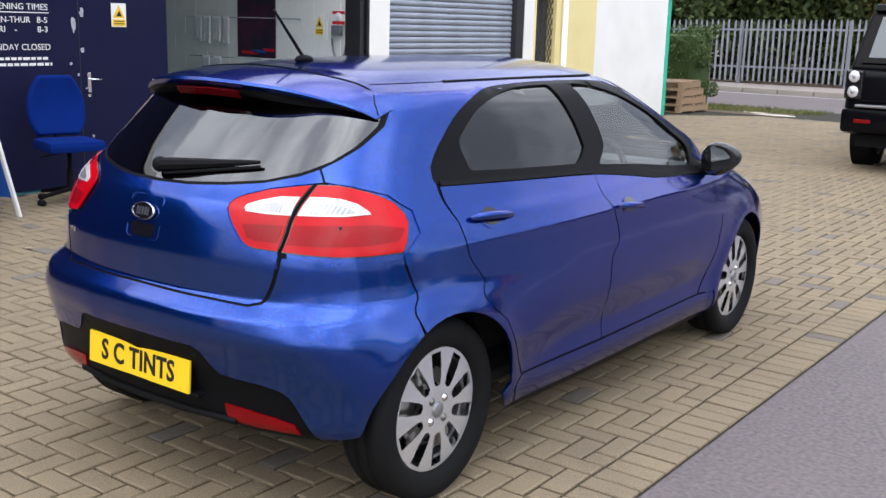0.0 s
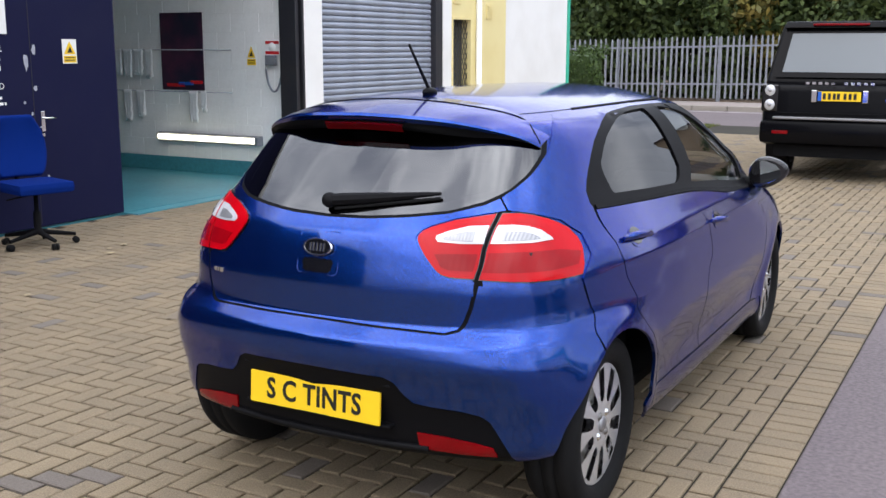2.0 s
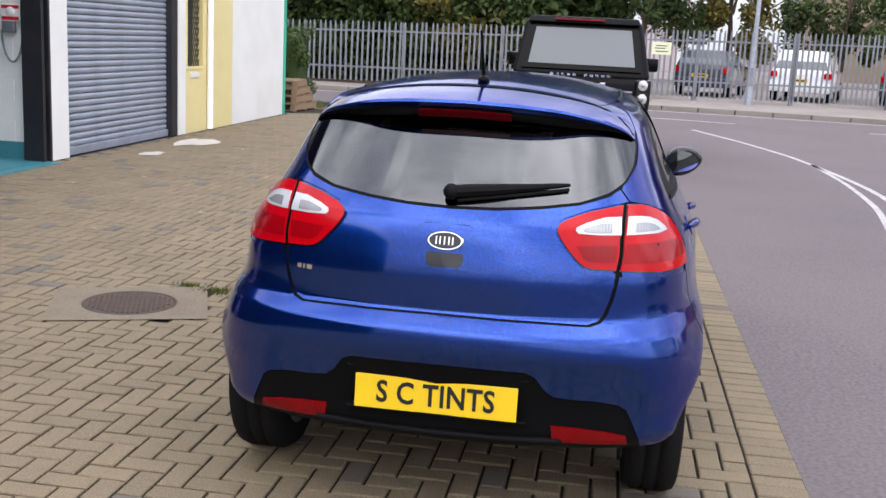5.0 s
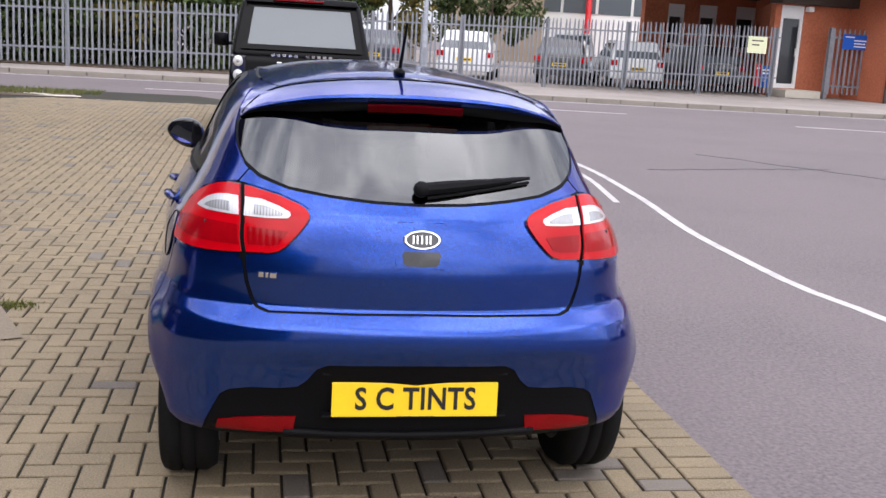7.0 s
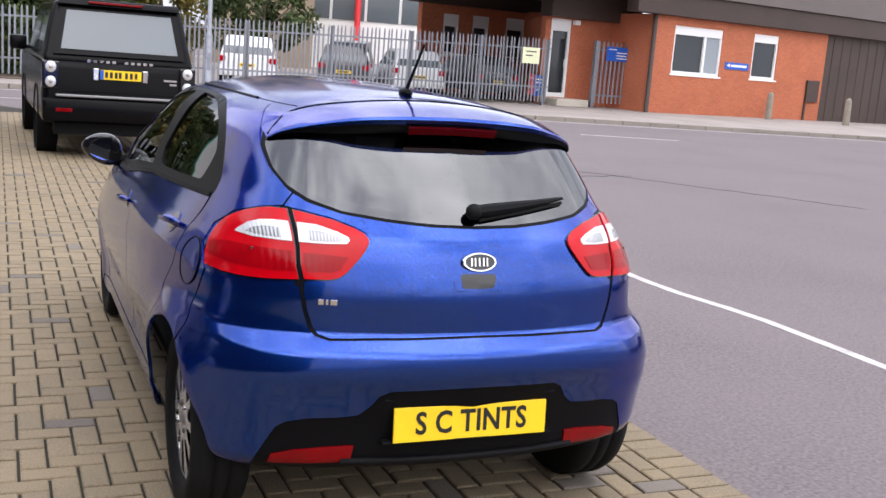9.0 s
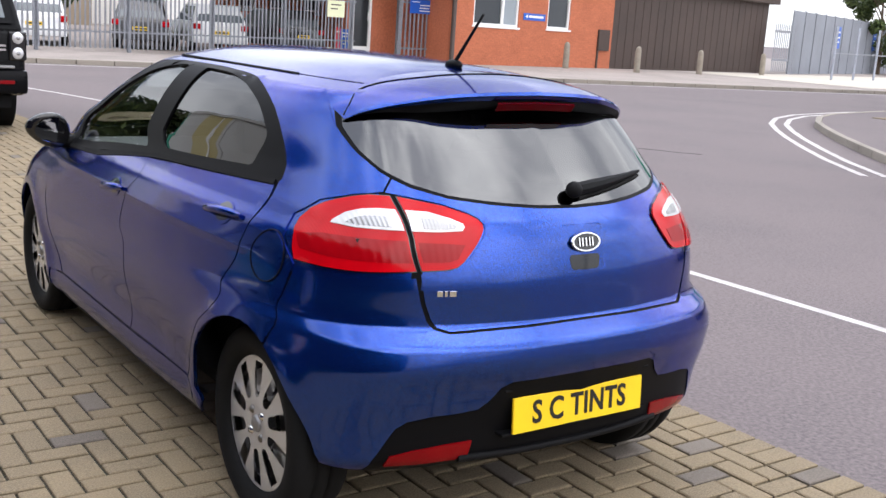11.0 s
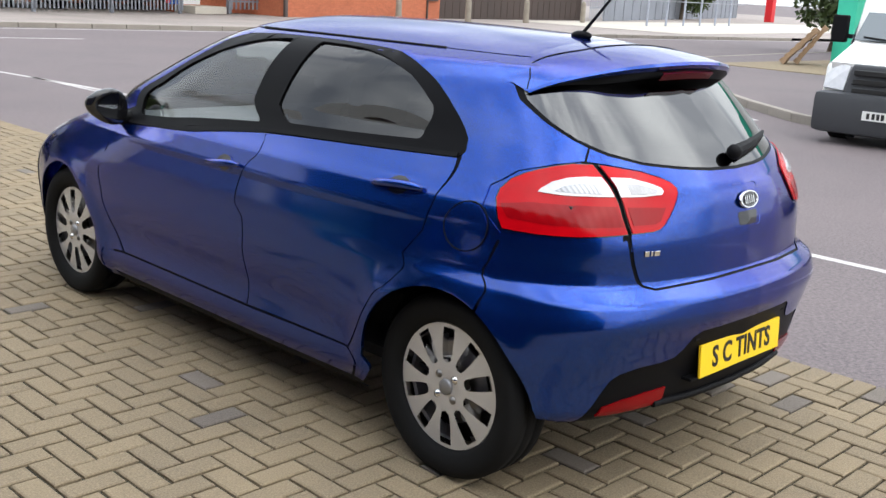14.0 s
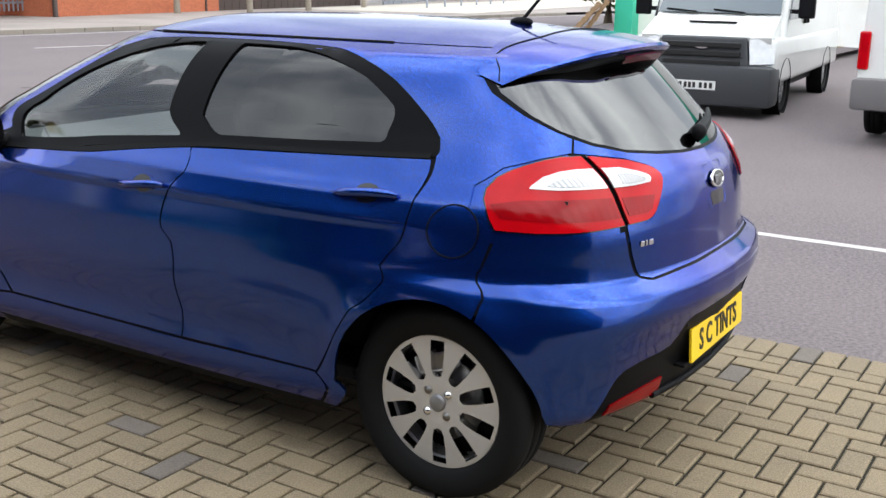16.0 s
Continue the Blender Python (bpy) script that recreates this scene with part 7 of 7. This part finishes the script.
# ---------------------------------------------------------------- trees, hedge, grass
def leaf_cloud(name, clumps, per, size, mat, parent, seed, flat=1.0):
    """Many small leaves gathered in clumps; each clump is (centre, radius)."""
    rg = np.random.default_rng(seed)
    verts, faces = [], []
    for (cx, cy, cz), r in clumps:
        d = rg.normal(size=(per, 3))
        d /= np.linalg.norm(d, axis=1)[:, None]
        p = np.array([cx, cy, cz]) + d * (r * rg.uniform(0.45, 1.05, size=(per, 1))) * np.array([1, 1, flat])
        a = rg.normal(size=(per, 3))
        a /= np.linalg.norm(a, axis=1)[:, None]
        b = np.cross(a, rg.normal(size=(per, 3)))
        b /= np.linalg.norm(b, axis=1)[:, None]
        s = size * rg.uniform(0.6, 1.3, size=(per, 1))
        for q, u, w in zip(p, a * s, b * s * 0.55):
            i = len(verts)
            verts += [tuple(q - u), tuple(q - w), tuple(q + u), tuple(q + w)]
            faces.append((i, i + 1, i + 2, i + 3))
    ob = new(name, mesh_of(name, verts, faces, mat))
    ob.parent = parent
    return ob


def tree(x, y, height, spread_, seed, mat, label, z=0.08):
    rg = random.Random(seed)
    t = thing("tree", label, "tree", pose(x, y, z))
    bm = bmesh.new()
    lean = rg.uniform(-0.4, 0.4)
    add_tube(bm, [(0, 0, -0.05), (0.05, 0, height * 0.2), (lean * 0.4, 0.1, height * 0.45), (lean, 0.2, height * 0.8)], [0.20, 0.15, 0.11, 0.04], 9)
    for k in range(7):
        a, z0 = k * 2.4, height * (0.22 + 0.07 * k)
        add_tube(bm, [(0.05, 0, z0), (0.5 * spread_ * math.cos(a), 0.5 * spread_ * math.sin(a), z0 + height * 0.16), (0.85 * spread_ * math.cos(a), 0.85 * spread_ * math.sin(a), z0 + height * 0.24)], [0.07, 0.045, 0.015], 6)
    part("trunk", bm, BARK, t)
    clumps = []
    for k in range(34):
        a, rr_ = rg.uniform(0, math.tau), spread_ * math.sqrt(rg.uniform(0.03, 1.0))
        zz = height * rg.uniform(0.16, 0.98)
        k2 = 1.0 - 0.5 * max(0.0, zz / height - 0.6) / 0.4
        clumps.append(((rr_ * math.cos(a) * k2, rr_ * math.sin(a) * k2, zz), rg.uniform(0.45, 0.95)))
    leaf_cloud("crown", clumps, 330, 0.135, mat, t, seed)
    return t


rng = random.Random(21)
for k, (x, y, h, s) in enumerate(((-23, 29.5, 6.5, 2.8), (-19.5, 30.5, 7.2, 2.6), (-16.2, 29.0, 6.2, 2.6), (-13, 30.0, 7.0, 2.8), (-10, 29.6, 6.4, 2.5), (-7.4, 30.4, 7.0, 2.6), (-4.6, 30.0, 6.6, 2.5), (-1.6, 32.6, 7.6, 2.6),
                                  (1.5, 43.0, 9.0, 3.0), (5.2, 44.0, 8.6, 2.9), (11.5, 52.0, 9.0, 3.0), (-12, 34.0, 9.0, 3.2), (-5.0, 35.0, 8.8, 3.0), (-19, 35.0, 9.5, 3.2), (64, 40.0, 7, 3.0), (33.5, 14.5, 6.0, 2.4))):
    tree(x, y, h, s, 100 + k, AUTUMN if k in (3, 6, 9) else LEAF, "leafy roadside tree behind the steel fence" if k < 14 else "leafy tree beyond the junction")
# undergrowth behind the fence
under = []
for k in range(420):
    s = rng.uniform(-23, 1.2)
    q = fence_line(s)
    under.append(((q.x, q.y + rng.uniform(0.9, 3.2), rng.uniform(0.1, 4.6)), rng.uniform(0.45, 0.85)))
ug = leaf_cloud("undergrowth", under, 190, 0.11, LEAF, None, 55)
tagged(ug, "tangled ivy and bramble undergrowth behind the fence", "bushes", kind="stuff")
tagged(part("soil_bank", box(-40, 1.5, 26.6, 45, 0.05, 0.13), SOIL), "bare soil under the roadside trees", "soil", kind="structure")
# clipped hedge at the end of the building
hedge = thing("hedge", "clipped green box-shaped hedge on a strip of grass", "hedge", pose(-6.55, 18.3, 0))
clumps = []
for k in range(150):
    clumps.append(((rng.uniform(-1.6, 0.45), rng.uniform(-0.55, 0.55), rng.uniform(0.15, 1.55)), 0.20))
leaf_cloud("leaves", clumps, 150, 0.034, HEDGE, hedge, 77)
part("hedge_core", add_box(bmesh.new(), -1.55, 0.35, -0.45, 0.45, 0.0, 1.45, 0.12), HEDGE, hedge)
rg = np.random.default_rng(5)
verts, faces = [], []
for k in range(9000):
    x = rg.uniform(-9.5, -3.6)
    y = rg.uniform(16.6, 18.9)
    if (x + 3.6) * 0.25 + (y - 18.9) > 0.0 or y < 16.9 + 0.35 * max(0, x + 6.2):
        continue
    h, a = rg.uniform(0.02, 0.075), rg.uniform(0, math.tau)
    i = len(verts)
    verts += [(x, y, -0.005), (x + 0.014 * math.cos(a), y + 0.014 * math.sin(a), -0.005), (x + 0.03 * math.sin(a * 3), y + 0.03 * math.cos(a * 3), h)]
    faces.append((i, i + 1, i + 2))
tagged(new("grass", mesh_of("grass", verts, faces, GRASS)), "rough yellow-green grass strip by the hedge", "grass", kind="stuff")
tagged(part("grass_bed", box(-9.5, -4.0, 16.9, 18.9, -0.011, 0.0), SOIL), "bare earth under the grass strip", "soil", kind="structure")
# moss at the joints by the inspection cover, fallen leaves
verts, faces = [], []
for cx, cy, r, nn in ((-1.78, 2.12, 0.07, 260), (-2.0, 2.2, 0.04, 100), (1.15, 6.1, 0.06, 120)):
    for k in range(nn):
        x, y, a = cx + rg.normal() * r, cy + rg.normal() * r * 0.6, rg.uniform(0, 6.28)
        i = len(verts)
        verts += [(x, y, 0.0), (x + 0.008 * math.cos(a), y + 0.008 * math.sin(a), 0.0), (x + 0.006, y, rg.uniform(0.01, 0.03))]
        faces.append((i, i + 1, i + 2))
tagged(new("weeds", mesh_of("weeds", verts, faces, GRASS)), "tufts of weed in the paving joints", "weeds", kind="stuff")
DRYLEAF = material("fallen_dry_leaf", (0.42, 0.33, 0.20), 0.8, spread=0.5)
for x, y in ((-4.35, 2.62), (-4.20, 2.48), (-4.38, 2.80), (-3.6, 1.2), (-3.35, 3.6), (-2.9, 4.6), (-4.6, 5.6), (-4.2, 6.3), (-3.1, 6.9), (-4.9, 11.3), (-4.2, 9.2)):
    bm = bmesh.new()
    k = rng.uniform(0.03, 0.05)
    pts = [(-k, 0, 0.004), (-k * 0.3, k * 0.5, 0.012), (k * 0.6, k * 0.45, 0.006), (k, 0, 0.016), (k * 0.3, -k * 0.5, 0.005), (-k * 0.5, -k * 0.4, 0.010)]
    bm.faces.new([bm.verts.new(p) for p in pts])
    ob = part("fallen_leaf", bm, DRYLEAF)
    ob.matrix_basis = pose(x, y, 0.002, 0, 0, rng.uniform(0, 360))
    tagged(ob, "dry fallen leaf lying on the paving", "leaf", "fallen leaves")
PATCH = material("pale_cement_patch", (0.58, 0.52, 0.45), 0.9, grain=0.3, stain=0.4, stain_scale=6)
for cx, cy, a, b in ((-5.05, 9.7, 0.30, 0.55), (-5.0, 8.2, 0.14, 0.25), (-4.2, 17.2, 0.5, 0.18), (-4.7, 17.5, 0.3, 0.15)):
    bm = bmesh.new()
    bm.faces.new([bm.verts.new((cx + a * math.cos(k * math.tau / 14) * rng.uniform(0.6, 1.1), cy + b * math.sin(k * math.tau / 14) * rng.uniform(0.6, 1.1), 0.004)) for k in range(14)])
    tagged(part("cement_patch", bm, PATCH), "pale cement smear on the paving", "patch", kind="structure")

# ---------------------------------------------------------------- block paving, laid in herringbone
EDGE = 1.31
paving = thing("forecourt", "buff block paving laid in herringbone with dark joints", "paving", kind="structure")


def edge_at(y):
    """The paving's edge along the road: straight, then curving away past the off-roader."""
    return EDGE if y < 11.5 else EDGE - 0.055 * (y - 11.5) ** 2


bm = bmesh.new()
ys_ = [-9 + k for k in range(21)] + [12 + 0.5 * k for k in range(15)]
lft = [bm.verts.new((WX - 0.02 if y < 15.2 else -9.5, y, -0.013)) for y in ys_]
rgt = [bm.verts.new((edge_at(y) + 0.0, y, -0.013)) for y in ys_]
for i in range(len(ys_) - 1):
    bm.faces.new((lft[i], rgt[i], rgt[i + 1], lft[i + 1]))
part("joint_bed", bm, JOINT, paving, "dark sand in the joints")


def block_mesh(w, h, name="paving_block"):
    g, c = 0.0056, 0.006
    x0, x1, y0, y1 = g, w - g, g, h - g
    vv = [(x0, y0, -0.016), (x1, y0, -0.016), (x1, y1, -0.016), (x0, y1, -0.016), (x0, y0, -0.004), (x1, y0, -0.004), (x1, y1, -0.004), (x0, y1, -0.004),
          (x0 + c, y0 + c, 0.0), (x1 - c, y0 + c, 0.0), (x1 - c, y1 - c, 0.0), (x0 + c, y1 - c, 0.0)]
    ff = [(8, 9, 10, 11)] + [(4 + i, 4 + (i + 1) % 4, 8 + (i + 1) % 4, 8 + i) for i in range(4)] + [(i, (i + 1) % 4, 4 + (i + 1) % 4, 4 + i) for i in range(4)]
    return vv, ff


def under_cover(x, y):
    """Whether a block's middle lies under the inspection cover's concrete surround."""
    p = Matrix.Rotation(radians(-22), 2) @ Vector((x + 2.14, y - 1.70))
    return abs(p.x) < 0.37 and abs(p.y) < 0.30


U = 0.1
flat_b, tall_b, half_b = block_mesh(0.2, 0.1), block_mesh(0.1, 0.2), block_mesh(0.1, 0.1)
shared = {}
for key, (vv, ff) in (("flat", flat_b), ("tall", tall_b)):
    for mat in (BLOCK, GREYBLOCK):
        shared[(key, mat.name)] = mesh_of("paving_block", vv, ff, mat)
rng = random.Random(31)
pieces = []
seen = set()
for k in range(-220, 320):
    for n_ in range(-160, 160):
        for key, cx, cy in (("flat", k + 2 * n_, k - 2 * n_), ("tall", k + 2 + 2 * n_, k - 1 - 2 * n_)):
            x, y = cx * U + 0.01, cy * U
            if x < WX - 3.6 or x > EDGE or y < -7.5 or y > 16.6:
                continue
            w, h = (0.2, 0.1) if key == "flat" else (0.1, 0.2)
            if key == "flat" and x + 0.1 < edge_at(y) - 0.199 < x + 0.199:
                pieces.append(("half", x, y))
            if x + w > edge_at(y) - 0.2 + 0.003 or (x < WX + 0.002 and y < 15.3) or under_cover(x + w / 2, y + h / 2):
                continue
            if y > 15.3 and (x < -5.6 + 0.9 * (y - 15.3)):
                continue
            pieces.append((key, x, y))
for k in range(-75, 166):
    pieces.append(("sold", edge_at(k * 0.1) - 0.2, k * 0.1))
near = [p for p in pieces if -2.3 < p[1] < 1.2 and -2.9 < p[2] < -0.4 and p[0] in ("flat", "tall")]
near.sort(key=lambda p: -p[2])
near = set(near[:290])
stock = {"BLOCK": ([], []), "GREYBLOCK": ([], [])}
for p in pieces:
    key, x, y = p
    grey = rng.random() < 0.045
    lift, tx, ty = rng.uniform(-0.0025, 0.0015), rng.uniform(-0.012, 0.012), rng.uniform(-0.012, 0.012)
    if p in near:
        ob = new("paving_block", shared[(key, (GREYBLOCK if grey else BLOCK).name)])
        ob.parent = paving
        ob.matrix_basis = pose(x, y, lift, math.degrees(tx) * 0.6, math.degrees(ty) * 0.6, 0)
        continue
    vv, ff = half_b if key == "half" else flat_b if key in ("flat", "sold") else tall_b
    V, F = stock["GREYBLOCK" if grey else "BLOCK"]
    i = len(V)
    V += [(x + a, y + b, c + lift + tx * (a - 0.1) * 0.6 + ty * (b - 0.05) * 0.6) for a, b, c in vv]
    F += [tuple(i + q for q in f) for f in ff]
for nm, mat in (("BLOCK", BLOCK), ("GREYBLOCK", GREYBLOCK)):
    ob = new("paving_blocks", mesh_of("paving_blocks", *stock[nm], mat))
    ob.parent = paving
    tagged(ob, "herringbone paving blocks" if nm == "BLOCK" else "darker grey paving blocks", kind="stuff")
